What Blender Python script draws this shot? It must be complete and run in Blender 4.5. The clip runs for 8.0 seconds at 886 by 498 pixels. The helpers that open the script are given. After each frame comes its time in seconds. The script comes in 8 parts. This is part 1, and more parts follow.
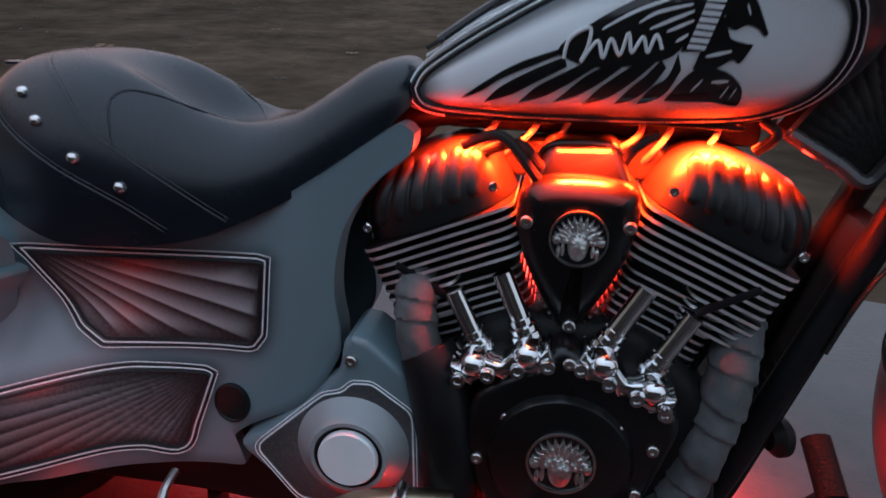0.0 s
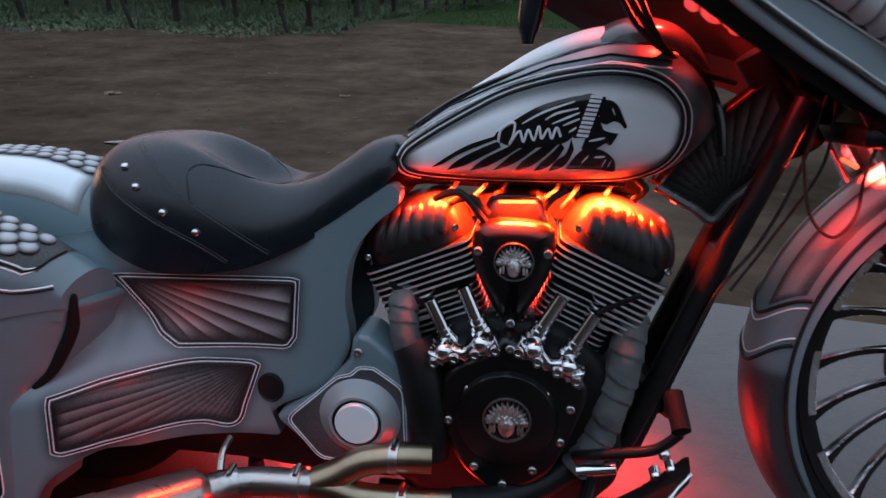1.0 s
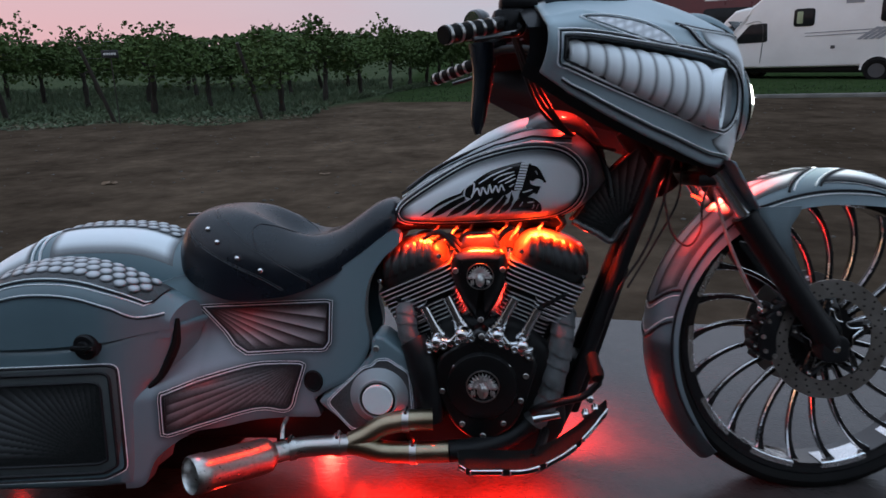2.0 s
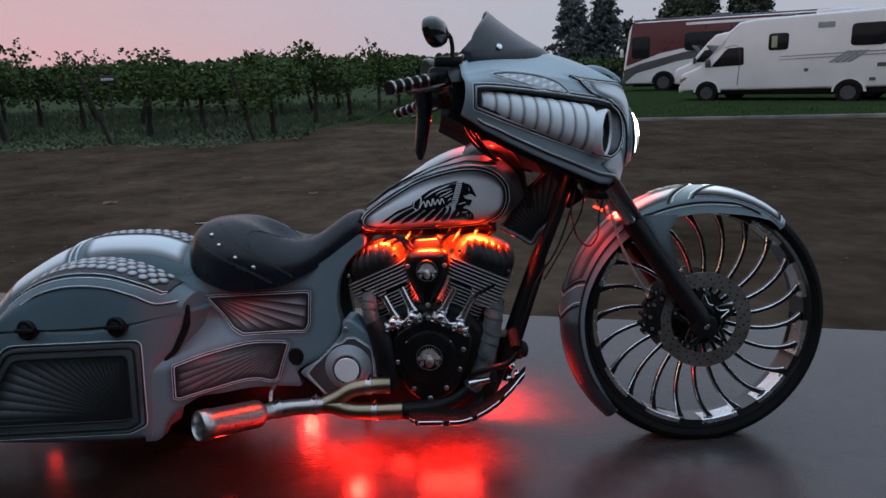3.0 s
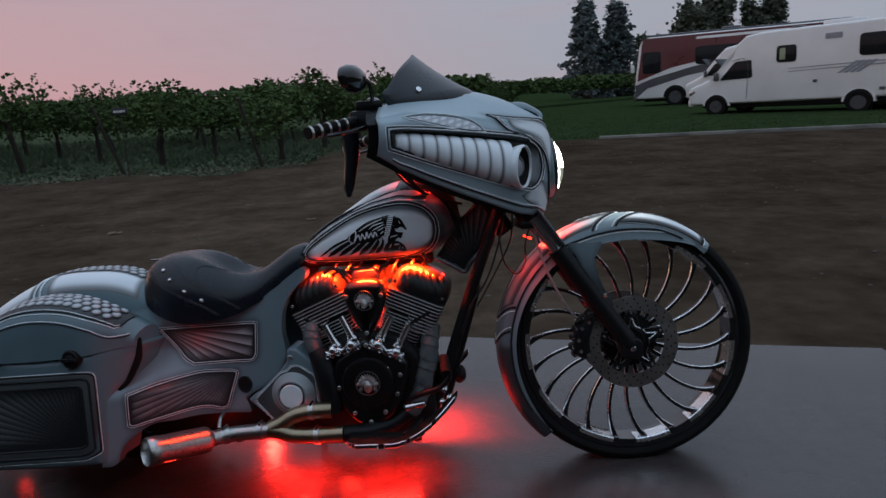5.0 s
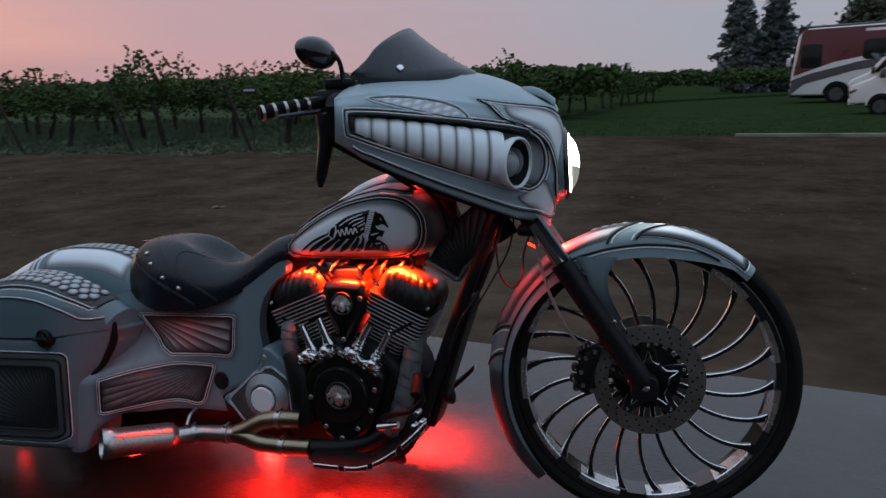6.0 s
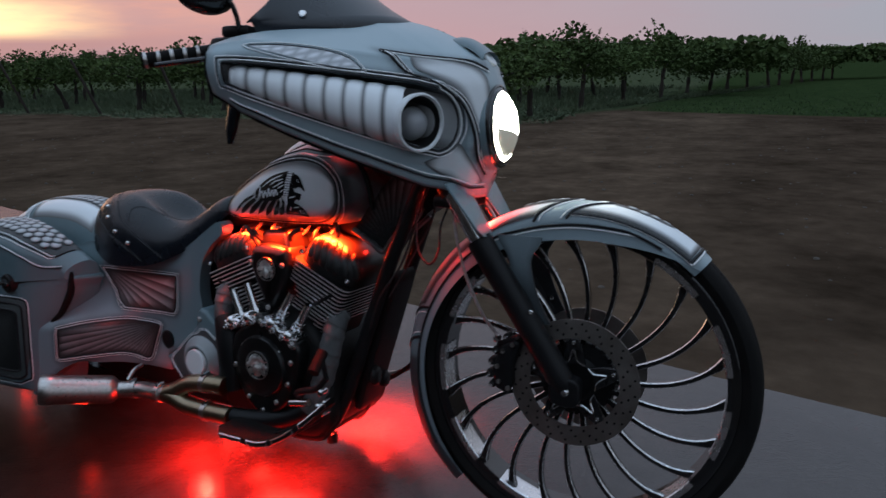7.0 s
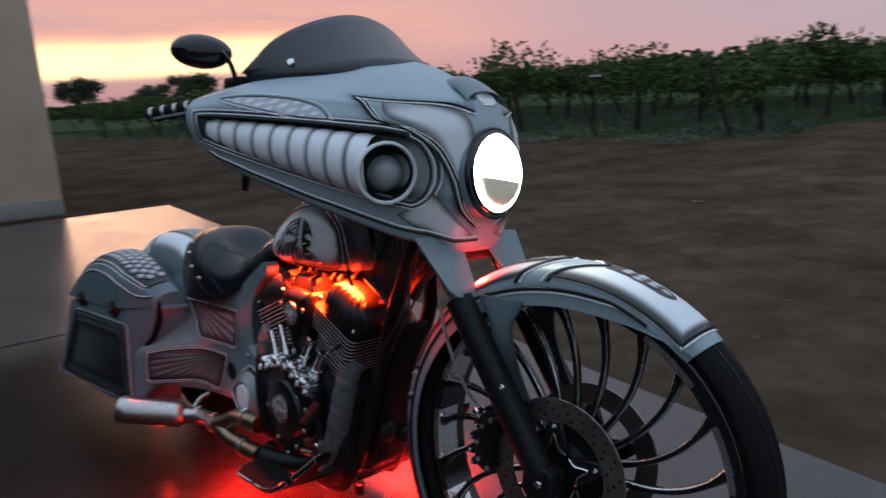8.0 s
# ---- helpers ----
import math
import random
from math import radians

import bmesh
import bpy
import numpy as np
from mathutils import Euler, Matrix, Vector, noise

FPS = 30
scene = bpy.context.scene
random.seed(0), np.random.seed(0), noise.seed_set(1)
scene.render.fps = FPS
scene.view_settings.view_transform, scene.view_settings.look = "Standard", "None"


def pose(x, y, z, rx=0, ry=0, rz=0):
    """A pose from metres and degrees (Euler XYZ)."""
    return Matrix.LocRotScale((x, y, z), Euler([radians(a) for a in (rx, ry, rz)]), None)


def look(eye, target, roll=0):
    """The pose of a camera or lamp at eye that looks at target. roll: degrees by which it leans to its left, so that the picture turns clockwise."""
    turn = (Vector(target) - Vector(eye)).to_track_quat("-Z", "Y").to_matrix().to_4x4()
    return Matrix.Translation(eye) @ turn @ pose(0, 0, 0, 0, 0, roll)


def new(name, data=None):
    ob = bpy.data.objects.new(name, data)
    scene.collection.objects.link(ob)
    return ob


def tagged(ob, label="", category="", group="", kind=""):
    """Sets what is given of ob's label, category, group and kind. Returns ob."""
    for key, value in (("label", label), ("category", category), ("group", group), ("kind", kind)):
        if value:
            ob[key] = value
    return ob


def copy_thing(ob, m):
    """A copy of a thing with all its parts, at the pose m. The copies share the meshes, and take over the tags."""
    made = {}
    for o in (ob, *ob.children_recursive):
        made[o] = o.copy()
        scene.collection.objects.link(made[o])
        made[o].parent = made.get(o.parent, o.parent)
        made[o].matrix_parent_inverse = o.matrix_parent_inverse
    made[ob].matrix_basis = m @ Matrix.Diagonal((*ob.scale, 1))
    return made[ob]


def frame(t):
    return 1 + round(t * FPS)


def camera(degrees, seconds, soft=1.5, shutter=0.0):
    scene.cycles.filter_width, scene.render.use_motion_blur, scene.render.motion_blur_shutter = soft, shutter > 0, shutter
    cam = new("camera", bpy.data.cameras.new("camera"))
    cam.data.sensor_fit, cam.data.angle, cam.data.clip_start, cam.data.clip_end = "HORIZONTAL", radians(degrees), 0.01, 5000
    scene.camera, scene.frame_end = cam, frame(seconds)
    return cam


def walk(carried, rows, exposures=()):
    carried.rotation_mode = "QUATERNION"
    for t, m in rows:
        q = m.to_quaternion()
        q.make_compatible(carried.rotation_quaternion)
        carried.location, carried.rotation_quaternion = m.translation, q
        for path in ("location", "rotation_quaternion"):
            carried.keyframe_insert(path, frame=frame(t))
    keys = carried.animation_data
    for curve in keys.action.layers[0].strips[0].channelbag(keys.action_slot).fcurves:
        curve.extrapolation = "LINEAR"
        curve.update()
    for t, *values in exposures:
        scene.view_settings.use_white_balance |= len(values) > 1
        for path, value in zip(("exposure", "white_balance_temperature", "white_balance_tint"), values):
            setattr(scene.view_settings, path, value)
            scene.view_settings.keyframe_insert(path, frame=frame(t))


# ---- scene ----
cam = camera(63.3, 8.0, shutter=0.3)
PATH = [
    (0, (0.119, -0.773, 0.995), (0.026, 1.063, 0.209), 2.0),
    (0.5, (0.108, -0.918, 1.112), (0.032, 0.928, 0.345), 1.4),
    (1, (0.167, -1.155, 1.143), (0.089, 0.714, 0.435), 1.1),
    (1.5, (0.181, -1.456, 1.173), (0.089, 0.457, 0.595), -1.3),
    (1.7, (0.14, -1.591, 1.208), (0.1, 0.332, 0.663), -2.0),
    (2.8, (0.268, -2.216, 1.289), (0.282, -0.279, 0.793), -1.7),
    (3, (0.284, -2.31, 1.31), (0.3, -0.366, 0.839), -1.9),
    (3.5, (0.257, -2.562, 1.304), (0.293, -0.605, 0.896), -2.9),
    (4, (0.242, -2.699, 1.333), (0.291, -0.739, 0.939), -4.0),
    (4.5, (0.379, -2.651, 1.351), (0.426, -0.692, 0.953), -4.1),
    (4.7, (0.473, -2.569, 1.367), (0.498, -0.613, 0.951), -4.1),
    (5.8, (0.913, -2.105, 1.337), (0.597, -0.174, 0.918), -1.7),
    (6, (1.032, -2.052, 1.324), (0.63, -0.141, 0.891), -1.8),
    (6.5, (1.4, -1.92, 1.296), (0.722, -0.1, 0.818), -1.1),
    (7, (1.611, -1.645, 1.249), (0.817, 0.123, 0.758), -1.1),
    (7.5, (1.779, -1.331, 1.283), (0.85, 0.376, 0.81), -2.0),
    (8, (2.049, -1.145, 1.288), (0.707, 0.276, 0.864), -3.7),
]
walk(cam, [(t, look(eye, target, roll)) for t, eye, target, roll in PATH],
     exposures=((0, 0.60), (0.5, 0.76), (1.0, 0.75), (1.7, 0.55), (3.0, 0.32), (3.6, 0.08), (4.7, 0.0), (6.0, 0.03), (6.6, 0.05), (7.5, 0.05), (8.0, 0.20)))

# ---- world and light ----
SUN_AZ = 158.0          # degrees from +x towards +y: where the sun has gone down
world = bpy.data.worlds.new("dusk")
scene.world = world
world.use_nodes = True
wn, wl = world.node_tree.nodes, world.node_tree.links
wn.clear()


def wnode(kind, **inputs):
    n = wn.new(kind)
    for key, value in inputs.items():
        n.inputs[key].default_value = value
    return n


def wmath(op, a, b=None):
    n = wn.new("ShaderNodeMath")
    n.operation = op
    for i, v in enumerate((a, b)):
        if v is None:
            continue
        if isinstance(v, (int, float)):
            n.inputs[i].default_value = v
        else:
            wl.new(v, n.inputs[i])
    return n.outputs[0]


def wramp(value, stops):
    n = wn.new("ShaderNodeValToRGB")
    n.color_ramp.interpolation = "EASE"
    while len(n.color_ramp.elements) < len(stops):
        n.color_ramp.elements.new(0.5)
    for e, (p, c) in zip(n.color_ramp.elements, stops):
        e.position, e.color = p, (*c, 1)
    wl.new(value, n.inputs[0])
    return n.outputs[0]


def wmix(f, a, b, mode="MIX"):
    n = wn.new("ShaderNodeMix")
    n.data_type, n.blend_type = "RGBA", mode
    n.clamp_factor = True
    if isinstance(f, (int, float)):
        n.inputs[0].default_value = f
    else:
        wl.new(f, n.inputs[0])
    for i, v in ((6, a), (7, b)):
        if isinstance(v, tuple):
            n.inputs[i].default_value = (*v, 1)
        else:
            wl.new(v, n.inputs[i])
    return n.outputs[2]


coord = wn.new("ShaderNodeTexCoord")
sep = wn.new("ShaderNodeSeparateXYZ")
wl.new(coord.outputs["Generated"], sep.inputs[0])
up = sep.outputs[2]
sx, sy = math.cos(radians(SUN_AZ)), math.sin(radians(SUN_AZ))
toward = wmath("ADD", wmath("MULTIPLY", sep.outputs[0], sx), wmath("MULTIPLY", sep.outputs[1], sy))
near_sun = wmath("MULTIPLY", wmath("ADD", toward, 1.0), 0.5)
# far from the sunset: grey mauve over a paler haze; towards it: pink, salmon and a burning band
away = wramp(up, [(0.0, (0.325, 0.338, 0.39)), (0.14, (0.33, 0.355, 0.42)), (0.45, (0.42, 0.49, 0.62)), (1.0, (0.58, 0.76, 1.0))])
pink = wramp(up, [(0.0, (0.56, 0.30, 0.31)), (0.09, (0.50, 0.32, 0.345)), (0.25, (0.40, 0.365, 0.42)), (0.55, (0.46, 0.50, 0.62)), (1.0, (0.58, 0.76, 1.0))])
glow = wramp(up, [(0.0, (0.40, 0.235, 0.25)), (0.035, (0.50, 0.28, 0.27)), (0.07, (0.76, 0.375, 0.29)), (0.16, (0.62, 0.35, 0.33)), (0.5, (0.48, 0.46, 0.53))])
f_pink = wramp(near_sun, [(0.58, (0, 0, 0)), (0.97, (1, 1, 1))])
f_glow = wramp(near_sun, [(0.89, (0, 0, 0)), (0.99, (1, 1, 1))])
east = wramp(up, [(0.0, (0.29, 0.33, 0.39)), (0.25, (0.33, 0.38, 0.46)), (0.6, (0.40, 0.49, 0.62)), (1.0, (0.58, 0.76, 1.0))])
f_east = wramp(near_sun, [(0.30, (1, 1, 1)), (0.52, (0, 0, 0))])
sky = wmix(f_glow, wmix(f_pink, wmix(f_east, away, east), pink), glow)
# the band of bright sky under the cloud
band = wramp(up, [(0.036, (0, 0, 0)), (0.052, (1, 1, 1)), (0.068, (1, 1, 1)), (0.098, (0, 0, 0))])
f_band = wmath("MULTIPLY", wramp(near_sun, [(0.962, (0, 0, 0)), (0.993, (1, 1, 1))]), band)
sky = wmix(f_band, sky, (1.7, 1.18, 0.58))
# thin streaked cloud
cmap = wn.new("ShaderNodeMapping")
cmap.inputs["Scale"].default_value = (2.2, 2.2, 14.0)
wl.new(coord.outputs["Generated"], cmap.inputs["Vector"])
cloud = wnode("ShaderNodeTexNoise", Scale=2.4, Detail=5.0, Roughness=0.55)
wl.new(cmap.outputs[0], cloud.inputs["Vector"])
f_cloud = wramp(cloud.outputs["Fac"], [(0.48, (0, 0, 0)), (0.72, (0.45, 0.45, 0.45))])
sky = wmix(wmath("MULTIPLY", f_cloud, near_sun), sky, (0.42, 0.30, 0.34))
below = wramp(up, [(0.0, (0, 0, 0)), (0.004, (1, 1, 1))])
sky = wmix(below, (0.06, 0.055, 0.05), sky)
bg = wnode("ShaderNodeBackground", Strength=1.08)
wl.new(sky, bg.inputs["Color"])
wl.new(bg.outputs[0], wn.new("ShaderNodeOutputWorld").inputs["Surface"])

# the last low light from the west, wide and warm
sun = new("sun_glow", bpy.data.lights.new("sun_glow", "SUN"))
sun.data.energy, sun.data.angle, sun.data.color = 0.15, radians(14), (1.0, 0.55, 0.34)
sun.matrix_world = look((40 * sx, 40 * sy, 4.5), (0, 0, 0.6))

# ---- materials ----
def mat(name, a, b=None, rough=0.5, metal=0.0, scale=8.0, bump=0.0, bump_scale=None, coat=0.0, fine=0.15, rough_var=0.08, stretch=(1, 1, 1), random_tint=0.0):
    """A surface with a two-scale mix of the colours a and b, uneven gloss and fine relief."""
    m = bpy.data.materials.new(name)
    m.use_nodes = True
    n, l = m.node_tree.nodes, m.node_tree.links
    s = n["Principled BSDF"]
    tc = n.new("ShaderNodeTexCoord")
    mp = n.new("ShaderNodeMapping")
    mp.inputs["Scale"].default_value = stretch
    l.new(tc.outputs["Object"], mp.inputs[0])
    big = n.new("ShaderNodeTexNoise")
    big.inputs["Scale"].default_value, big.inputs["Detail"].default_value = scale, 4.0
    small = n.new("ShaderNodeTexNoise")
    small.inputs["Scale"].default_value, small.inputs["Detail"].default_value = scale * 14, 3.0
    l.new(mp.outputs[0], big.inputs["Vector"])
    l.new(mp.outputs[0], small.inputs["Vector"])
    mixf = n.new("ShaderNodeMix")
    mixf.inputs[0].default_value = fine
    l.new(big.outputs["Fac"], mixf.inputs[2])
    l.new(small.outputs["Fac"], mixf.inputs[3])
    ramp = n.new("ShaderNodeValToRGB")
    ramp.color_ramp.elements[0].position, ramp.color_ramp.elements[1].position = 0.32, 0.68
    ramp.color_ramp.elements[0].color = (*a, 1)
    ramp.color_ramp.elements[1].color = (*(b or a), 1)
    l.new(mixf.outputs[0], ramp.inputs[0])
    colour = ramp.outputs[0]
    if random_tint:
        oi = n.new("ShaderNodeObjectInfo")
        hs = n.new("ShaderNodeHueSaturation")
        mr = n.new("ShaderNodeMapRange")
        mr.inputs[3].default_value, mr.inputs[4].default_value = 1 - random_tint, 1 + random_tint
        l.new(oi.outputs["Random"], mr.inputs[0])
        l.new(mr.outputs[0], hs.inputs["Value"])
        l.new(colour, hs.inputs["Color"])
        colour = hs.outputs[0]
    l.new(colour, s.inputs["Base Color"])
    rr = n.new("ShaderNodeMapRange")
    rr.inputs[3].default_value, rr.inputs[4].default_value = max(rough - rough_var, 0.02), min(rough + rough_var, 1)
    l.new(big.outputs["Fac"], rr.inputs[0])
    l.new(rr.outputs[0], s.inputs["Roughness"])
    s.inputs["Metallic"].default_value = metal
    s.inputs["Coat Weight"].default_value = coat
    s.inputs["Coat Roughness"].default_value = 0.08
    if bump:
        bp = n.new("ShaderNodeBump")
        bp.inputs["Strength"].default_value, bp.inputs["Distance"].default_value = bump, 0.01
        bs = small
        if bump_scale:
            bs = n.new("ShaderNodeTexNoise")
            bs.inputs["Scale"].default_value, bs.inputs["Detail"].default_value = bump_scale, 3.0
            l.new(mp.outputs[0], bs.inputs["Vector"])
        l.new(bs.outputs["Fac"], bp.inputs["Height"])
        l.new(bp.outputs[0], s.inputs["Normal"])
    return m


def airbrush(name, dark, light, rough=0.42, coat=0.25):
    """Painted art: the mesh's own tone layer fades from dark to light paint, with sprayed grain."""
    m = bpy.data.materials.new(name)
    m.use_nodes = True
    n, l = m.node_tree.nodes, m.node_tree.links
    s = n["Principled BSDF"]
    at = n.new("ShaderNodeAttribute")
    at.attribute_name = "tone"
    tc = n.new("ShaderNodeTexCoord")
    sp = n.new("ShaderNodeTexNoise")
    sp.inputs["Scale"].default_value, sp.inputs["Detail"].default_value = 260, 2
    l.new(tc.outputs["Object"], sp.inputs["Vector"])
    ad = n.new("ShaderNodeMath")
    ad.operation = "MULTIPLY_ADD"
    l.new(sp.outputs["Fac"], ad.inputs[0])
    ad.inputs[1].default_value = 0.10
    sub = n.new("ShaderNodeMath")
    sub.operation = "SUBTRACT"
    l.new(at.outputs["Fac"], sub.inputs[0])
    sub.inputs[1].default_value = 0.05
    l.new(sub.outputs[0], ad.inputs[2])
    mx = n.new("ShaderNodeMix")
    mx.data_type = "RGBA"
    mx.inputs[6].default_value, mx.inputs[7].default_value = (*dark, 1), (*light, 1)
    l.new(ad.outputs[0], mx.inputs[0])
    l.new(mx.outputs[2], s.inputs["Base Color"])
    s.inputs["Roughness"].default_value = rough
    s.inputs["Coat Weight"].default_value = coat
    return m


def glow_mat(name, colour, strength, base=(0.02, 0.02, 0.02)):
    m = bpy.data.materials.new(name)
    m.use_nodes = True
    s = m.node_tree.nodes["Principled BSDF"]
    s.inputs["Base Color"].default_value = (*base, 1)
    s.inputs["Emission Color"].default_value = (*colour, 1)
    s.inputs["Emission Strength"].default_value = strength
    return m


PAINT = mat("satin_grey_paint", (0.135, 0.198, 0.222), (0.162, 0.232, 0.258), rough=0.36, scale=3, fine=0.1, coat=0.5, bump=0.02, bump_scale=700)
SILVER = mat("pale_silver_paint", (0.76, 0.80, 0.82), (0.82, 0.86, 0.88), rough=0.36, scale=4, coat=0.3)
LINE = mat("pinstripe_paint", (0.84, 0.87, 0.88), (0.90, 0.92, 0.93), rough=0.45, scale=20)
DARKLINE = mat("dark_pinstripe_paint", (0.012, 0.013, 0.015), (0.02, 0.02, 0.022), rough=0.45, scale=20)
ART = airbrush("airbrushed_fade", (0.006, 0.007, 0.008), (0.82, 0.87, 0.90), rough=0.50, coat=0.10)
ART_DIM = airbrush("airbrushed_dark_fade", (0.008, 0.009, 0.009), (0.26, 0.275, 0.28))
PAINTED = airbrush("satin_grey_paint_with_dark_fades", (0.008, 0.010, 0.012), (0.150, 0.218, 0.244), rough=0.36, coat=0.5)
# lighter copy of the satin grey, its colour making up for missing sky light
FAIRPAINT = airbrush("lifted_grey_paint_with_dark_fades", (0.008, 0.010, 0.012), (0.330, 0.425, 0.465), rough=0.42, coat=0.5)
LEATHER = mat("black_leather", (0.0036, 0.0060, 0.0100), (0.0060, 0.0096, 0.0155), rough=0.27, scale=9, bump=0.035, bump_scale=420)
BLACK = mat("satin_black_metal", (0.006, 0.006, 0.0065), (0.011, 0.011, 0.012), rough=0.40, scale=10, bump=0.03, bump_scale=500)
COVER = mat("satin_black_engine_paint", (0.0030, 0.0030, 0.0032), (0.0050, 0.0050, 0.0054), rough=0.30, scale=10, bump=0.02, bump_scale=420)
HEADS = mat("black_head_paint", (0.007, 0.007, 0.0072), (0.010, 0.010, 0.0105), rough=0.38, scale=10, bump=0.02, bump_scale=420)
WRINKLE = mat("black_wrinkle_coat", (0.008, 0.008, 0.008), (0.013, 0.013, 0.013), rough=0.5, scale=12, bump=0.12, bump_scale=300)
GLOSSBLACK = mat("gloss_black_paint", (0.008, 0.008, 0.009), (0.012, 0.012, 0.012), rough=0.16, scale=6, coat=0.6)
CHROME = mat("chrome", (0.72, 0.72, 0.73), (0.80, 0.80, 0.80), rough=0.10, metal=1.0, scale=14, rough_var=0.04)
FINEDGE = mat("bright_fin_edge", (0.82, 0.82, 0.83), (0.92, 0.92, 0.93), rough=0.50, metal=1.0, scale=30)
MACHINED = mat("machined_aluminium", (0.80, 0.80, 0.81), (0.90, 0.90, 0.91), rough=0.26, metal=1.0, scale=30)
STEEL = mat("brushed_steel", (0.40, 0.38, 0.36), (0.56, 0.54, 0.52), rough=0.30, metal=1.0, scale=10, stretch=(1, 12, 12))
HEATED = mat("heat_tinted_steel", (0.22, 0.17, 0.11), (0.36, 0.29, 0.20), rough=0.30, metal=1.0, scale=6)
WRAP = mat("exhaust_wrap_cloth", (0.058, 0.061, 0.063), (0.145, 0.150, 0.152), rough=0.7, scale=16, bump=0.25, bump_scale=900)
HUMP = mat("dark_metallic_paint", (0.05, 0.052, 0.055), (0.07, 0.073, 0.077), rough=0.30, scale=6, coat=0.6)
RUBBER = mat("tyre_rubber", (0.005, 0.005, 0.005), (0.010, 0.0095, 0.009), rough=0.72, scale=8, bump=0.25, bump_scale=260)
PEWTER = mat("pewter", (0.46, 0.45, 0.43), (0.80, 0.79, 0.77), rough=0.35, metal=1.0, scale=60, bump=0.4, bump_scale=160)
DISC = mat("disc_steel", (0.24, 0.22, 0.205), (0.38, 0.355, 0.335), rough=0.40, metal=1.0, scale=14)
CABLE = mat("cable_sheath", (0.02, 0.016, 0.016), (0.03, 0.026, 0.026), rough=0.5)
CLEARTUBE = mat("braided_line", (0.20, 0.16, 0.15), (0.32, 0.26, 0.25), rough=0.4, scale=80)
STITCH = mat("dark_thread", (0.03, 0.03, 0.032), (0.05, 0.05, 0.052), rough=0.7, scale=40)
LED = glow_mat("red_led", (1.0, 0.03, 0.010), 5.0)
HEADLAMP = glow_mat("headlamp_glow", (1.0, 0.97, 0.80), 22.0)
HEADLOW = glow_mat("headlamp_low_glow", (1.0, 0.96, 0.74), 0.16, (0.42, 0.43, 0.40))
HEADDIM = mat("headlamp_reflector", (0.45, 0.46, 0.42), (0.7, 0.7, 0.66), rough=0.2, metal=0.9, scale=25)
SCREEN = mat("smoked_screen", (0.016, 0.020, 0.026), (0.022, 0.027, 0.034), rough=0.30, scale=4, coat=0.1)

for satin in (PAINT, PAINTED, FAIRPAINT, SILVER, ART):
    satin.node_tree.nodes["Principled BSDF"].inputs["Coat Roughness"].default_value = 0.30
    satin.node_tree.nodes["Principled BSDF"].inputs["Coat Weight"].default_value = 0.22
for dull, level in ((BLACK, 0.2), (GLOSSBLACK, 0.3), (WRINKLE, 0.18), (COVER, 0.5), (RUBBER, 0.12), (CABLE, 0.2), (ART_DIM, 0.2), (DARKLINE, 0.2), (LEATHER, 0.45)):
    dull.node_tree.nodes["Principled BSDF"].inputs["Specular IOR Level"].default_value = level


# ---- mesh helpers ----
def finish(name, bm, material, smooth=35.0):
    me = bpy.data.meshes.new(name)
    bm.normal_update()
    bm.to_mesh(me)
    bm.free()
    for m in (material if isinstance(material, (list, tuple)) else (material,)):
        me.materials.append(m)
    for p in me.polygons:
        p.use_smooth = smooth > 0
    if smooth > 0:
        me.set_sharp_from_angle(angle=radians(smooth))
    return me


def part(name, bm, material, parent, label="", smooth=35.0):
    """Links a bmesh as one mesh object under a thing or under a part."""
    ob = new(name, finish(name, bm, material, smooth))
    ob.parent = parent
    return tagged(ob, label)


def thing(name, label, category, m=None, group="", kind=""):
    ob = new(name)
    ob.empty_display_size = 0.1
    if m is not None:
        ob.matrix_world = m
    return tagged(ob, label, category, group, kind)


def grid_bm(rows, closed_u=False, closed_v=False, tones=None, cap=False):
    """A skin over rows of points."""
    bm = bmesh.new()
    lay = bm.verts.layers.float.new("tone") if tones is not None else None
    vs = [[bm.verts.new(p) for p in r] for r in rows]
    nr, nc = len(vs), len(vs[0])
    for i in range(nr if closed_u else nr - 1):
        for j in range(nc if closed_v else nc - 1):
            a, b, c, d = vs[i][j], vs[(i + 1) % nr][j], vs[(i + 1) % nr][(j + 1) % nc], vs[i][(j + 1) % nc]
            if len({a, b, c, d}) == 4:
                bm.faces.new((a, b, c, d))
    if cap:
        for r in (vs[0], vs[-1]):
            try:
                bm.faces.new(r)
            except ValueError:
                pass
    if tones is not None:
        for vr, tr in zip(vs, tones):
            for v, t in zip(vr, tr):
                v[lay] = max(0.0, min(1.0, t))
    bmesh.ops.recalc_face_normals(bm, faces=bm.faces)
    return bm


def box_bm(size, at=(0, 0, 0), bevel=0.0, m=None, segments=2):
    bm = bmesh.new()
    bmesh.ops.create_cube(bm, size=1.0)
    bmesh.ops.scale(bm, vec=size, verts=bm.verts)
    if bevel:
        bmesh.ops.bevel(bm, geom=bm.edges[:], offset=bevel, segments=segments, affect="EDGES", profile=0.5)
    bmesh.ops.translate(bm, vec=at, verts=bm.verts)
    if m is not None:
        bm.transform(m)
    return bm


def merge(*bms):
    """Several closed pieces of one part in one bmesh."""
    out = bms[0]
    for b in bms[1:]:
        me = bpy.data.meshes.new("tmp")
        b.to_mesh(me)
        b.free()
        out.from_mesh(me)
        bpy.data.meshes.remove(me)
    return out


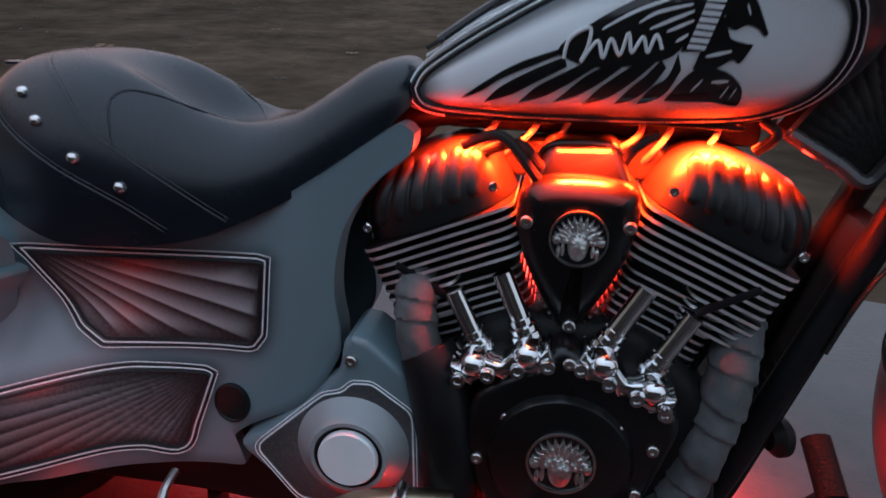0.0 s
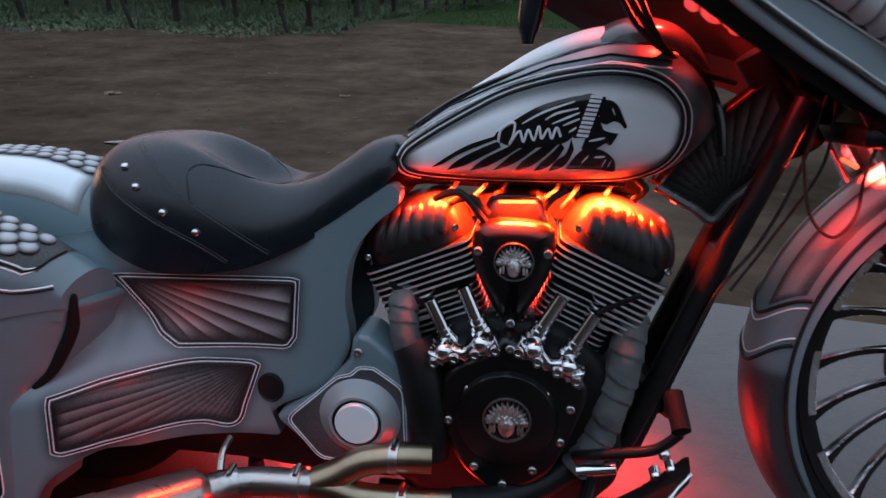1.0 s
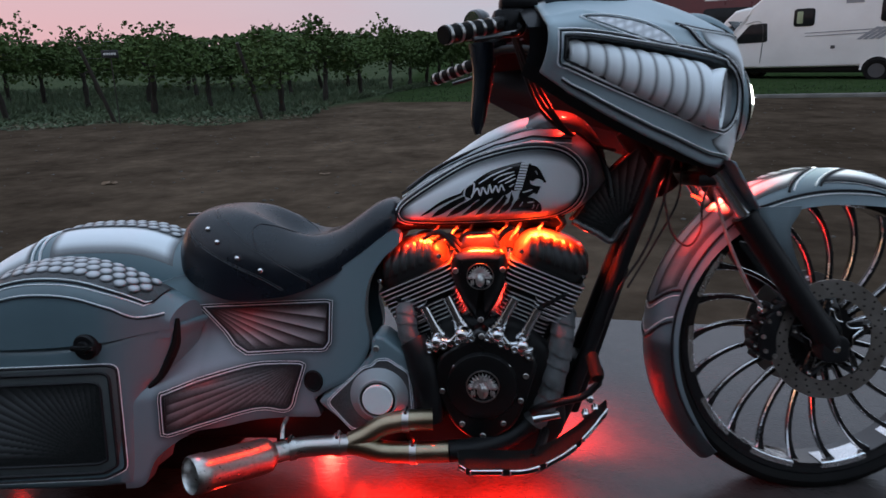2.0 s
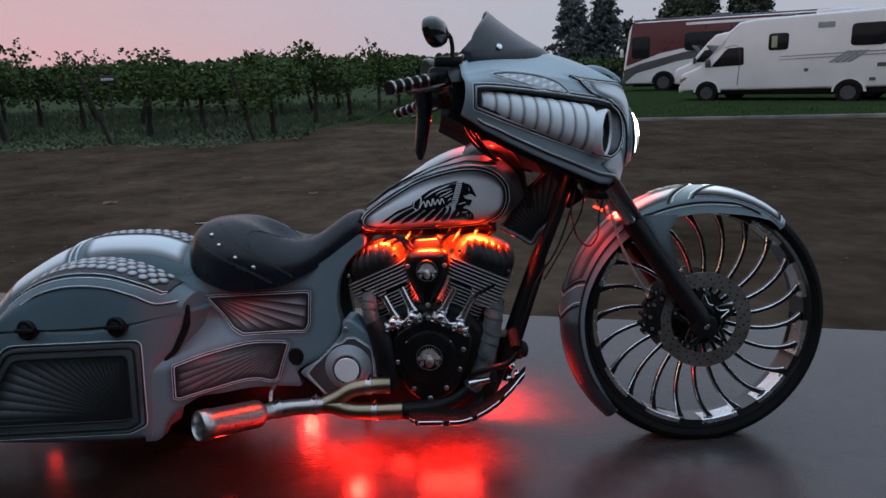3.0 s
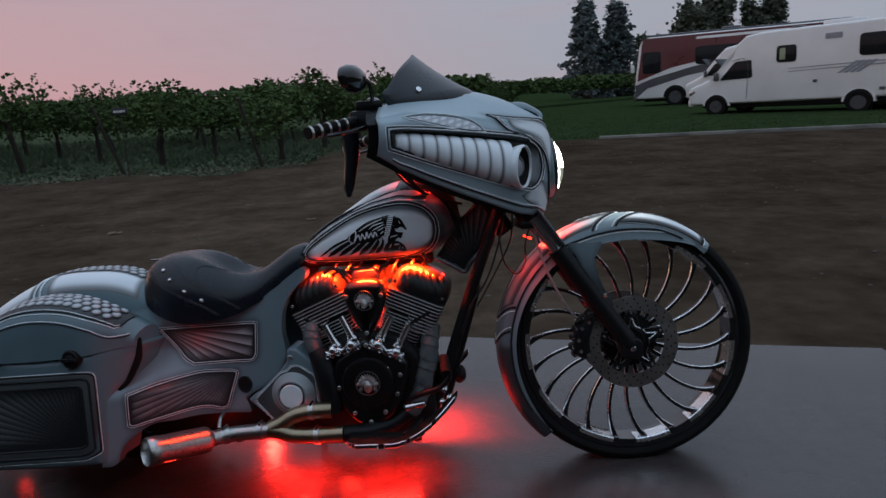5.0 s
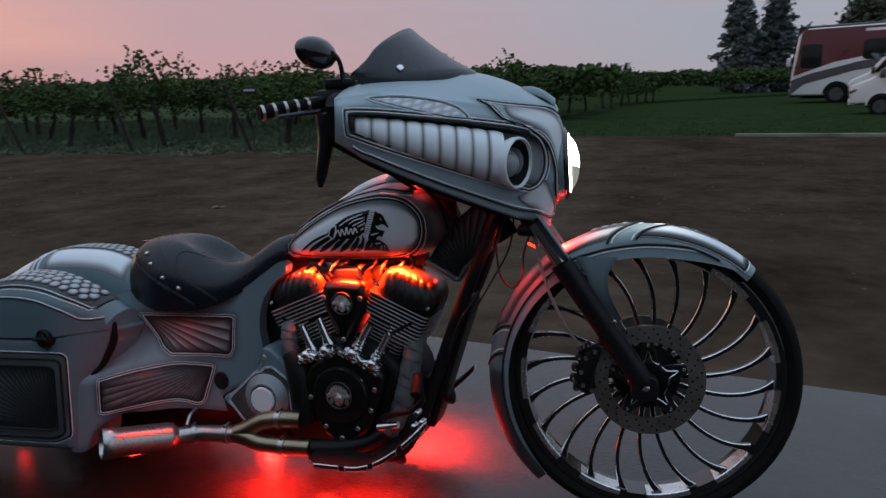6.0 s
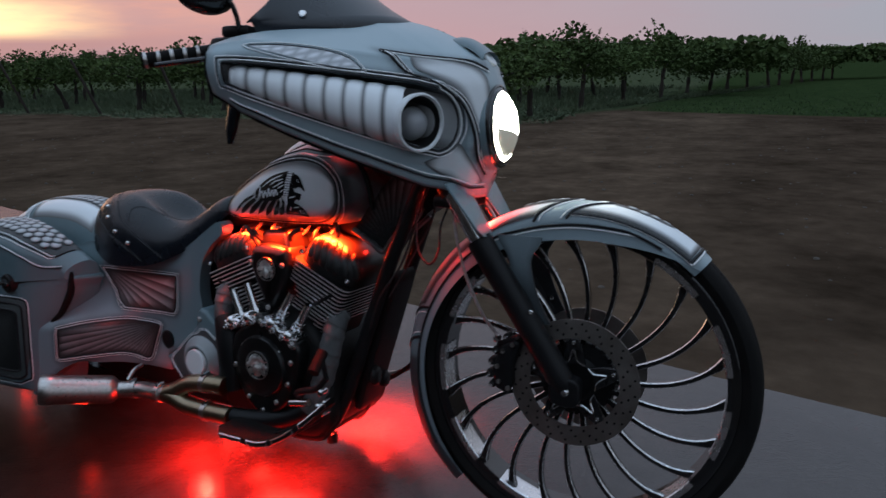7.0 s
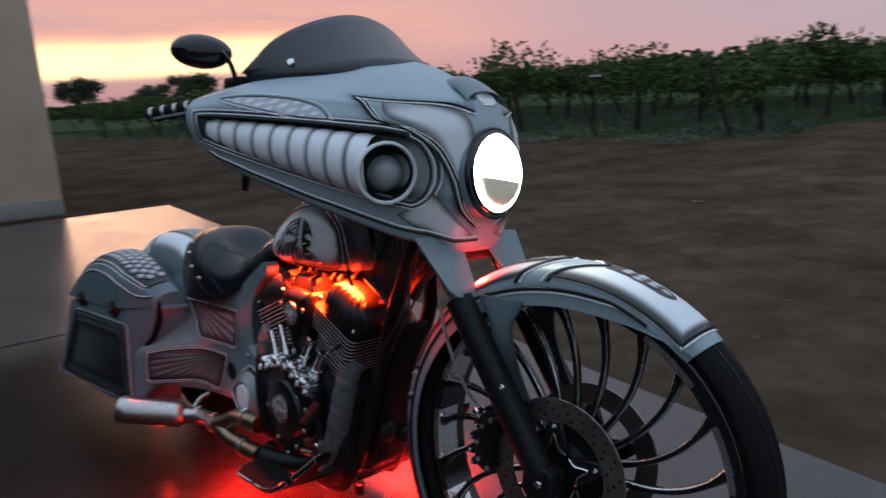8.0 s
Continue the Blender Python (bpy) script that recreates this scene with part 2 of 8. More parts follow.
def smooth_path(pts, n):
    """n points on a smooth curve through pts."""
    p = [Vector(q) for q in pts]
    if len(p) == 2:
        return [p[0].lerp(p[1], i / (n - 1)) for i in range(n)]
    out = []
    segs = len(p) - 1
    for i in range(n):
        t = i / (n - 1) * segs
        k = min(int(t), segs - 1)
        f = t - k
        a, b, c, d = p[max(k - 1, 0)], p[k], p[k + 1], p[min(k + 2, segs)]
        out.append(0.5 * ((2 * b) + (c - a) * f + (2 * a - 5 * b + 4 * c - d) * f * f + (3 * b - a - 3 * c + d) * f ** 3))
    return out


def tube_bm(pts, radius, n=24, sides=12, cap=True, smooth=True):
    """A round bar along a path; radius is a number or a function of 0..1."""
    path = smooth_path(pts, n) if smooth else [Vector(q) for q in pts]
    n = len(path)
    rows = []
    ref = None
    for i, p in enumerate(path):
        d = (path[min(i + 1, n - 1)] - path[max(i - 1, 0)]).normalized()
        if ref is None:
            ref = d.orthogonal().normalized()
        ref = (ref - d * ref.dot(d)).normalized()
        q = d.cross(ref)
        r = radius(i / (n - 1)) if callable(radius) else radius
        rows.append([p + r * (math.cos(2 * math.pi * k / sides) * ref + math.sin(2 * math.pi * k / sides) * q) for k in range(sides)])
    return grid_bm(rows, closed_v=True, cap=cap)


def lathe_bm(profile, m=None, sides=48, a0=0.0, a1=360.0):
    """Turns (along, radius) pairs round the y axis; m then places it."""
    full = abs(a1 - a0) >= 359.9
    steps = sides if full else sides + 1
    rows = []
    for k in range(steps):
        a = radians(a0 + (a1 - a0) * k / sides)
        rows.append([(r * math.cos(a), y, r * math.sin(a)) for y, r in profile])
    bm = grid_bm(rows, closed_u=full)
    bmesh.ops.remove_doubles(bm, verts=bm.verts, dist=1e-5)
    if m is not None:
        bm.transform(m)
    return bm


def inset(outline, d):
    """A closed outline moved inward by d (outward if negative)."""
    n = len(outline)
    area = sum(outline[i][0] * outline[(i + 1) % n][1] - outline[(i + 1) % n][0] * outline[i][1] for i in range(n))
    sgn = 1 if area > 0 else -1
    out = []
    for i in range(n):
        (ax, ay), (bx, by), (cx, cy) = outline[i - 1], outline[i], outline[(i + 1) % n]
        e1, e2 = Vector((bx - ax, by - ay)), Vector((cx - bx, cy - by))
        if e1.length < 1e-9 or e2.length < 1e-9:
            out.append((bx, by))
            continue
        e1.normalize(), e2.normalize()
        nrm = Vector((-e1.y - e2.y, e1.x + e2.x)) * sgn
        if nrm.length < 1e-6:
            out.append((bx, by))
            continue
        nrm.normalize()
        c = max(0.45, nrm.dot(Vector((-e1.y, e1.x)) * sgn))
        out.append((bx + nrm.x * d / c, by + nrm.y * d / c))
    return out


def round_outline(pts, n=8, r=0.3):
    """A polygon with its corners turned into short curves; r is the share of each side used up."""
    out = []
    m = len(pts)
    for i in range(m):
        a, b, c = Vector(pts[i - 1]), Vector(pts[i]), Vector(pts[(i + 1) % m])
        p, q = b.lerp(a, r), b.lerp(c, r)
        for k in range(n + 1):
            t = k / n
            out.append(tuple((1 - t) ** 2 * p + 2 * t * (1 - t) * b + t * t * q))
    return out


def slab_bm(outline, v0, v1, edge=0.006, steps=3, back=True):
    """A plate in the side plane from v0 (hidden face) to v1 (seen face) with a rounded rim at v1."""
    s = 1 if v1 > v0 else -1
    rows = [[(x, v0, z) for x, z in outline]]
    for k in range(steps + 1):
        a = math.pi / 2 * k / steps
        o = inset(outline, edge * (1 - math.cos(a)))
        rows.append([(x, v1 - s * edge * (1 - math.sin(a)), z) for x, z in o])
    bm = grid_bm(rows, closed_v=True)
    vs = list(bm.verts)
    n = len(outline)
    bm.verts.ensure_lookup_table()
    faces = [bm.faces.new(bm.verts[-n:])]
    if back:
        faces.append(bm.faces.new(bm.verts[:n]))
    bmesh.ops.triangulate(bm, faces=faces)
    bmesh.ops.recalc_face_normals(bm, faces=bm.faces)
    return bm


def resample(pts, n):
    """n points at even steps along a polyline."""
    p = [Vector(q) for q in pts]
    acc = [0.0]
    for a, b in zip(p, p[1:]):
        acc.append(acc[-1] + (b - a).length)
    out = []
    for i in range(n):
        s = acc[-1] * i / (n - 1)
        k = max(j for j in range(len(acc) - 1) if acc[j] <= s + 1e-12)
        f = (s - acc[k]) / max(acc[k + 1] - acc[k], 1e-9)
        out.append(p[k].lerp(p[k + 1], min(f, 1)))
    return out


def ruled(top, bottom, nu, nv, surf, lift=0.0, tone=None):
    """A skin between two edge lines in (u, w), laid on surf(u, w)."""
    t, b = resample(top, nu), resample(bottom, nu)
    rows, tones = [], []
    for i in range(nu):
        row, tr = [], []
        for j in range(nv):
            q = t[i].lerp(b[i], j / (nv - 1))
            row.append((q.x, surf(q.x, q.y) - lift, q.y))
            if tone:
                tr.append(tone(q.x, q.y, i / (nu - 1), j / (nv - 1)))
        rows.append(row)
        tones.append(tr)
    return grid_bm(rows, tones=tones if tone else None)


def thicken(bm, t):
    """Gives a skin a back, t metres towards +y."""
    geom = bm.faces[:]
    r = bmesh.ops.extrude_face_region(bm, geom=geom)
    bmesh.ops.translate(bm, vec=(0, t, 0), verts=[e for e in r["geom"] if isinstance(e, bmesh.types.BMVert)])
    bmesh.ops.recalc_face_normals(bm, faces=bm.faces)
    return bm


def interp(table, x):
    """Smooth value from (x, value) pairs."""
    if x <= table[0][0]:
        return table[0][1]
    for (a, va), (b, vb) in zip(table, table[1:]):
        if x <= b:
            f = (x - a) / (b - a)
            return va + (vb - va) * f
    return table[-1][1]


def smooth_table(pts, n=60):
    """The table made finer along a smooth curve."""
    return [tuple(p)[:2] for p in smooth_path([(a, b, 0) for a, b in pts], n)]


def sstep(a, b, x):
    t = max(0.0, min(1.0, (x - a) / (b - a)))
    return t * t * (3 - 2 * t)


# ---- ground ----
def ground_height(x, y):
    """Flat round the slab, then a slow rise to the lawn and the vines."""
    return 0.16 * sstep(7.0, 18.0, y - 0.15 * min(x, 0)) - 0.035 * (1 - sstep(0.0, 0.0001, 1))


def ground_material():
    m = mat("dirt_and_lawn", (0.042, 0.030, 0.021), (0.080, 0.058, 0.041), rough=0.9, scale=0.45, bump=0.9, bump_scale=22, fine=0.42)
    m.node_tree.nodes["Principled BSDF"].inputs["Specular IOR Level"].default_value = 0.0
    n, l = m.node_tree.nodes, m.node_tree.links
    s = n["Principled BSDF"]
    dirt = s.inputs["Base Color"].links[0].from_socket
    geo = n.new("ShaderNodeNewGeometry")
    sp = n.new("ShaderNodeSeparateXYZ")
    l.new(geo.outputs["Position"], sp.inputs[0])
    noise_ = n.new("ShaderNodeTexNoise")
    noise_.inputs["Scale"].default_value, noise_.inputs["Detail"].default_value = 0.9, 5
    l.new(geo.outputs["Position"], noise_.inputs["Vector"])

    def mth(op, a, b):
        q = n.new("ShaderNodeMath")
        q.operation = op
        for i, v in enumerate((a, b)):
            if isinstance(v, (int, float)):
                q.inputs[i].default_value = v
            else:
                l.new(v, q.inputs[i])
        return q.outputs[0]

    def ramp(v, a, b):
        q = n.new("ShaderNodeMapRange")
        q.interpolation_type = "SMOOTHSTEP"
        q.inputs[1].default_value, q.inputs[2].default_value = a, b
        l.new(v, q.inputs[0])
        return q.outputs[0]

    # paler dry patches and darker damp ones, a metre or so across, over the packed dirt
    patch = n.new("ShaderNodeTexNoise")
    patch.inputs["Scale"].default_value, patch.inputs["Detail"].default_value, patch.inputs["Roughness"].default_value = 1.1, 9, 0.68
    l.new(geo.outputs["Position"], patch.inputs["Vector"])
    pr = n.new("ShaderNodeMapRange")
    pr.inputs[1].default_value, pr.inputs[2].default_value, pr.inputs[3].default_value, pr.inputs[4].default_value = 0.32, 0.70, 0.62, 1.5
    l.new(patch.outputs["Fac"], pr.inputs[0])
    pm = n.new("ShaderNodeVectorMath")
    pm.operation = "SCALE"
    l.new(dirt, pm.inputs[0])
    l.new(pr.outputs[0], pm.inputs["Scale"])
    dirt = pm.outputs[0]
    # the dirt is scaled paler along a lane between the rows and darker beyond it
    pale_lane = mth("MULTIPLY", ramp(mth("ADD", sp.outputs[0], noise_.outputs["Fac"]), -3.2, -0.6), ramp(mth("MULTIPLY", sp.outputs[0], -1.0), -2.0, -0.4))
    darker_side = ramp(sp.outputs[0], 0.4, 2.6)
    scaled_dirt = n.new("ShaderNodeVectorMath")
    scaled_dirt.operation = "SCALE"
    l.new(dirt, scaled_dirt.inputs[0])
    l.new(mth("SUBTRACT", mth("ADD", mth("MULTIPLY", pale_lane, 0.20), 1.0), mth("MULTIPLY", darker_side, 0.16)), scaled_dirt.inputs["Scale"])
    dirt = scaled_dirt.outputs[0]
    wob = mth("MULTIPLY", mth("SUBTRACT", noise_.outputs["Fac"], 0.5), 1.6)
    # lawn beyond its straight edge on the right, weedy soil under the vines
    edge = mth("ADD", mth("ADD", sp.outputs[1], mth("MULTIPLY", sp.outputs[0], 0.24)), mth("MULTIPLY", wob, 0.25))
    lawn = mth("MULTIPLY", ramp(edge, 16.2, 16.5), ramp(mth("ADD", sp.outputs[0], mth("MULTIPLY", wob, 0.5)), -2.2, -0.8))
    lane = mth("MULTIPLY", mth("MAXIMUM", mth("ADD", sp.outputs[0], 3.4), 0.0), -2.4)
    weeds = ramp(mth("ADD", mth("ADD", mth("ADD", sp.outputs[1], mth("MULTIPLY", sp.outputs[0], 0.04)), wob), lane), 12.2, 14.4)
    grass = n.new("ShaderNodeTexNoise")
    grass.inputs["Scale"].default_value, grass.inputs["Detail"].default_value = 3.5, 8
    l.new(geo.outputs["Position"], grass.inputs["Vector"])
    gr = n.new("ShaderNodeValToRGB")
    gr.color_ramp.elements[0].position, gr.color_ramp.elements[1].position = 0.35, 0.68
    gr.color_ramp.elements[0].color = (0.019, 0.035, 0.013, 1)
    gr.color_ramp.elements[1].color = (0.036, 0.055, 0.021, 1)
    l.new(grass.outputs["Fac"], gr.inputs[0])
    dry = n.new("ShaderNodeValToRGB")
    dry.color_ramp.elements[0].position, dry.color_ramp.elements[1].position = 0.42, 0.62
    dry.color_ramp.elements[0].color = (0.040, 0.056, 0.030, 1)
    dry.color_ramp.elements[1].color = (0.074, 0.088, 0.050, 1)
    l.new(grass.outputs["Fac"], dry.inputs[0])
    m1 = n.new("ShaderNodeMix")
    m1.data_type = "RGBA"
    l.new(weeds, m1.inputs[0])
    l.new(dirt, m1.inputs[6])
    l.new(dry.outputs[0], m1.inputs[7])
    m2 = n.new("ShaderNodeMix")
    m2.data_type = "RGBA"
    l.new(lawn, m2.inputs[0])
    l.new(m1.outputs[2], m2.inputs[6])
    l.new(gr.outputs[0], m2.inputs[7])
    l.new(m2.outputs[2], s.inputs["Base Color"])
    return m


def slab_material():
    """Trowelled concrete under a thin film of water: brown-grey, glossy, with drier clouds."""
    m = mat("wet_concrete", (0.024, 0.020, 0.019), (0.068, 0.060, 0.058), rough=0.24, rough_var=0.10, scale=0.9, bump=0.16, bump_scale=85, fine=0.25, coat=0.06)
    n, l = m.node_tree.nodes, m.node_tree.links
    s = n["Principled BSDF"]
    s.inputs["Coat Roughness"].default_value = 0.10
    # a darker brown, less shiny patch with a ragged rim, some three metres across, round the parked machine
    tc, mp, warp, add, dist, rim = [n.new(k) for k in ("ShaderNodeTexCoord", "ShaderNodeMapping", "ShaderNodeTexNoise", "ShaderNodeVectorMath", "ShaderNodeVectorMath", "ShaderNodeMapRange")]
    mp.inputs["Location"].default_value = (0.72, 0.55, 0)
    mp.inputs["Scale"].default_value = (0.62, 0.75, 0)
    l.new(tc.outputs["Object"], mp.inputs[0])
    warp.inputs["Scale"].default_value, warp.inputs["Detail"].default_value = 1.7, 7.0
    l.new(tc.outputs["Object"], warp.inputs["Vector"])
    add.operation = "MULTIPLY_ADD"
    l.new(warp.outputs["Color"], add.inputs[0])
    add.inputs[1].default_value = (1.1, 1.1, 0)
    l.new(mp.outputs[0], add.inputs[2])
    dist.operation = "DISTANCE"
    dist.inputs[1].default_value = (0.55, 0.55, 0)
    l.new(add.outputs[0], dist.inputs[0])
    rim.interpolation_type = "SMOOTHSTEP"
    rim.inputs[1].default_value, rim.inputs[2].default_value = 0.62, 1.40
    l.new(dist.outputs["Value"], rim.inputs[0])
    dark_patch = n.new("ShaderNodeMix")
    dark_patch.data_type = "RGBA"
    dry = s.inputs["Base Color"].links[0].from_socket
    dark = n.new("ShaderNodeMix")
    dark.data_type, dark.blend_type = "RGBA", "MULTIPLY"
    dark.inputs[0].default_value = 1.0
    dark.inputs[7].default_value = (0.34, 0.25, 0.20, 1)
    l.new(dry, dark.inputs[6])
    l.new(rim.outputs[0], dark_patch.inputs[0])
    l.new(dark.outputs[2], dark_patch.inputs[6])
    l.new(dry, dark_patch.inputs[7])
    l.new(dark_patch.outputs[2], s.inputs["Base Color"])
    sheen = n.new("ShaderNodeMapRange")
    sheen.inputs[3].default_value, sheen.inputs[4].default_value = 0.07, 0.46
    l.new(rim.outputs[0], sheen.inputs[0])
    l.new(sheen.outputs[0], s.inputs["Specular IOR Level"])
    film_ = n.new("ShaderNodeMapRange")
    film_.inputs[3].default_value, film_.inputs[4].default_value = 0.02, 0.06
    l.new(rim.outputs[0], film_.inputs[0])
    l.new(film_.outputs[0], s.inputs["Coat Weight"])
    return m


GROUND = ground_material()
WET = slab_material()


def build_ground():
    xs = sorted({*np.linspace(-60, 60, 61).tolist(), -2500.0, -900.0, -300.0, -120.0, 120.0, 300.0, 900.0, 2500.0})
    ys = sorted({*np.linspace(-20, 60, 61).tolist(), -2500.0, -500.0, -80.0, 90.0, 140.0, 300.0, 900.0, 2500.0})
    rows = [[(x, y, ground_height(x, y) - 0.045 + 0.012 * noise.noise((x * 0.4, y * 0.4, 0))) for y in ys] for x in xs]
    ob = new("ground", finish("ground", grid_bm(rows), GROUND))
    tagged(ob, "dark brown packed dirt turning into lawn and weedy vineyard soil", "ground", kind="structure")
    # concrete slab: its far edge runs at a slight angle to the motorcycle
    d = Vector((0.9708, -0.2400, 0))
    nrm = Vector((0.2400, 0.9708, 0))
    corner = Vector((2.70, 1.00, 0))
    joints = (0.0, 4.9, 10.6)
    for a, b in zip(joints, joints[1:]):
        p = [corner - d * (a + 0.004), corner - d * (b - 0.004)]
        q = [p[1] - nrm * 9.0, p[0] - nrm * 9.0]
        bm = bmesh.new()
        ring = [bm.verts.new((v.x, v.y, 0)) for v in (*p, *q)]
        top = bm.faces.new(ring)
        r = bmesh.ops.extrude_face_region(bm, geom=[top])
        bmesh.ops.translate(bm, vec=(0, 0, -0.12), verts=[e for e in r["geom"] if isinstance(e, bmesh.types.BMVert)])
        bmesh.ops.recalc_face_normals(bm, faces=bm.faces)
        up_edges = [e for e in bm.edges if all(abs(v.co.z) < 1e-6 for v in e.verts)]
        bmesh.ops.bevel(bm, geom=up_edges, offset=0.012, segments=2, affect="EDGES")
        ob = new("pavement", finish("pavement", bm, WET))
        tagged(ob, "smooth brown-grey concrete slab, wet and reflecting", "pavement", kind="structure")


build_ground()


# ---- the motorcycle: u ahead, v to its left, w up, in its own leaning frame ----
BIKE = pose(0, 0.202, 0, -4.0, 0, -5.7)
FRONT = pose(1.2, 0.085, 0, -7.4, 0, 1.7)       # fork, wheel and fairing, steered to the left
TURNED = BIKE.inverted() @ FRONT
bike = thing("motorcycle", "low grey custom motorcycle with airbrushed panels, on its side stand", "motorcycle", BIKE)


def bpart(name, bm, material, parent=None, label="", smooth=35.0):
    return part(name, bm, material, parent or bike, label, smooth)


def fpart(name, bm, material, parent=None, label="", smooth=35.0):
    bm.transform(TURNED)
    return part(name, bm, material, parent or bike, label, smooth)


def mirrored(bm):
    bm.transform(Matrix.Diagonal((1, -1, 1, 1)))
    bmesh.ops.reverse_faces(bm, faces=bm.faces)
    return bm


def stripe_bm(pts, surf, lift=0.002, r=0.0016, n=40, closed=False):
    """A thin painted line, a hair proud of surf(u, w)."""
    p = resample(list(pts) + ([pts[0]] if closed else []), n)
    return tube_bm([(q.x, surf(q.x, q.y) - lift, q.y) for q in p], r, sides=5, smooth=False)


def bolt_bm(at, r=0.008, axis_v=-1, h=0.006):
    """A domed hexagon-socket bolt head on the right side."""
    prof = [(0.0, r), (axis_v * h * 0.7, r), (axis_v * h, r * 0.8), (axis_v * h, r * 0.45), (axis_v * h * 0.5, r * 0.42), (axis_v * h * 0.5, 0.0)]
    return lathe_bm(prof, Matrix.Translation(at), sides=12)


def fan_tone(cx, cz, a0, a1, n, lo=0.05, hi=1.0, reach=0.4):
    """Airbrushed blades that spread from a point."""
    def tone(u, w, s, t):
        a = math.atan2(w - cz, u - cx)
        k = (a - radians(a0)) / (radians(a1) - radians(a0)) * n
        f = k - math.floor(k)
        d = math.hypot(u - cx, w - cz)
        blade = (1 - f) ** 1.25 * sstep(0.0, 0.10, f)
        return lo + (hi - lo) * blade * sstep(0.0, reach, d) * (0.06 + 0.94 * sstep(0, 0.26, min(s * 1.6, (1 - s) * 1.6, t * 1.0, (1 - t))))
    return tone


# -- tank --
TOP = smooth_table([(0.0, 0.815), (0.076, 0.885), (0.15, 0.935), (0.20, 0.962), (0.28, 1.005), (0.38, 1.040), (0.46, 1.050), (0.52, 1.035), (0.57, 0.99), (0.605, 0.93)])
LOW = smooth_table([(0.0, 0.785), (0.05, 0.772), (0.136, 0.772), (0.34, 0.780), (0.46, 0.792), (0.52, 0.812), (0.57, 0.855), (0.605, 0.90)])
WIDE = smooth_table([(0.0, 0.055), (0.06, 0.095), (0.15, 0.130), (0.28, 0.158), (0.38, 0.168), (0.46, 0.166), (0.52, 0.150), (0.57, 0.115), (0.605, 0.05)])


def tank_side(u, w):
    u = max(0.0, min(0.605, u))
    t, b, h = interp(TOP, u), interp(LOW, u), interp(WIDE, u)
    k = min(0.999, abs((w - (t + b) / 2) / max((t - b) / 2, 0.01)))
    return -h * (1 - k ** 2.5) ** (1 / 2.5)


def build_tank():
    outline = smooth_path([(0.040, 0, 0.812), (0.056, 0, 0.834), (0.136, 0, 0.888), (0.232, 0, 0.942), (0.325, 0, 0.972), (0.408, 0, 0.984), (0.475, 0, 0.972), (0.515, 0, 0.935), (0.522, 0, 0.893), (0.515, 0, 0.866), (0.495, 0, 0.838), (0.454, 0, 0.815), (0.40, 0, 0.806), (0.30, 0, 0.800), (0.15, 0, 0.796), (0.056, 0, 0.799), (0.040, 0, 0.812)], 110)
    rows, tones = [], []
    for i in range(97):
        u = 0.605 * i / 96
        t, b, h = interp(TOP, u), interp(LOW, u), interp(WIDE, u)
        row = []
        tr = []
        for k in range(88):
            a = 2 * math.pi * k / 88
            c, s = math.cos(a), math.sin(a)
            w = (t + b) / 2 + (t - b) / 2 * math.copysign(abs(s) ** (2 / 2.5), s)
            d = min(math.hypot(q.x - u, q.z - w) for q in outline[::2])
            tr.append(1.0 - 0.82 * math.exp(-(max(0.0, d - 0.016) / 0.016) ** 2) - 0.80 * sstep(0.520, 0.556, u) - 0.85 * sstep(0.35, 0.42, u) * sstep(0.992, 1.012, w))
            row.append((u, h * math.copysign(abs(c) ** (2 / 2.5), c), (t + b) / 2 + (t - b) / 2 * math.copysign(abs(s) ** (2 / 2.5), s)))
        rows.append(row)
        tones.append([max(0.04, q) for q in tr])
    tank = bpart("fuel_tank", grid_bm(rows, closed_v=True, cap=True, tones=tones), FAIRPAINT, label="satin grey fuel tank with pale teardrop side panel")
    # pale teardrop with a dark faded rim
    top = [(0.040, 0.812), (0.056, 0.834), (0.136, 0.888), (0.232, 0.942), (0.325, 0.972), (0.408, 0.984), (0.475, 0.972), (0.515, 0.935), (0.522, 0.893)]
    low = [(0.040, 0.812), (0.056, 0.799), (0.15, 0.796), (0.30, 0.800), (0.40, 0.806), (0.454, 0.815), (0.495, 0.838), (0.515, 0.866), (0.522, 0.893)]
    sm = lambda pts: [tuple(p)[:2] for p in smooth_path([(a, b, 0) for a, b in pts], 40)]
    T, L = sm(top), sm(low)

    def tone(u, w, s, t):
        e = min(t, 1 - t) * 2
        return 0.06 + 0.94 * sstep(0.02, 0.34, e) * sstep(0.0, 0.10, min(s, (1 - s) * 1.0))
    bpart("side_panel", ruled(T, L, 64, 24, tank_side, 0.0022, tone), ART, tank, "pale silver teardrop panel with dark airbrushed rim")
    ring = T + L[::-1][1:-1]
    for d, m in ((-0.006, DARKLINE), (-0.010, LINE), (-0.015, DARKLINE), (-0.021, LINE)):
        bpart("pinstripe", stripe_bm(inset(ring, d), tank_side, 0.002, 0.0012 if m is LINE else 0.0024, 120, True), m, tank)
    # seam that runs along the shoulder of the tank
    bpart("pinstripe", stripe_bm([(0.03, 0.86), (0.10, 0.905), (0.2, 0.955), (0.3, 0.997), (0.4, 1.02), (0.5, 1.012)], tank_side, 0.001, 0.003, 60), DARKLINE, tank)
    bpart("pinstripe", stripe_bm([(0.03, 0.850), (0.10, 0.896), (0.2, 0.946), (0.3, 0.986), (0.4, 1.008), (0.5, 1.0)], tank_side, 0.001, 0.0018, 60), LINE, tank)
    # dark winged emblem in plain shapes: a swept wing with loose feather tips, a blunt crest, pale slits and a pale ribbon
    sm2 = lambda pts, n=24: [tuple(p)[:2] for p in smooth_path([(a, b, 0) for a, b in pts], n)]

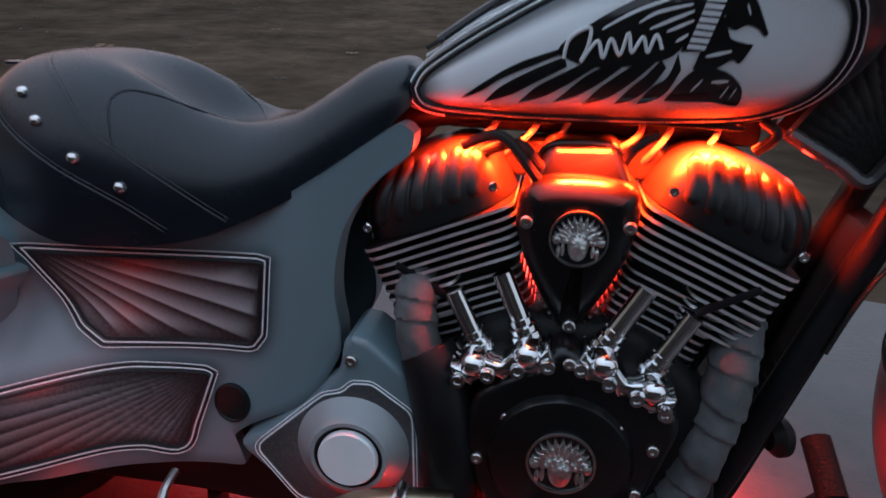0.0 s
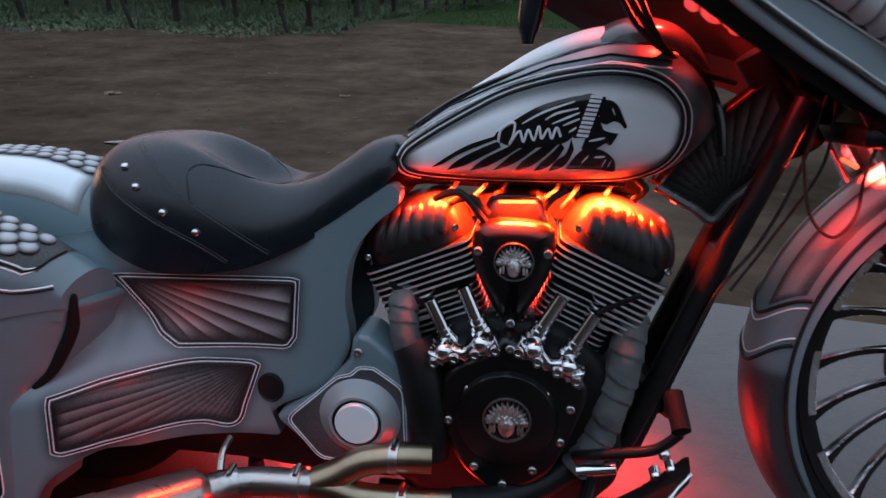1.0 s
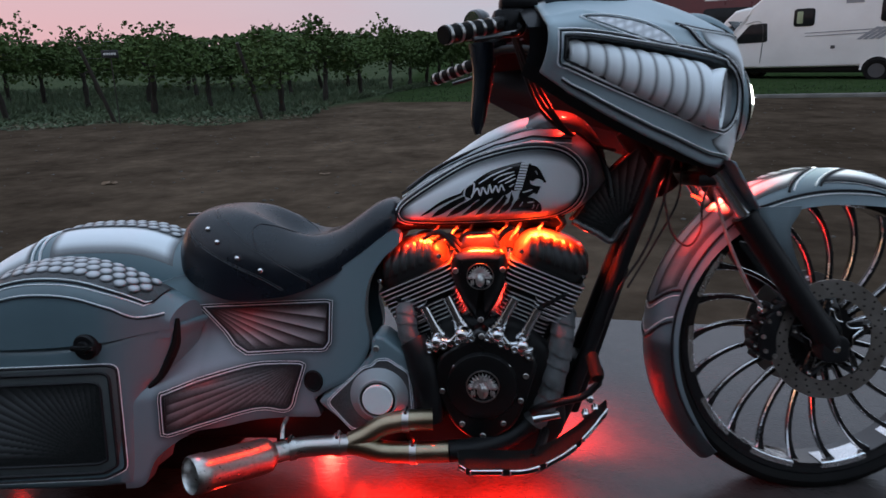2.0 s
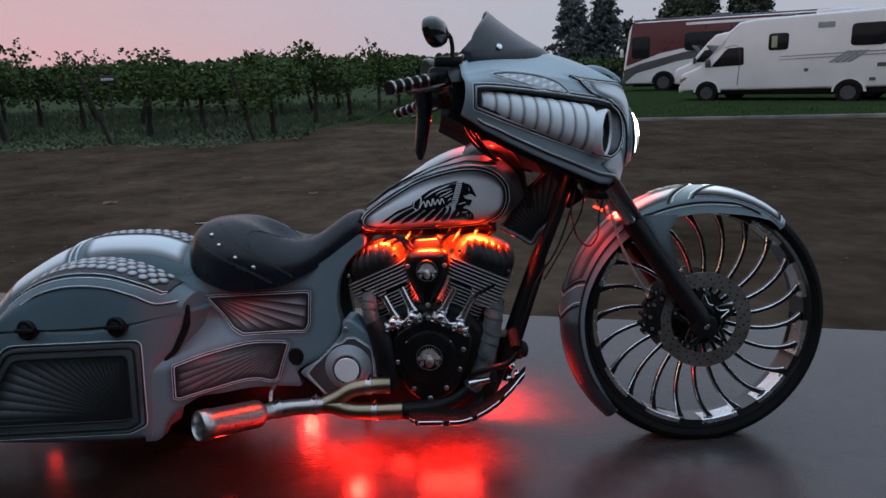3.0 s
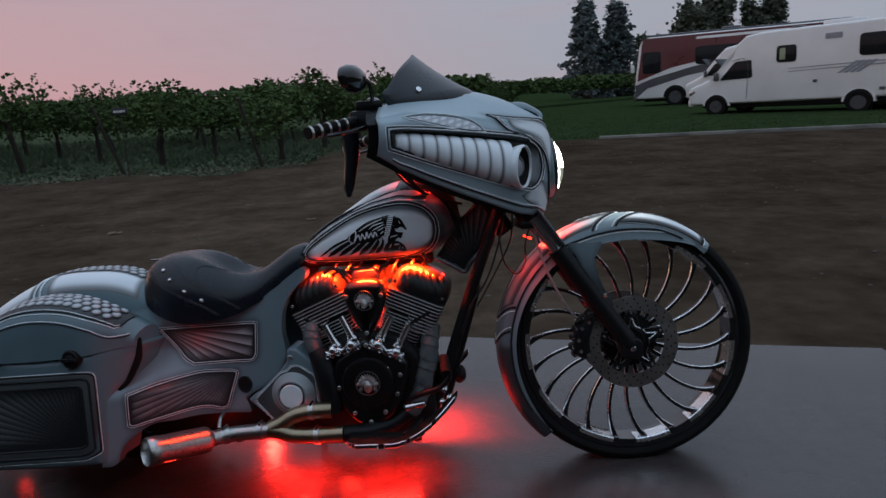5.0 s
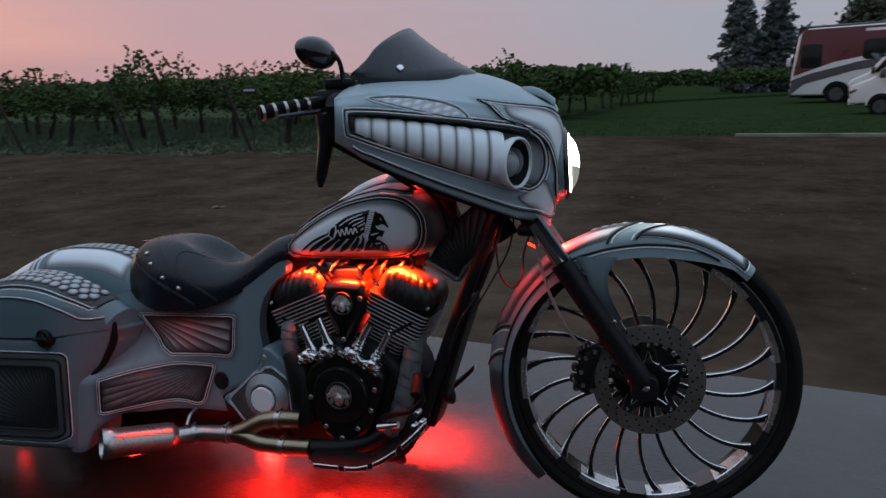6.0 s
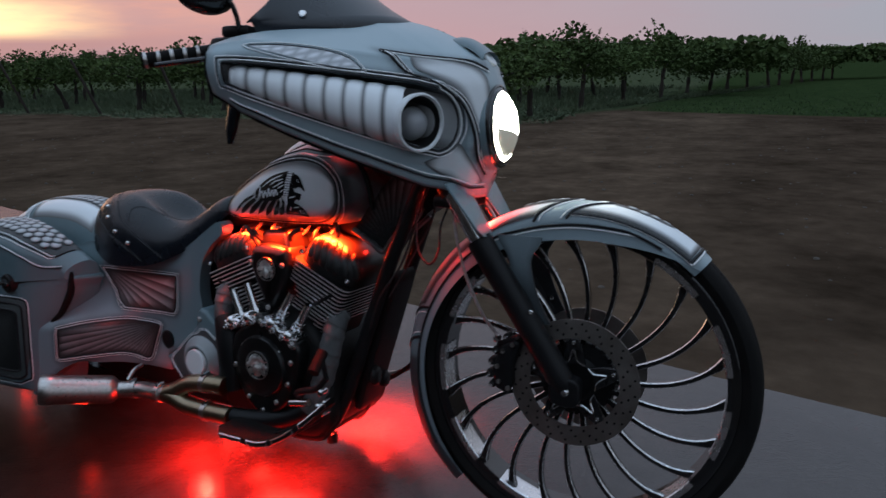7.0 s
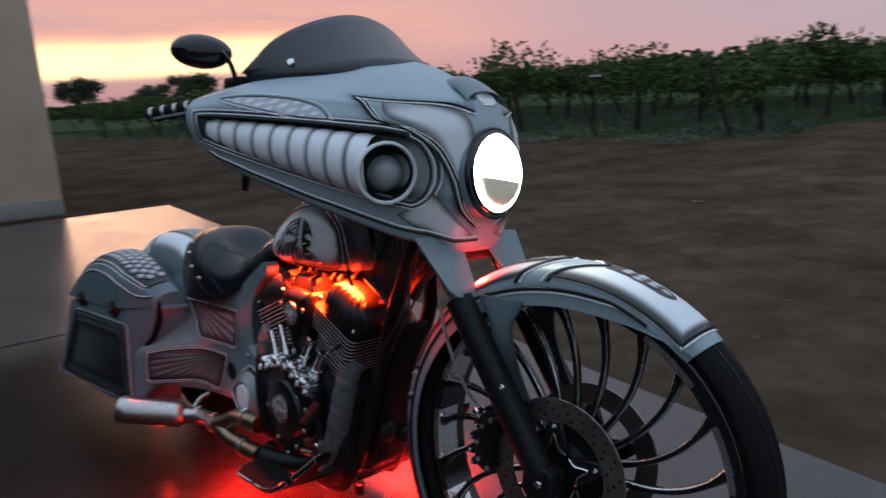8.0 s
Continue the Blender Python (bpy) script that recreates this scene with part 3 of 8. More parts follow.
    def decal(name, m, top, low, dz, nu=24, nv=6):
        return bpart(name, ruled(sm2(top), sm2(low), nu, nv, tank_side, dz), m, tank, smooth=0)
    decal("emblem_wing", GLOSSBLACK, [(0.209, 0.871), (0.216, 0.884), (0.242, 0.904), (0.286, 0.932), (0.329, 0.947), (0.366, 0.956)],
          [(0.209, 0.871), (0.254, 0.858), (0.322, 0.869), (0.346, 0.886), (0.361, 0.918), (0.366, 0.956)], 0.0042, 40, 10)
    feathers = (((0.093, 0.807), (0.124, 0.831), (0.165, 0.857), (0.212, 0.876), (0.120, 0.819), (0.149, 0.839), (0.213, 0.870)),
                ((0.124, 0.805), (0.145, 0.827), (0.182, 0.850), (0.219, 0.868), (0.158, 0.818), (0.191, 0.838), (0.223, 0.857)),
                ((0.167, 0.808), (0.187, 0.829), (0.211, 0.845), (0.253, 0.869), (0.196, 0.818), (0.228, 0.838), (0.257, 0.860)),
                ((0.209, 0.812), (0.228, 0.831), (0.247, 0.849), (0.284, 0.872), (0.237, 0.823), (0.263, 0.841), (0.290, 0.866)),
                ((0.245, 0.811), (0.260, 0.832), (0.282, 0.852), (0.314, 0.878), (0.273, 0.823), (0.298, 0.844), (0.322, 0.870)),
                ((0.282, 0.816), (0.297, 0.837), (0.313, 0.854), (0.326, 0.872), (0.301, 0.822), (0.319, 0.839), (0.333, 0.863)),
                ((0.308, 0.818), (0.320, 0.839), (0.336, 0.853), (0.343, 0.880), (0.325, 0.823), (0.339, 0.836), (0.349, 0.862)))
    for tip, a, b, c, d, e, f in feathers:
        decal("emblem_feather", GLOSSBLACK, [tip, a, b, c], [tip, d, e, f], 0.0044, 16, 5)
    for top, low in (([(0.385, 0.912), (0.389, 0.945), (0.403, 0.947), (0.415, 0.939), (0.425, 0.921), (0.433, 0.905)], [(0.385, 0.912), (0.398, 0.907), (0.409, 0.913), (0.421, 0.910), (0.429, 0.902), (0.433, 0.905)]),
                     ([(0.361, 0.863), (0.369, 0.892), (0.384, 0.921), (0.394, 0.899), (0.420, 0.893)], [(0.361, 0.863), (0.383, 0.864), (0.401, 0.876), (0.409, 0.872), (0.420, 0.893)]),
                     ([(0.337, 0.824), (0.355, 0.854), (0.372, 0.866), (0.399, 0.862), (0.417, 0.848), (0.422, 0.836)], [(0.337, 0.824), (0.368, 0.825), (0.392, 0.826), (0.412, 0.823), (0.422, 0.824), (0.422, 0.836)])):
        decal("emblem_crest", GLOSSBLACK, top, low, 0.0048, 24, 8)

    def slit(pts, r=0.0022):                # a pale stroke that thins to both ends
        p = sm2(pts, 16)
        w = [r * (0.25 + 0.75 * math.sin(math.pi * (0.1 + 0.8 * k / 15))) for k in range(16)]
        decal("emblem_slit", SILVER, [(a, b + q) for (a, b), q in zip(p, w)], [(a, b - q) for (a, b), q in zip(p, w)], 0.0066, 16, 3)
    for pts in ([(0.258, 0.901), (0.294, 0.923), (0.344, 0.943)], [(0.297, 0.910), (0.316, 0.922), (0.351, 0.932)], [(0.309, 0.904), (0.332, 0.915), (0.353, 0.925)],
                [(0.327, 0.902), (0.354, 0.915)], [(0.338, 0.892), (0.350, 0.900)], [(0.406, 0.934), (0.411, 0.924)], [(0.372, 0.878), (0.398, 0.885)],
                [(0.364, 0.838), (0.374, 0.852)], [(0.384, 0.850), (0.402, 0.852)], [(0.398, 0.832), (0.404, 0.846)], [(0.409, 0.832), (0.413, 0.844)]):
        slit(pts)
    ribbon = [(0.218, 0.866), (0.221, 0.885), (0.231, 0.896), (0.245, 0.901), (0.244, 0.881), (0.238, 0.864), (0.254, 0.888), (0.262, 0.870), (0.269, 0.891), (0.280, 0.874), (0.287, 0.898), (0.293, 0.878), (0.303, 0.895), (0.310, 0.879), (0.317, 0.898), (0.325, 0.883)]
    bpart("emblem_ribbon", tube_bm([(a, tank_side(a, b) - 0.0052, b) for a, b in sm2(ribbon, 110)], 0.0024, sides=6, smooth=False), SILVER, tank, "pale winding ribbon")
    bpart("emblem_band", ruled([(0.366, 0.957), (0.395, 0.952)], [(0.345, 0.882), (0.373, 0.884)], 8, 8, tank_side, 0.0050), GLOSSBLACK, tank, smooth=0)
    for i in range(10):                     # beaded band between wing and crest
        f = (i + 0.12) / 10
        g = (i + 0.82) / 10
        at = lambda f, x: (0.370 - 0.020 * f + 0.0195 * x, 0.956 - 0.072 * f - 0.001 * x)
        bpart("emblem_bead", ruled([at(f, 0), at(f, 1)], [at(g, 0), at(g, 1)], 4, 2, tank_side, 0.0068), SILVER, tank, smooth=0)
    # slim console and the dark hump at the front
    crest = smooth_table([(0.12, 0.925), (0.20, 0.978), (0.28, 1.028), (0.36, 1.060), (0.43, 1.072)], 40)
    rows = []
    for i in range(31):
        f = i / 30
        u = 0.125 + 0.29 * f
        z, h = interp(crest, u), 0.018 + 0.050 * sstep(0.0, 0.7, f)
        b = interp(TOP, u) - 0.02
        rows.append([(u, h * math.cos(math.pi * k / 14), b + (z - b) * max(0.0, math.sin(math.pi * k / 14)) ** 0.5) for k in range(15)])
    bpart("console", grid_bm(rows, cap=True), SILVER, tank, "silver-painted tank console")
    for v0, v1 in ((-0.024, -0.074), (0.024, 0.074)):
        bpart("console_trim", tube_bm([(u, v0 + (v1 - v0) * sstep(0.10, 0.34, u), tz) for u, tz in ((0.05, 0.872), (0.12, 0.921), (0.2, 0.962), (0.3, 1.003), (0.36, 1.026), (0.43, 1.038))], 0.007, sides=8), GLOSSBLACK, tank)
    ridge = smooth_path([(0.375, 0, 1.058), (0.42, 0, 1.080), (0.475, 0, 1.084), (0.525, 0, 1.068), (0.568, 0, 1.028), (0.597, 0, 0.972), (0.610, 0, 0.905)], 30)
    rows = []
    for i, c in enumerate(ridge):
        d = (ridge[min(i + 1, 29)] - ridge[max(i - 1, 0)]).normalized()
        n = Vector((-d.z, 0, d.x)) if d.x > 0 else Vector((-d.z, 0, d.x))
        hw = 0.060 + 0.030 * math.sin(math.pi * min(1, 0.2 + i / 29))
        rows.append([c + Vector((0, hw * math.cos(math.pi * k / 14), 0)) - n * 0.055 * (1 - max(0, math.sin(math.pi * k / 14)) ** 0.55) for k in range(15)])
    bpart("tank_hump", grid_bm(rows), HUMP, tank, "dark metallic hump at the front of the tank")
    bpart("hump_rim", tube_bm([q + Vector((0, -0.088, -0.052)) for q in ridge[2:]], 0.008, 40, 8), GLOSSBLACK, tank)
    bpart("red_led", tube_bm([(0.505, -0.094, 1.024), (0.512, -0.094, 1.020)], 0.004, 4, 8), LED, tank, "small red light on the tank")


build_tank()


# -- seat --
SEAT_TOP = smooth_table([(-0.605, 0.735), (-0.590, 0.785), (-0.560, 0.815), (-0.52, 0.829), (-0.44, 0.836), (-0.38, 0.828), (-0.32, 0.803), (-0.27, 0.774), (-0.21, 0.756), (-0.15, 0.766), (-0.09, 0.803), (-0.04, 0.836), (0.005, 0.848), (0.024, 0.835)], 90)
SEAT_LOW = smooth_table([(-0.605, 0.70), (-0.575, 0.655), (-0.53, 0.625), (-0.46, 0.600), (-0.395, 0.592), (-0.265, 0.602), (-0.184, 0.631), (-0.093, 0.682), (-0.028, 0.735), (0.024, 0.79)], 90)
SEAT_W = smooth_table([(-0.605, 0.10), (-0.58, 0.145), (-0.53, 0.175), (-0.45, 0.198), (-0.38, 0.200), (-0.30, 0.188), (-0.22, 0.162), (-0.14, 0.130), (-0.06, 0.105), (0.0, 0.092), (0.024, 0.075)], 90)


def seat_point(u, a):
    """a: 0 at the right rim's foot, 90 over the middle, 180 at the left foot."""
    t, b, h = interp(SEAT_TOP, u), interp(SEAT_LOW, u), interp(SEAT_W, u)
    c, s = math.cos(radians(a)), max(0.0, math.sin(radians(a)))
    w = b + (t - b) * s ** 0.62
    dish = 0.050 * math.exp(-((u + 0.31) / 0.085) ** 2) * sstep(0.45, 0.0, abs(c))
    side = math.copysign(abs(c) ** 0.75, c)
    return Vector((u, -h * side * (1.0 - 0.10 * s * abs(c)), w - dish))


def seat_side(u, w):
    t, b, h = interp(SEAT_TOP, u), interp(SEAT_LOW, u), interp(SEAT_W, u)
    k = max(0.0, min(1.0, (w - b) / (t - b)))
    s = k ** (1 / 0.62)
    c = math.sqrt(max(0, 1 - s * s))
    return -h * c ** 0.75 * (1.0 - 0.10 * s * c)


def build_seat():
    rows = [[seat_point(-0.605 + 0.629 * i / 72, 180 * k / 40) for k in range(41)] for i in range(73)]
    seat = bpart("seat", grid_bm(rows, cap=True), LEATHER, label="black leather solo seat with a studded skirt")
    # raised seams: bolster edge, skirt edge and the pan line
    for pts in ([(-0.500, 0.822), (-0.445, 0.795), (-0.389, 0.745), (-0.338, 0.715), (-0.278, 0.677), (-0.209, 0.630)],
                [(-0.560, 0.775), (-0.510, 0.735), (-0.424, 0.692), (-0.338, 0.651), (-0.285, 0.616)]):
        bpart("seam", stripe_bm([(a, b) for a, b, *_ in smooth_path([(a, b, 0) for a, b in pts], 24)], seat_side, 0.0, 0.0018, 60), LEATHER, seat)
        bpart("stitching", stripe_bm([(a + 0.004, b + 0.004) for a, b, *_ in smooth_path([(a, b, 0) for a, b in pts], 24)], seat_side, 0.0003, 0.0007, 60), STITCH, seat)
    cup = [(-0.350, 24), (-0.362, 36), (-0.368, 46), (-0.352, 55), (-0.32, 60), (-0.28, 66), (-0.24, 76), (-0.22, 90), (-0.24, 104), (-0.28, 114), (-0.32, 120), (-0.352, 125), (-0.368, 134), (-0.362, 144)]
    bpart("seam", tube_bm([seat_point(u, a) for u, a in cup], 0.0018, sides=6, n=90), LEATHER, seat)
    for u, w in ((-0.497, 0.782), (-0.462, 0.750), (-0.401, 0.708), (-0.338, 0.674)):
        q = seat_side(u, w)
        bm = lathe_bm([(0.004, 0.0085), (-0.002, 0.0085), (-0.006, 0.006), (-0.008, 0.0)], Matrix.Translation((u, q, w)) @ pose(0, 0, 0, -18, 0, 0), sides=12)
        bpart("stud", bm, CHROME, seat, "domed chrome stud")
    bpart("seat_tab", box_bm((0.034, 0.05, 0.006), (-0.585, -0.02, 0.808), 0.002, pose(0, 0, 0, 0, 0, 0)), GLOSSBLACK, seat)


build_seat()


# -- side cover --
def cover_side(u, w):
    """The right side cover: flat above, flaring out to the bag below."""
    base = interp([(-0.75, 0.24), (-0.62, 0.185), (-0.52, 0.155), (-0.38, 0.148), (-0.25, 0.138), (-0.10, 0.130), (0.04, 0.112)], u)
    return -(base + 0.13 * sstep(0.50, 0.34, w) * sstep(-0.22, -0.60, u) - 0.03 * sstep(0.55, 0.70, w) * sstep(-0.05, -0.30, u))


def build_side_cover(side):
    flip = mirrored if side > 0 else (lambda b: b)
    top = [(-0.70, 0.61), (-0.60, 0.648), (-0.549, 0.648), (-0.480, 0.612), (-0.398, 0.600), (-0.273, 0.606), (-0.193, 0.634), (-0.101, 0.688), (-0.035, 0.736), (0.015, 0.769), (0.036, 0.758)]
    low = [(-0.70, 0.105), (-0.655, 0.108), (-0.620, 0.180), (-0.536, 0.236), (-0.461, 0.240), (-0.385, 0.243), (-0.316, 0.236), (-0.212, 0.228), (-0.228, 0.268), (-0.202, 0.300), (-0.111, 0.350), (-0.066, 0.42), (-0.059, 0.465), (-0.068, 0.527), (-0.062, 0.598), (-0.045, 0.644), (-0.013, 0.690), (0.028, 0.727), (0.036, 0.745)]
    sm = lambda p, n: [tuple(q)[:2] for q in smooth_path([(a, b, 0) for a, b in p], n)]
    top, low = sm(top, 60), sm(low, 110)
    o1 = [(-0.510, 0.555), (-0.173, 0.565), (-0.181, 0.458), (-0.193, 0.441), (-0.398, 0.442), (-0.431, 0.462), (-0.510, 0.555)]
    o2 = [(-0.590, 0.351), (-0.505, 0.373), (-0.386, 0.392), (-0.32, 0.390), (-0.260, 0.384), (-0.285, 0.31), (-0.303, 0.266), (-0.35, 0.281), (-0.405, 0.284), (-0.504, 0.268), (-0.592, 0.251), (-0.590, 0.351)]
    marks = resample(o1, 60) + resample(o2, 60)

    def fade(u, w, s, t):
        d = min(math.hypot(q.x - u, q.y - w) for q in marks)
        return 1.0 - 0.55 * math.exp(-(max(0.0, d - 0.014) / 0.014) ** 2) - 0.5 * sstep(0.93, 1.0, t) - 0.35 * sstep(0.05, 0.0, t)
    cov = bpart("side_cover", flip(thicken(ruled(top, low, 150, 60, cover_side, 0, fade), 0.045)), PAINTED, label="satin grey side cover with two airbrushed panels")
    if side > 0:
        return
    p1t, p1b = [(-0.510, 0.555), (-0.173, 0.565)], [(-0.510, 0.555), (-0.431, 0.462), (-0.398, 0.442), (-0.193, 0.441), (-0.181, 0.458), (-0.173, 0.565)]
    p2t, p2b = sm([(-0.590, 0.351), (-0.505, 0.373), (-0.386, 0.392), (-0.32, 0.390), (-0.260, 0.384)], 30), sm([(-0.592, 0.251), (-0.504, 0.268), (-0.405, 0.284), (-0.35, 0.281), (-0.303, 0.266), (-0.285, 0.31), (-0.260, 0.384)], 40)
    p1t, p1b = [(q.x, q.y) for q in resample(p1t, 40)], [(q.x, q.y) for q in resample(p1b, 60)]
    for t, b, tone, out in ((p1t, p1b, fan_tone(-0.535, 0.578, -54, -2, 8, 0.0, 0.50, 0.20), [(-0.510, 0.555), (-0.173, 0.565), (-0.181, 0.458), (-0.193, 0.441), (-0.398, 0.442), (-0.431, 0.462)]),
                            (p2t, p2b, fan_tone(-0.245, 0.400, 178, 216, 9, 0.0, 0.27, 0.16), None)):
        ring = out or (list(t) + list(b)[::-1][1:-1] if t[0] == b[0] else list(t) + list(b)[::-1][1:])
        bpart("fan_panel", ruled(*square_up(ring), 120, 64, cover_side, 0.003, tone), ART, cov, "dark panel with airbrushed silver fan blades")
        ring = [(q.x, q.y) for q in resample(list(ring) + [ring[0]], 141)[:-1]]
        for d, m, r in ((-0.002, DARKLINE, 0.0030), (-0.0075, LINE, 0.0012), (-0.0110, DARKLINE, 0.0014), (-0.0145, LINE, 0.0008)):
            bpart("pinstripe", stripe_bm(inset(ring, d), cover_side, 0.002, r, 180, True), m, cov)
    hole = lathe_bm([(0.004, 0.029), (-0.004, 0.030), (-0.006, 0.027), (-0.0035, 0.025), (-0.003, 0.0)], Matrix.Translation((-0.225, cover_side(-0.225, 0.338), 0.338)) @ Matrix.Diagonal((0.94, 1, 1.10, 1)), sides=28)
    bpart("axle_plug", hole, BLACK, cov, "round black plug")


def square_up(ring):
    """The upper and the lower edge of an outline, both from its rear end to its front end, matched by u."""
    us = [p[0] for p in ring]
    lo, hi = min(us), max(us)
    n = len(ring)
    top, low = [], []
    for k in range(81):
        u = lo + (hi - lo) * (0.0005 + 0.999 * k / 80)
        cuts = sorted(a[1] + (b[1] - a[1]) * (u - a[0]) / (b[0] - a[0]) for a, b in zip(ring, ring[1:] + ring[:1]) if min(a[0], b[0]) <= u < max(a[0], b[0]))
        if len(cuts) >= 2:
            low.append((u, cuts[0]))
            top.append((u, cuts[-1]))
    return top, low


build_side_cover(-1)
build_side_cover(1)


# -- saddlebags --
BAG = [(-1.425, 0.128), (-1.352, 0.235), (-1.262, 0.36), (-1.160, 0.512), (-0.82, 0.516), (-0.528, 0.545), (-0.530, 0.50), (-0.545, 0.455), (-0.570, 0.405), (-0.610, 0.370), (-0.626, 0.30), (-0.648, 0.135), (-0.70, 0.112), (-1.0, 0.108)]
LID = [(-1.165, 0.520), (-1.115, 0.575), (-1.053, 0.628), (-0.98, 0.668), (-0.90, 0.688), (-0.82, 0.690), (-0.74, 0.678), (-0.66, 0.648), (-0.59, 0.608), (-0.522, 0.566)]


def bag_in(p):
    """Draws the bag in towards its front end, so that the flank tapers and rounds into the side cover."""
    k = (0.955 - 0.52 * (p.x + 1.012)) * (1 - 0.40 * sstep(-0.70, -0.50, p.x))
    base = -0.175
    if p.y < base:
        y = base + (p.y - base) * k
        p.x -= (y - p.y) * (0.3 - p.x) * 0.40
        p.y = y
    return p


LIDT = smooth_table(LID, 80)


def scales(parent, place, nu, nv, size, skip=lambda i, j: False):
    """Airbrushed overlapping scales, each a low dome."""
    for i in range(nu):
        for j in range(nv):
            if skip(i, j):
                continue
            p, m = place(i + 0.5 * (j % 2), j)
            s = size * (0.92 + 0.16 * random.random())
            rings, tones = [], []
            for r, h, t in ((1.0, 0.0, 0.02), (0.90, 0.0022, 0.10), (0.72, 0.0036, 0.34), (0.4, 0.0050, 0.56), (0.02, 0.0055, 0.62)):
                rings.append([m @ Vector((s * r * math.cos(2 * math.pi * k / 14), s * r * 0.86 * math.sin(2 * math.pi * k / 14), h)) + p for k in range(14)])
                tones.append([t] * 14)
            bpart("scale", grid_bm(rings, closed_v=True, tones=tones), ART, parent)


def build_bag(side):
    flip = mirrored if side > 0 else (lambda b: b)
    bagout = [tuple(q)[:2] for q in smooth_path([(a, b, 0) for a, b in BAG + BAG[:1]], 100)][:-1]
    body = slab_bm(bagout, -0.17, -0.412, 0.035, 5)
    bmesh.ops.subdivide_edges(body, edges=[e for e in body.edges if e.calc_length() > 0.10], cuts=6, use_grid_fill=True)
    for q in body.verts:
        q.co = bag_in(q.co)
    box = bpart("saddlebag", flip(body), BAGPAINT, label="satin grey stretched saddlebag with dark framed panel")
    rows = []
    for i in range(49):
        u = -1.165 + 0.645 * i / 48
        foot = 0.514 + 0.022 * sstep(-0.9, -0.46, u)
        row = []
        for k in range(33):
            a = math.pi * k / 32
            c = math.cos(a)
            v = -0.300 - 0.121 * math.copysign(abs(c) ** 0.5, c)
            crown = interp(LIDT, u) + 0.030 * math.cos(math.pi / 2 * min(1, abs(v + 0.25) / 0.17))
            row.append(bag_in(Vector((u, v, 0))) + Vector((0, 0, foot + (crown - foot) * max(0.0, math.sin(a)) ** 0.42)))
        rows.append(row)
    lid = bpart("bag_lid", flip(grid_bm(rows, cap=True)), BAGPAINT, box, "domed grey lid with airbrushed scales")
    if side > 0:
        return

    def crown(u, v):
        c = max(-1.0, min(1.0, (v + 0.300) / -0.121))
        c = math.copysign(abs(c) ** 2, c)
        s = math.sqrt(max(0.0, 1 - c * c))
        foot = 0.514 + 0.022 * sstep(-0.9, -0.46, u)
        cr = interp(LIDT, u) + 0.030 * math.cos(math.pi / 2 * min(1, abs(v + 0.25) / 0.17))
        return foot + (cr - foot) * s ** 0.42

    def place(i, j):
        u = -1.03 + 0.0335 * i
        v = -0.348 + 0.033 * j
        z = crown(u, v)
        du, dv = crown(u + 0.01, v) - crown(u - 0.01, v), crown(u, v + 0.01) - crown(u, v - 0.01)
        nrm = Vector((-du / 0.02, -dv / 0.02, 1)).normalized()
        return bag_in(Vector((u, v, z + 0.001))), nrm.to_track_quat("Z", "Y").to_matrix()
    # dark bed under the scales, with its rim lines
    bed, tn = [], []
    for i in range(41):
        u = -1.07 + 0.50 * i / 40
        bed.append([bag_in(Vector((u, v, crown(u, v) + 0.0015))) for v in np.linspace(-0.380, -0.215, 12)])
        tn.append([0.03] * 12)
    bpart("scale_bed", grid_bm(bed, tones=tn), ART, lid, "dark airbrushed bed")
    scales(lid, place, 13, 4, 0.0195)
    for v, m, r in ((-0.384, LINE, 0.002), (-0.390, DARKLINE, 0.003), (-0.397, LINE, 0.0018)):
        pts = [bag_in(Vector((u, v, crown(u, v) + 0.002))) for u in np.linspace(-1.10, -0.585, 36)]
        ends = [bag_in(Vector((-0.572 + 0.08 * (v + 0.39), q, crown(-0.572, q) + 0.002))) for q in (-0.36, -0.32, -0.26)]
        bpart("pinstripe", tube_bm(pts + ends, r, sides=5, n=60), m, lid)
    # black strip in place of the dark gap where the front of the bag meets the side cover
    gap = [(-0.515, 0.560), (-0.520, 0.525), (-0.526, 0.490), (-0.545, 0.450), (-0.572, 0.405), (-0.606, 0.376)]
    bpart("bag_gap_strip", tube_bm([bag_in(Vector((u + 0.004, -0.385, w))) for u, w in gap], lambda f: 0.004 + 0.009 * math.sin(math.pi * f) ** 0.7, 40, 10), RUBBER, box, "black strip drawn for the dark gap beside the bag")
    # lid lines on the flank
    for dz, m, r in ((0.0, LINE, 0.0018), (-0.006, DARKLINE, 0.002)):
        bpart("pinstripe", tube_bm([bag_in(Vector((u, -0.4185 + 0.006 * sstep(-0.8, -1.1, u), interp(LIDT, u) - 0.034 + dz))) for u in np.linspace(-1.10, -0.655, 30)] + [bag_in(Vector((u, -0.420, w + dz))) for u, w in ((-0.63, 0.595), (-0.60, 0.580), (-0.56, 0.578), (-0.53, 0.582))], r, sides=5, n=70), m, lid)
    # framed lower panel
    pan = [(-1.128, 0.455), (-0.662, 0.461), (-0.656, 0.40), (-0.662, 0.285), (-0.690, 0.175), (-0.72, 0.152), (-1.345, 0.146), (-1.308, 0.20)]
    ring = round_outline(pan, 3, 0.18)

    def drawn(bm):
        for q in bm.verts:
            q.co = bag_in(q.co)
        return bm
    bpart("panel_rim", drawn(slab_bm(ring, -0.405, -0.417, 0.006)), ART_PANEL_RIM, box, "grey panel frame")
    inner = [(-1.092, 0.412), (-0.709, 0.415), (-0.703, 0.30), (-0.712, 0.20), (-0.735, 0.190), (-1.242, 0.187)]
    it = [(-1.092, 0.412), (-0.709, 0.415)]
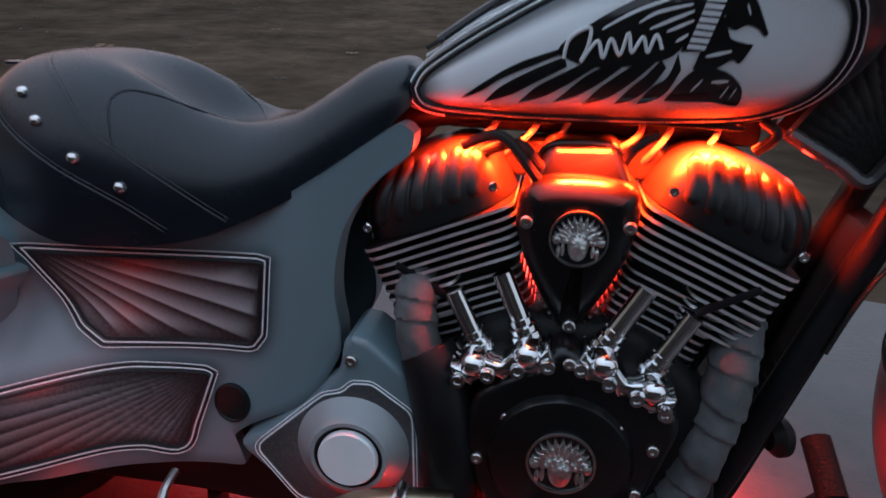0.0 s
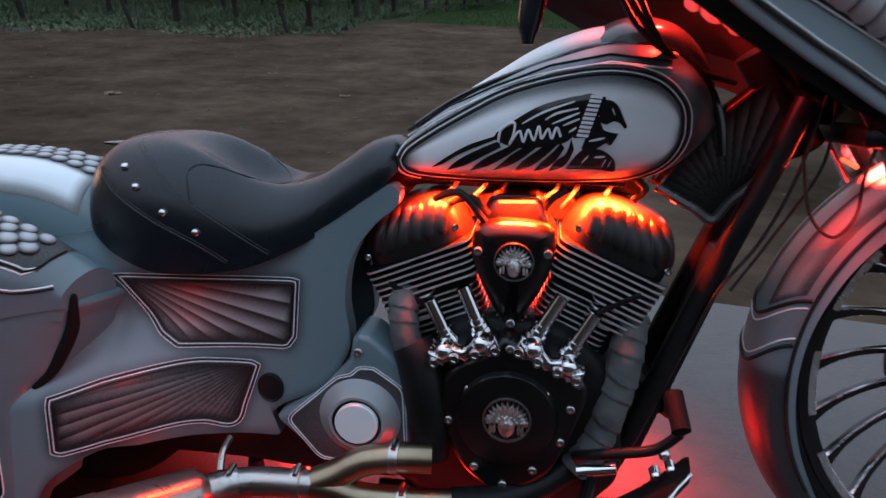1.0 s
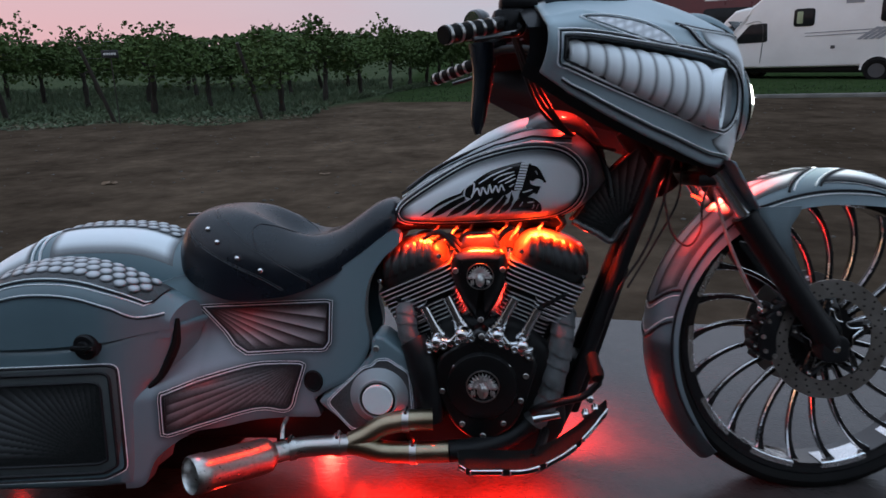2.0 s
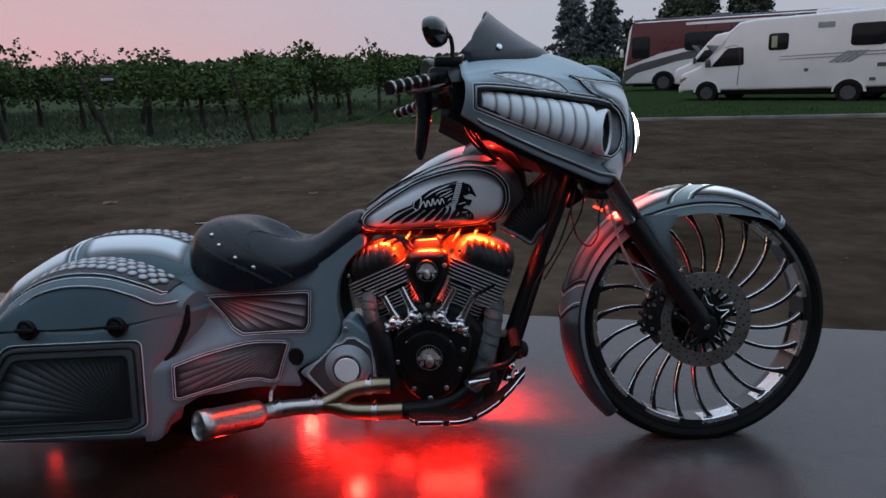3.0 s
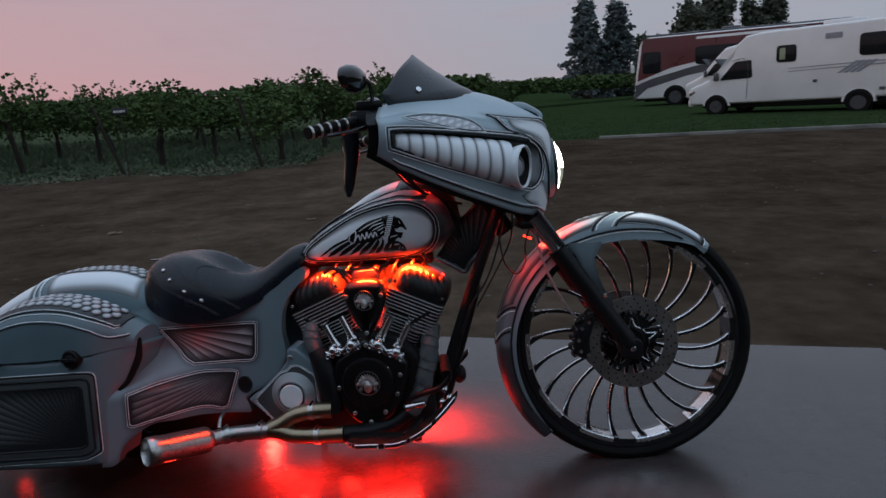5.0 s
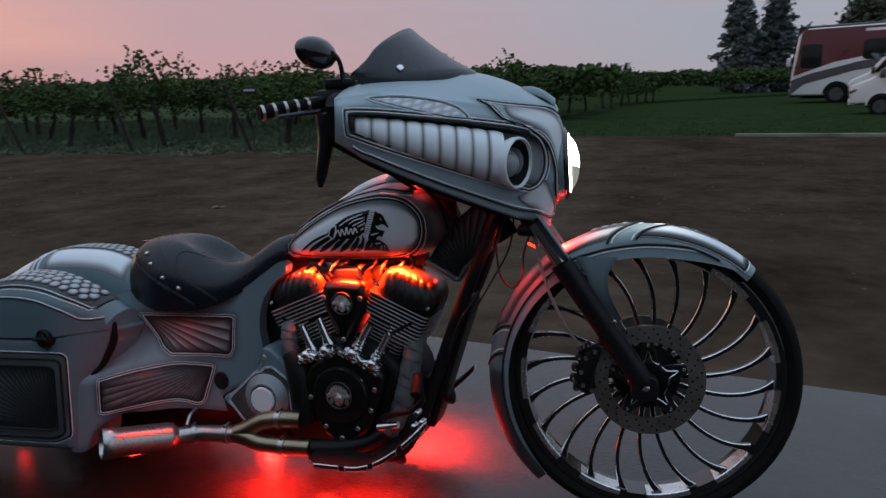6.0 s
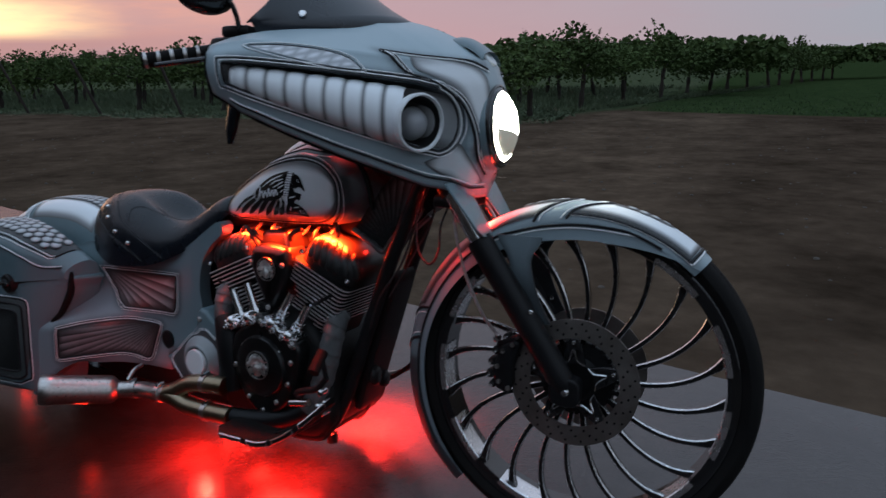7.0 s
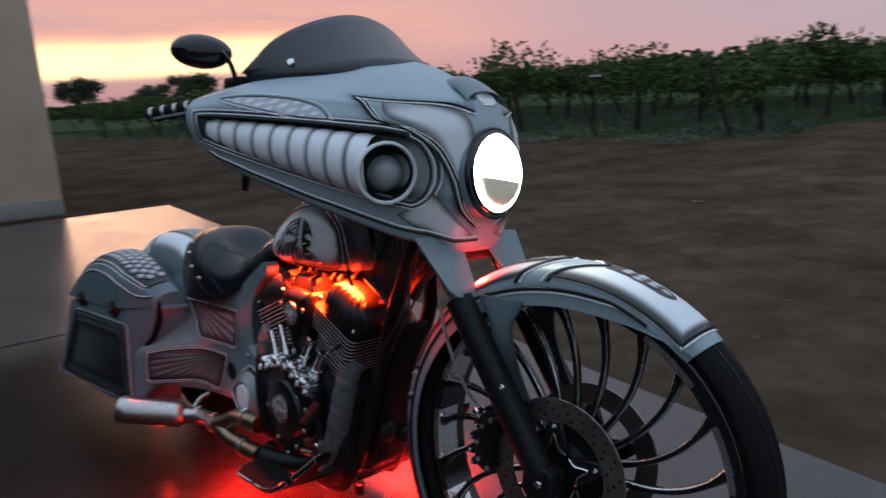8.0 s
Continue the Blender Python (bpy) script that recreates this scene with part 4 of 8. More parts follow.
    ib = [(-1.242, 0.187), (-0.735, 0.190), (-0.712, 0.20)]
    bpart("fan_panel", drawn(ruled(it, ib, 130, 60, lambda u, w: -0.4175, 0.001, fan_tone(-0.74, 0.205, 84, 184, 21, 0.02, 0.9, 0.5))), ART_DIM, box, "nearly black panel with airbrushed fan blades")
    for d, m, r in ((-0.002, DARKLINE, 0.004), (-0.028, DARKLINE, 0.0045), (-0.046, DARKLINE, 0.004), (-0.051, LINE, 0.0013)):
        o = inset([inner[0], inner[1], inner[3], inner[4], inner[5]], d)
        bpart("pinstripe", drawn(stripe_bm(round_outline(o, 4, 0.08), lambda u, w: -0.4175 if d > -0.04 else -0.4135, 0.0005, r, 150, True)), m, box)
    for u in (-1.030, -0.730):
        c = bag_in(Vector((u, -0.412, 0.516)))
        lt = lathe_bm([(0.01, 0.034), (-0.012, 0.034), (-0.016, 0.030), (-0.016, 0.018), (-0.024, 0.016), (-0.026, 0.010), (-0.026, 0.0)], Matrix.Translation(c) @ pose(0, 0, 0, 0, 0, -5), sides=28)
        la = bpart("bag_latch", lt, BLACK, box, "round black latch")
        bpart("latch_lever", box_bm((0.060, 0.012, 0.014), (c.x, c.y - 0.025, 0.517), 0.004), GLOSSBLACK, la)


BAGPAINT = mat("deep_satin_grey_paint", (0.098, 0.150, 0.170), (0.124, 0.184, 0.206), rough=0.36, scale=3, fine=0.1, coat=0.5, bump=0.02, bump_scale=700)
ART_PANEL_RIM = mat("dark_grey_paint", (0.046, 0.054, 0.055), (0.072, 0.082, 0.083), rough=0.42, scale=6, coat=0.2)
build_bag(-1)
build_bag(1)


# -- rear fender and wheel --
def build_rear():
    arc = smooth_table([(-1.50, 0.36), (-1.43, 0.466), (-1.316, 0.593), (-1.21, 0.665), (-1.08, 0.730), (-0.956, 0.768), (-0.812, 0.776), (-0.70, 0.765), (-0.58, 0.72)], 60)
    rows = []
    for i in range(49):
        u = -1.50 + 0.92 * i / 48
        z = interp(arc, u)
        rows.append([(u, 0.135 * math.copysign(abs(math.cos(math.pi * k / 20)) ** 0.7, math.cos(math.pi * k / 20)), z - 0.19 + 0.19 * max(0, math.sin(math.pi * k / 20)) ** 0.5) for k in range(21)])
    fen = bpart("rear_fender", grid_bm(rows), PAINT, label="grey rear fender with pale panels and scales")
    crown = lambda u, v: interp(arc, u) - 0.19 + 0.19 * max(0.0, 1 - (abs(v) / 0.135) ** (2 / 0.7)) ** 0.25
    for sg in (-1,):
        tl = lambda u, v, s, t: 0.15 + 0.85 * sstep(0, 0.22, min(t, 1 - t)) * sstep(0, 0.08, min(s, 1 - s))
        for a, b in ((-0.99, -0.62), (-1.30, -1.06)):
            rows, tn = [], []
            for i in range(40):
                u = a + (b - a) * i / 39
                rows.append([(u, sg * v, crown(u, v) + 0.002) for v in np.linspace(0.050, 0.126, 14)])
                tn.append([tl(u, v, i / 39, k / 13) for k, v in enumerate(np.linspace(0.05, 0.126, 14))])
            bpart("pale_panel", grid_bm(rows, tones=tn), ART, fen, "pale airbrushed fender panel")
        for u0 in (-1.015, -1.040):
            bpart("pinstripe", tube_bm([(u0 - 0.1 * (v - 0.05), sg * v, crown(u0, v) + 0.003) for v in np.linspace(0.0, 0.13, 12)], 0.004, sides=6), LINE, fen)
    bed = [[(u, v, crown(u, v) + 0.0015) for v in np.linspace(-0.046, 0.046, 8)] for u in np.linspace(-1.0, -0.60, 30)]
    bpart("scale_bed", grid_bm(bed, tones=[[0.1] * 8 for _ in bed]), ART, fen)

    def place(i, j):
        u, v = -0.985 + 0.034 * i, -0.034 + 0.03 * j
        dz = (crown(u + 0.01, v) - crown(u - 0.01, v)) / 0.02
        return Vector((u, v, crown(u, v) + 0.002)), Vector((-dz, 0, 1)).normalized().to_track_quat("Z", "Y").to_matrix()
    scales(fen, place, 11, 3, 0.019)
    prof = [(-0.075, 0.22), (-0.092, 0.25), (-0.095, 0.29), (-0.07, 0.322), (0, 0.332), (0.07, 0.322), (0.095, 0.29), (0.092, 0.25), (0.075, 0.22)]
    wheel = bpart("rear_wheel", lathe_bm([(-0.07, 0.0), (-0.075, 0.05), (-0.05, 0.06), (-0.04, 0.2), (-0.075, 0.222), (0.075, 0.222), (0.04, 0.2), (0.075, 0.05), (0.07, 0.0)], Matrix.Translation((-0.72, 0, 0.335))), GLOSSBLACK, label="black rear wheel under the fender")
    bpart("rear_tyre", lathe_bm(prof, Matrix.Translation((-0.72, 0, 0.335))), RUBBER, wheel)
    bpart("inner_fender", box_bm((0.5, 0.20, 0.34), (-0.42, 0, 0.42), 0.03), BLACK)
    bpart("swingarm", box_bm((0.50, 0.04, 0.06), (-0.45, -0.085, 0.30), 0.015, None), BLACK, label="black swingarm under the side cover")
    lamp = lathe_bm([(0, 0.008), (-0.004, 0.007), (-0.006, 0.0)], Matrix.Translation((-1.150, -0.405, 0.545)) @ pose(0, 0, 0, 0, 0, 35), sides=16)
    bpart("red_marker", lamp, mat("red_lens", (0.4, 0.02, 0.01), rough=0.15), label="small red marker lamp")


build_rear()


# -- front wheel --
HUB = Matrix.Translation((0.008, 0, 0.441))
R = 0.455


def build_front_wheel():
    lip = [(0.050, 0.372), (0.0525, 0.399), (0.049, 0.406), (0.044, 0.409), (0.040, 0.407), (0.034, 0.390)]
    rim = [(-y, r) for y, r in lip] + lip[::-1] + [(-0.050, 0.372)]
    wheel = fpart("front_wheel", lathe_bm(rim, HUB, 96), GLOSSBLACK, label="tall gloss black front wheel with thin curved spokes")
    fpart("tyre", lathe_bm([(-0.044, 0.400), (-0.055, 0.412), (-0.060, 0.425), (-0.056, 0.438), (-0.042, 0.449), (-0.020, 0.454), (0, 0.455), (0.020, 0.454), (0.042, 0.449), (0.056, 0.438), (0.060, 0.425), (0.055, 0.412), (0.044, 0.400)], HUB, 128), RUBBER, wheel, "low-profile black tyre")
    for k in range(2):                        # tread grooves
        y = -0.018 + 0.036 * k
        fpart("tread_groove", lathe_bm([(y - 0.0025, 0.4552), (y + 0.0025, 0.4552)], HUB, 96), BLACK, wheel)
    for i in range(11):
        a = 360 / 11 * i + 9
        fpart("rim_insert", lathe_bm([(-0.0535, 0.386), (-0.0525, 0.3720), (-0.0500, 0.3696), (0.018, 0.3696), (0.018, 0.3712)], HUB, 10, a, a + 20), MACHINED, wheel, "polished rim segment")
    for i in range(22):                       # swept spokes
        a0 = 360 / 22 * i
        rows = []
        for k in range(15):
            f = k / 14
            r = 0.085 + 0.282 * f
            a = radians(a0 + 17 * (f - 0.35) ** 2 + 7 * f)
            w = 0.0092 - 0.0024 * math.sin(math.pi * f) + (0.006 * sstep(0.88, 1.0, f))
            y = -0.030 - 0.010 * math.sin(math.pi * f * 0.8)
            p = Vector((r * math.cos(a), 0, r * math.sin(a)))
            t = Vector((-math.sin(a), 0, math.cos(a)))
            rows.append([p + t * (w * c) + Vector((0, y + d, 0)) for c, d in ((-1, 0.012), (-1, 0), (-0.72, -0.0042), (0.72, -0.0042), (1, 0), (1, 0.012))])
        bm = grid_bm(rows, closed_v=True, cap=True)
        bm.transform(HUB)
        for f in bm.faces:                    # bright chamfers on a black spoke
            f.material_index = 1 if -0.85 < f.normal.y < -0.3 else 0
        fpart("spoke", bm, [GLOSSBLACK, MACHINED], wheel)
    fpart("hub", lathe_bm([(-0.055, 0.0), (-0.055, 0.045), (-0.040, 0.060), (-0.034, 0.100), (-0.022, 0.104), (0.022, 0.104), (0.034, 0.100), (0.040, 0.060), (0.055, 0.045), (0.055, 0)], HUB, 40), BLACK, wheel)
    for y in (-0.078, 0.078):
        s = 1 if y > 0 else -1
        d = fpart("brake_disc", lathe_bm([(y - 0.0025, 0.118), (y - 0.0025, 0.168), (y + 0.0025, 0.168), (y + 0.0025, 0.118), (y - 0.0025, 0.118)], HUB, 72), DISC, wheel, "drilled steel brake disc")
        holes = []
        for i in range(72):
            a = 2 * math.pi * i / 72
            r = (0.129, 0.143, 0.157)[i % 3]
            holes.append(lathe_bm([(y + s * 0.003, 0.0034), (y + s * 0.003, 0.0)], HUB @ Matrix.Translation((r * math.cos(a), 0, r * math.sin(a))), sides=8))
        tagged(fpart("hole_pattern", merge(*holes), BLACK, d), kind="stuff")
        for i in range(5):                    # carrier arms, bright edged
            a = radians(72 * i + 20)
            c, sn = math.cos(a), math.sin(a)
            m = HUB @ Matrix.Translation((0, y + s * 0.004, 0)) @ pose(0, 0, 0, 0, -math.degrees(a), 0)
            arm = [(0.050, -0.030), (0.085, -0.024), (0.118, -0.012), (0.118, 0.012), (0.085, 0.024), (0.050, 0.030), (0.060, 0.012), (0.090, 0.0), (0.060, -0.012)]
            fpart("disc_carrier", (lambda b: (b.transform(m), b)[1])(slab_bm(arm, 0.006, -0.006, 0.002, 2)), GLOSSBLACK, wheel)
            edge = [Vector((q[0], s * 0.0075, q[1])) for q in arm[5:] + arm[:1]]
            fpart("carrier_edge", (lambda b: (b.transform(m), b)[1])(tube_bm(edge, 0.0022, 30, 6)), CHROME, wheel)
            fpart("disc_bolt", bolt_bm(HUB @ Vector((0.108 * c, y + s * 0.008, 0.108 * sn)), 0.006, s), CHROME, wheel)
    fpart("axle_nut", lathe_bm([(-0.11, 0.0), (-0.140, 0.0), (-0.140, 0.007), (-0.133, 0.014), (-0.112, 0.016), (-0.10, 0.018)][::-1], HUB @ Matrix.Translation((-0.012, 0, -0.012)), 16), CHROME, wheel, "chrome axle nut")


build_front_wheel()


# -- fork --
AX = Vector((0.008, 0, 0.441))
RAKE = Vector((-0.565, 0, 0.825)).normalized()


def build_fork():
    for s in (-1, 1):
        y = 0.112 * s
        low = AX + Vector((-0.004, y, -0.02))
        leg = fpart("fork_leg", tube_bm([low, low + RAKE * 0.06, low + RAKE * 0.25, low + RAKE * 0.44, low + RAKE * 0.455], lambda f: 0.024 + 0.010 * sstep(0.02, 0.25, f) - 0.006 * sstep(0.97, 1.0, f), 40, 20), BLACK, label="satin black fork leg")
        fpart("fork_tube", tube_bm([low + RAKE * 0.44, low + RAKE * 0.62], 0.0245, 6, 20), CHROME, leg, "chrome fork tube")
        fpart("fork_upper", tube_bm([low + RAKE * 0.60, low + RAKE * 1.02], 0.031, 6, 20), BLACK, leg)
        fpart("axle_clamp", slab_bm(round_outline([(-0.045, 0.392), (0.033, 0.390), (0.033, 0.460), (-0.045, 0.472)], 4), y + 0.028, y - 0.024, 0.006), BLACK, leg)
        fpart("fork_bolt", bolt_bm((-0.098, y - 0.034, 0.628), 0.007), CHROME, leg)
    for w0, name in ((0.55, "lower_clamp"), (0.86, "upper_clamp")):
        c = AX + RAKE * w0 + Vector((-0.045, 0, 0))
        fpart(name, box_bm((0.075, 0.26, 0.035), c, 0.012, None), BLACK, label="black triple clamp")
    # caliper behind the right leg
    cal = fpart("brake_caliper", slab_bm(round_outline([(-0.200, 0.405), (-0.208, 0.455), (-0.190, 0.515), (-0.158, 0.548), (-0.128, 0.535), (-0.140, 0.500), (-0.152, 0.460), (-0.148, 0.415), (-0.165, 0.390)], 4), -0.058, -0.108, 0.012), BLACK, label="black brake caliper with silver bolts")
    for u, w in ((-0.186, 0.425), (-0.192, 0.465), (-0.178, 0.508), (-0.152, 0.528), (-0.160, 0.410)):
        fpart("caliper_bolt", bolt_bm((u, -0.109, w), 0.0065), STEEL, cal)
    for u, w, r in ((-0.206, 0.412, 0.010), (-0.214, 0.440, 0.012), (-0.210, 0.474, 0.011), (-0.198, 0.506, 0.012), (-0.172, 0.545, 0.010), (-0.140, 0.548, 0.009)):
        fpart("caliper_cap", lathe_bm([(0.018, 0.0), (0.018, r), (-0.014, r), (-0.020, r * 0.75), (-0.020, 0.0)], Matrix.Translation((u, -0.085, w)), 16), WRINKLE, cal)
        fpart("cap_screw", bolt_bm((u, -0.105, w), r * 0.45), CHROME, cal)
    fpart("caliper_bridge", tube_bm([(-0.196, -0.086, 0.520), (-0.168, -0.100, 0.535), (-0.120, -0.104, 0.560), (-0.092, -0.106, 0.572)], 0.008, 14, 10), BLACK, cal)
    fpart("banjo_fitting", lathe_bm([(0.010, 0.0), (0.010, 0.009), (-0.010, 0.009), (-0.014, 0.006), (-0.014, 0.0)], Matrix.Translation((-0.196, -0.104, 0.540)), 14), CHROME, cal)
    fpart("brake_line", tube_bm([(-0.195, -0.10, 0.545), (-0.235, -0.115, 0.60), (-0.285, -0.12, 0.70), (-0.315, -0.115, 0.79), (-0.335, -0.10, 0.87), (-0.38, -0.08, 0.95)], 0.0045, 50, 8), CLEARTUBE, label="clear-sleeved brake hose")
    fpart("brake_line", tube_bm([(-0.34, -0.10, 0.90), (-0.365, -0.11, 0.83), (-0.37, -0.11, 0.76), (-0.40, -0.10, 0.72), (-0.44, -0.09, 0.76), (-0.455, -0.07, 0.86)], 0.0032, 50, 8), CABLE)


build_fork()


# -- front fender --
FC = Vector((-0.008, 0, 0.437))
FR = 0.476


def fender_skin(a, v, lift=0.0):
    """A place on the fender: a degrees round the wheel from straight ahead, v across."""
    k = min(1.0, abs(v) / 0.082)
    r = FR - 0.002 - 0.050 * (1 - math.sqrt(max(0.0, 1 - k ** 2.3))) + lift
    a = radians(a)
    return Vector((FC.x + r * math.cos(a), v, FC.z + r * math.sin(a)))


def build_front_fender():
    inner = smooth_table([(46, 0.445), (58, 0.415), (75, 0.385), (95, 0.376), (112, 0.380), (120, 0.388), (150, 0.40), (170, 0.406), (195, 0.408), (215, 0.414), (229, 0.430)], 60)
    rows = []
    n = 90
    for i in range(n + 1):
        a = 46.5 + 181 * i / n
        ca, sa = math.cos(radians(a)), math.sin(radians(a))
        tip = min(1.0, (a - 46.5) / 9)
        hw = 0.082 * (0.86 + 0.14 * tip ** 0.5) * (1 - 0.22 * sstep(208, 228, a))
        row = []
        ri = interp(inner, a)
        sec = [(-hw - 0.001, ri)] + [(-hw, ri + (FR - 0.052 - ri) * t) for t in (0.25, 0.6, 0.9)]
        for k in range(17):
            c = -1 + 2 * k / 16
            sec.append((hw * c, FR - 0.002 - 0.050 * (1 - math.sqrt(max(0.0, 1 - abs(c) ** 2.3)))))
        sec += [(hw, ri + (FR - 0.052 - ri) * t) for t in (0.9, 0.6, 0.25)] + [(hw + 0.001, ri)]
        inn = [(v * 0.94, r - 0.006 if abs(v) < hw * 0.9 else r) for v, r in sec[::-1]]
        rows.append([(FC.x + r * ca, v, FC.z + r * sa) for v, r in sec + inn])
    tones = []
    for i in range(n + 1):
        # tone falls towards the tail, most past the rear band; inner skin dark throughout
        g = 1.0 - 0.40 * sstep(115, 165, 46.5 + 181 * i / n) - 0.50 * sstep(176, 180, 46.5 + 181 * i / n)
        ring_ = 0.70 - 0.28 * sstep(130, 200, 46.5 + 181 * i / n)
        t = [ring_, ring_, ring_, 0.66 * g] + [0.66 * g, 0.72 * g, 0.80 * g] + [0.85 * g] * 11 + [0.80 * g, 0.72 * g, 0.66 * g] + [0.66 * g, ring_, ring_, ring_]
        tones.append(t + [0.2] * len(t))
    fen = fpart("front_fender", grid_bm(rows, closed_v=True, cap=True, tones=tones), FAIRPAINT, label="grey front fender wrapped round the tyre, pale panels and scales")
    slant = lambda v: 13.0 * (abs(v) / 0.08) ** 1.6
    # one pale panel before the band, right across, and one on each shoulder behind it that turns dark rearwards
    panels = [(51.2, 79.5, 0, 1, -0.0765, 0.0765, 0.94)] + [(92.5, 165, 1, -0.6, sg * 0.027, sg * 0.0775, 0.82) for sg in (-1, 1)]
    for a0, a1, s0, s1, va, vb, pale in panels:
        rows, tn = [], []
        nk = 40 if va * vb < 0 else 18
        for i in range(64):
            row, tr = [], []
            for k in range(nk + 1):
                v = va + (vb - va) * k / nk
                f = i / 63
                c0, c1 = a0 + s0 * slant(v), a1 + s1 * slant(v)
                row.append(fender_skin(c0 + (c1 - c0) * f, v, 0.002))
                d = min(abs(v - va), abs(v - vb), 0.476 * radians(c1 - c0) * min(f, 1 - f))
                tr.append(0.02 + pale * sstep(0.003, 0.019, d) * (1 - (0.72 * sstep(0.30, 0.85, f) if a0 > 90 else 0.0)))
            rows.append(row)
            tn.append(tr)
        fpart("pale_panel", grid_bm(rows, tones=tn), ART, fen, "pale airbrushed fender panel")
    for a0, m, r in ((80.2, DARKLINE, 0.0042), (82.0, LINE, 0.0024), (89.8, LINE, 0.0024), (91.6, DARKLINE, 0.0042), (166.4, DARKLINE, 0.0042), (168.3, LINE, 0.0018), (176.4, LINE, 0.0018), (178.2, DARKLINE, 0.0042)):     # cross bands
        k = 1 if a0 < 100 else -0.6
        fpart("fender_band", tube_bm([fender_skin(a0 + k * slant(v), v, 0.0006) for v in np.linspace(-0.0815, 0.0815, 27)], r, 50, 6), m, fen)
    for lift in (0.006, 0.014):
        for sg in (-1, 1):
            pts = []
            for i in range(60):
                a = 60 + 152 * i / 59
                r = min(FR - 0.051, interp(inner, a) + lift + 0.024)
                pts.append((FC.x + r * math.cos(radians(a)), sg * 0.0835, FC.z + r * math.sin(radians(a))))
            fpart("pinstripe", tube_bm(pts, 0.0020 if lift < 0.01 else 0.0036, 90, 5), LINE if lift < 0.01 else DARKLINE, fen)
    # dark beds with a few scales along the crown, round-ended in front, and the lines round the panel
    for b0, b1, rnd in ((60.5, 79.5, 4.5), (93.5, 109.0, 0.01)):
        bed = []
        for a in np.linspace(b0, b1, 34):
            f = min(1.0, (a - b0) / rnd)
            w = 0.0265 * math.sqrt(max(0.02, 1 - (1 - f) ** 2))
            bed.append([fender_skin(a, w * k / 5, 0.0026) for k in range(-5, 6)])
        fpart("scale_bed", grid_bm(bed, tones=[[0.10, 0.05] + [0.03] * 7 + [0.05, 0.10] for _ in bed]), ART, fen, "dark airbrushed bed")
        for i in range(4):
            for j in (-0.5, 0.5) if i % 2 else (-1, 0, 1):
                a, v = b0 + 2.9 + 3.7 * i, 0.0168 * j
                if a > b1 - 1 or (rnd > 1 and i == 0 and abs(j) > 0.6):
                    continue
                p = fender_skin(a, v, 0.0030)
                q = Vector((math.cos(radians(a)), 0, math.sin(radians(a)))).to_track_quat("Z", "Y").to_matrix()
                rings, tones = [], []
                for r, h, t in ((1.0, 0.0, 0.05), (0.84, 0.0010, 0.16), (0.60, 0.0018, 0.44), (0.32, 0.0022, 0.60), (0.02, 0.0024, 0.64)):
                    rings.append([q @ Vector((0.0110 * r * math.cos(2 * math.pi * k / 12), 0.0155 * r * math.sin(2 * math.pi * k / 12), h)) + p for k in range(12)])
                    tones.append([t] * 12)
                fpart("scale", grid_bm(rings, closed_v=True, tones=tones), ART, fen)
    for d, m, r in ((0.0, DARKLINE, 0.0044), (0.9, LINE, 0.0024)):
        fpart("pinstripe", tube_bm([fender_skin(50.4 - d, v, 0.0006) for v in np.linspace(-0.0770, 0.0770, 25)], r, 50, 6), m, fen)
        for sg in (-1, 1):
            fpart("pinstripe", tube_bm([fender_skin(a, sg * (0.0778 + 0.0012 * d), 0.0008) for a in np.linspace(50.4 - d, 92, 40)], r, 60, 6), m, fen)
    for s in (-1, 1):                         # painted tab from the skirt down to the leg, fading to black
        rows, tn = [], []
        for i in range(25):
            f = i / 24
            c = Vector((-0.150 + 0.066 * f - 0.020 * math.sin(math.pi * f), 0.086 * s, 0.815 - 0.225 * f))
            hw = 0.030 - 0.005 * f + 0.030 * sstep(0.30, 0, f)
            rows.append([(c.x - hw, c.y, c.z), (c.x - hw, c.y + 0.008 * s, c.z), (c.x - hw * 0.5, c.y + 0.010 * s, c.z), (c.x + hw * 0.5, c.y + 0.010 * s, c.z), (c.x + hw, c.y + 0.008 * s, c.z), (c.x + hw, c.y, c.z)])
            t = 0.50 - 0.43 * sstep(0.0, 0.75, f)
            tn.append([t * 0.3, t * 0.4, t, t, t * 0.6, t * 0.4])
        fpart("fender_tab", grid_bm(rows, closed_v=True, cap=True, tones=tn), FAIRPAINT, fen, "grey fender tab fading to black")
        fpart("tab_bolt", bolt_bm((-0.098, 0.098 * s, 0.610), 0.0065, s), STEEL, fen)
    led = fpart("red_led_strip", tube_bm([(-0.330, -0.02, 0.835), (-0.36, -0.02, 0.85)], 0.004, 4, 8), LED, fen)


build_front_fender()


# -- fairing --
PLAN = smooth_table([(0.0, -0.262), (0.075, -0.268), (0.13, -0.292), (0.17, -0.325), (0.215, -0.392), (0.28, -0.492), (0.36, -0.625), (0.43, -0.745), (0.465, -0.835)], 80)   # half width to u
FB = [(0.0, 0.905), (0.10, 0.905), (0.16, 0.925), (0.20, 0.935), (0.25, 0.965), (0.32, 1.010), (0.40, 1.070), (0.44, 1.105), (0.465, 1.150)]
FT_ = [(0.0, 1.272), (0.10, 1.262), (0.18, 1.252), (0.26, 1.258), (0.36, 1.272), (0.43, 1.280), (0.465, 1.262)]
DECK = [(0.0, (-0.545, 0.0, 1.390)), (0.2, (-0.60, 0.125, 1.378)), (0.36, (-0.73, 0.225, 1.345)), (0.465, (-0.835, 0.30, 1.315))]


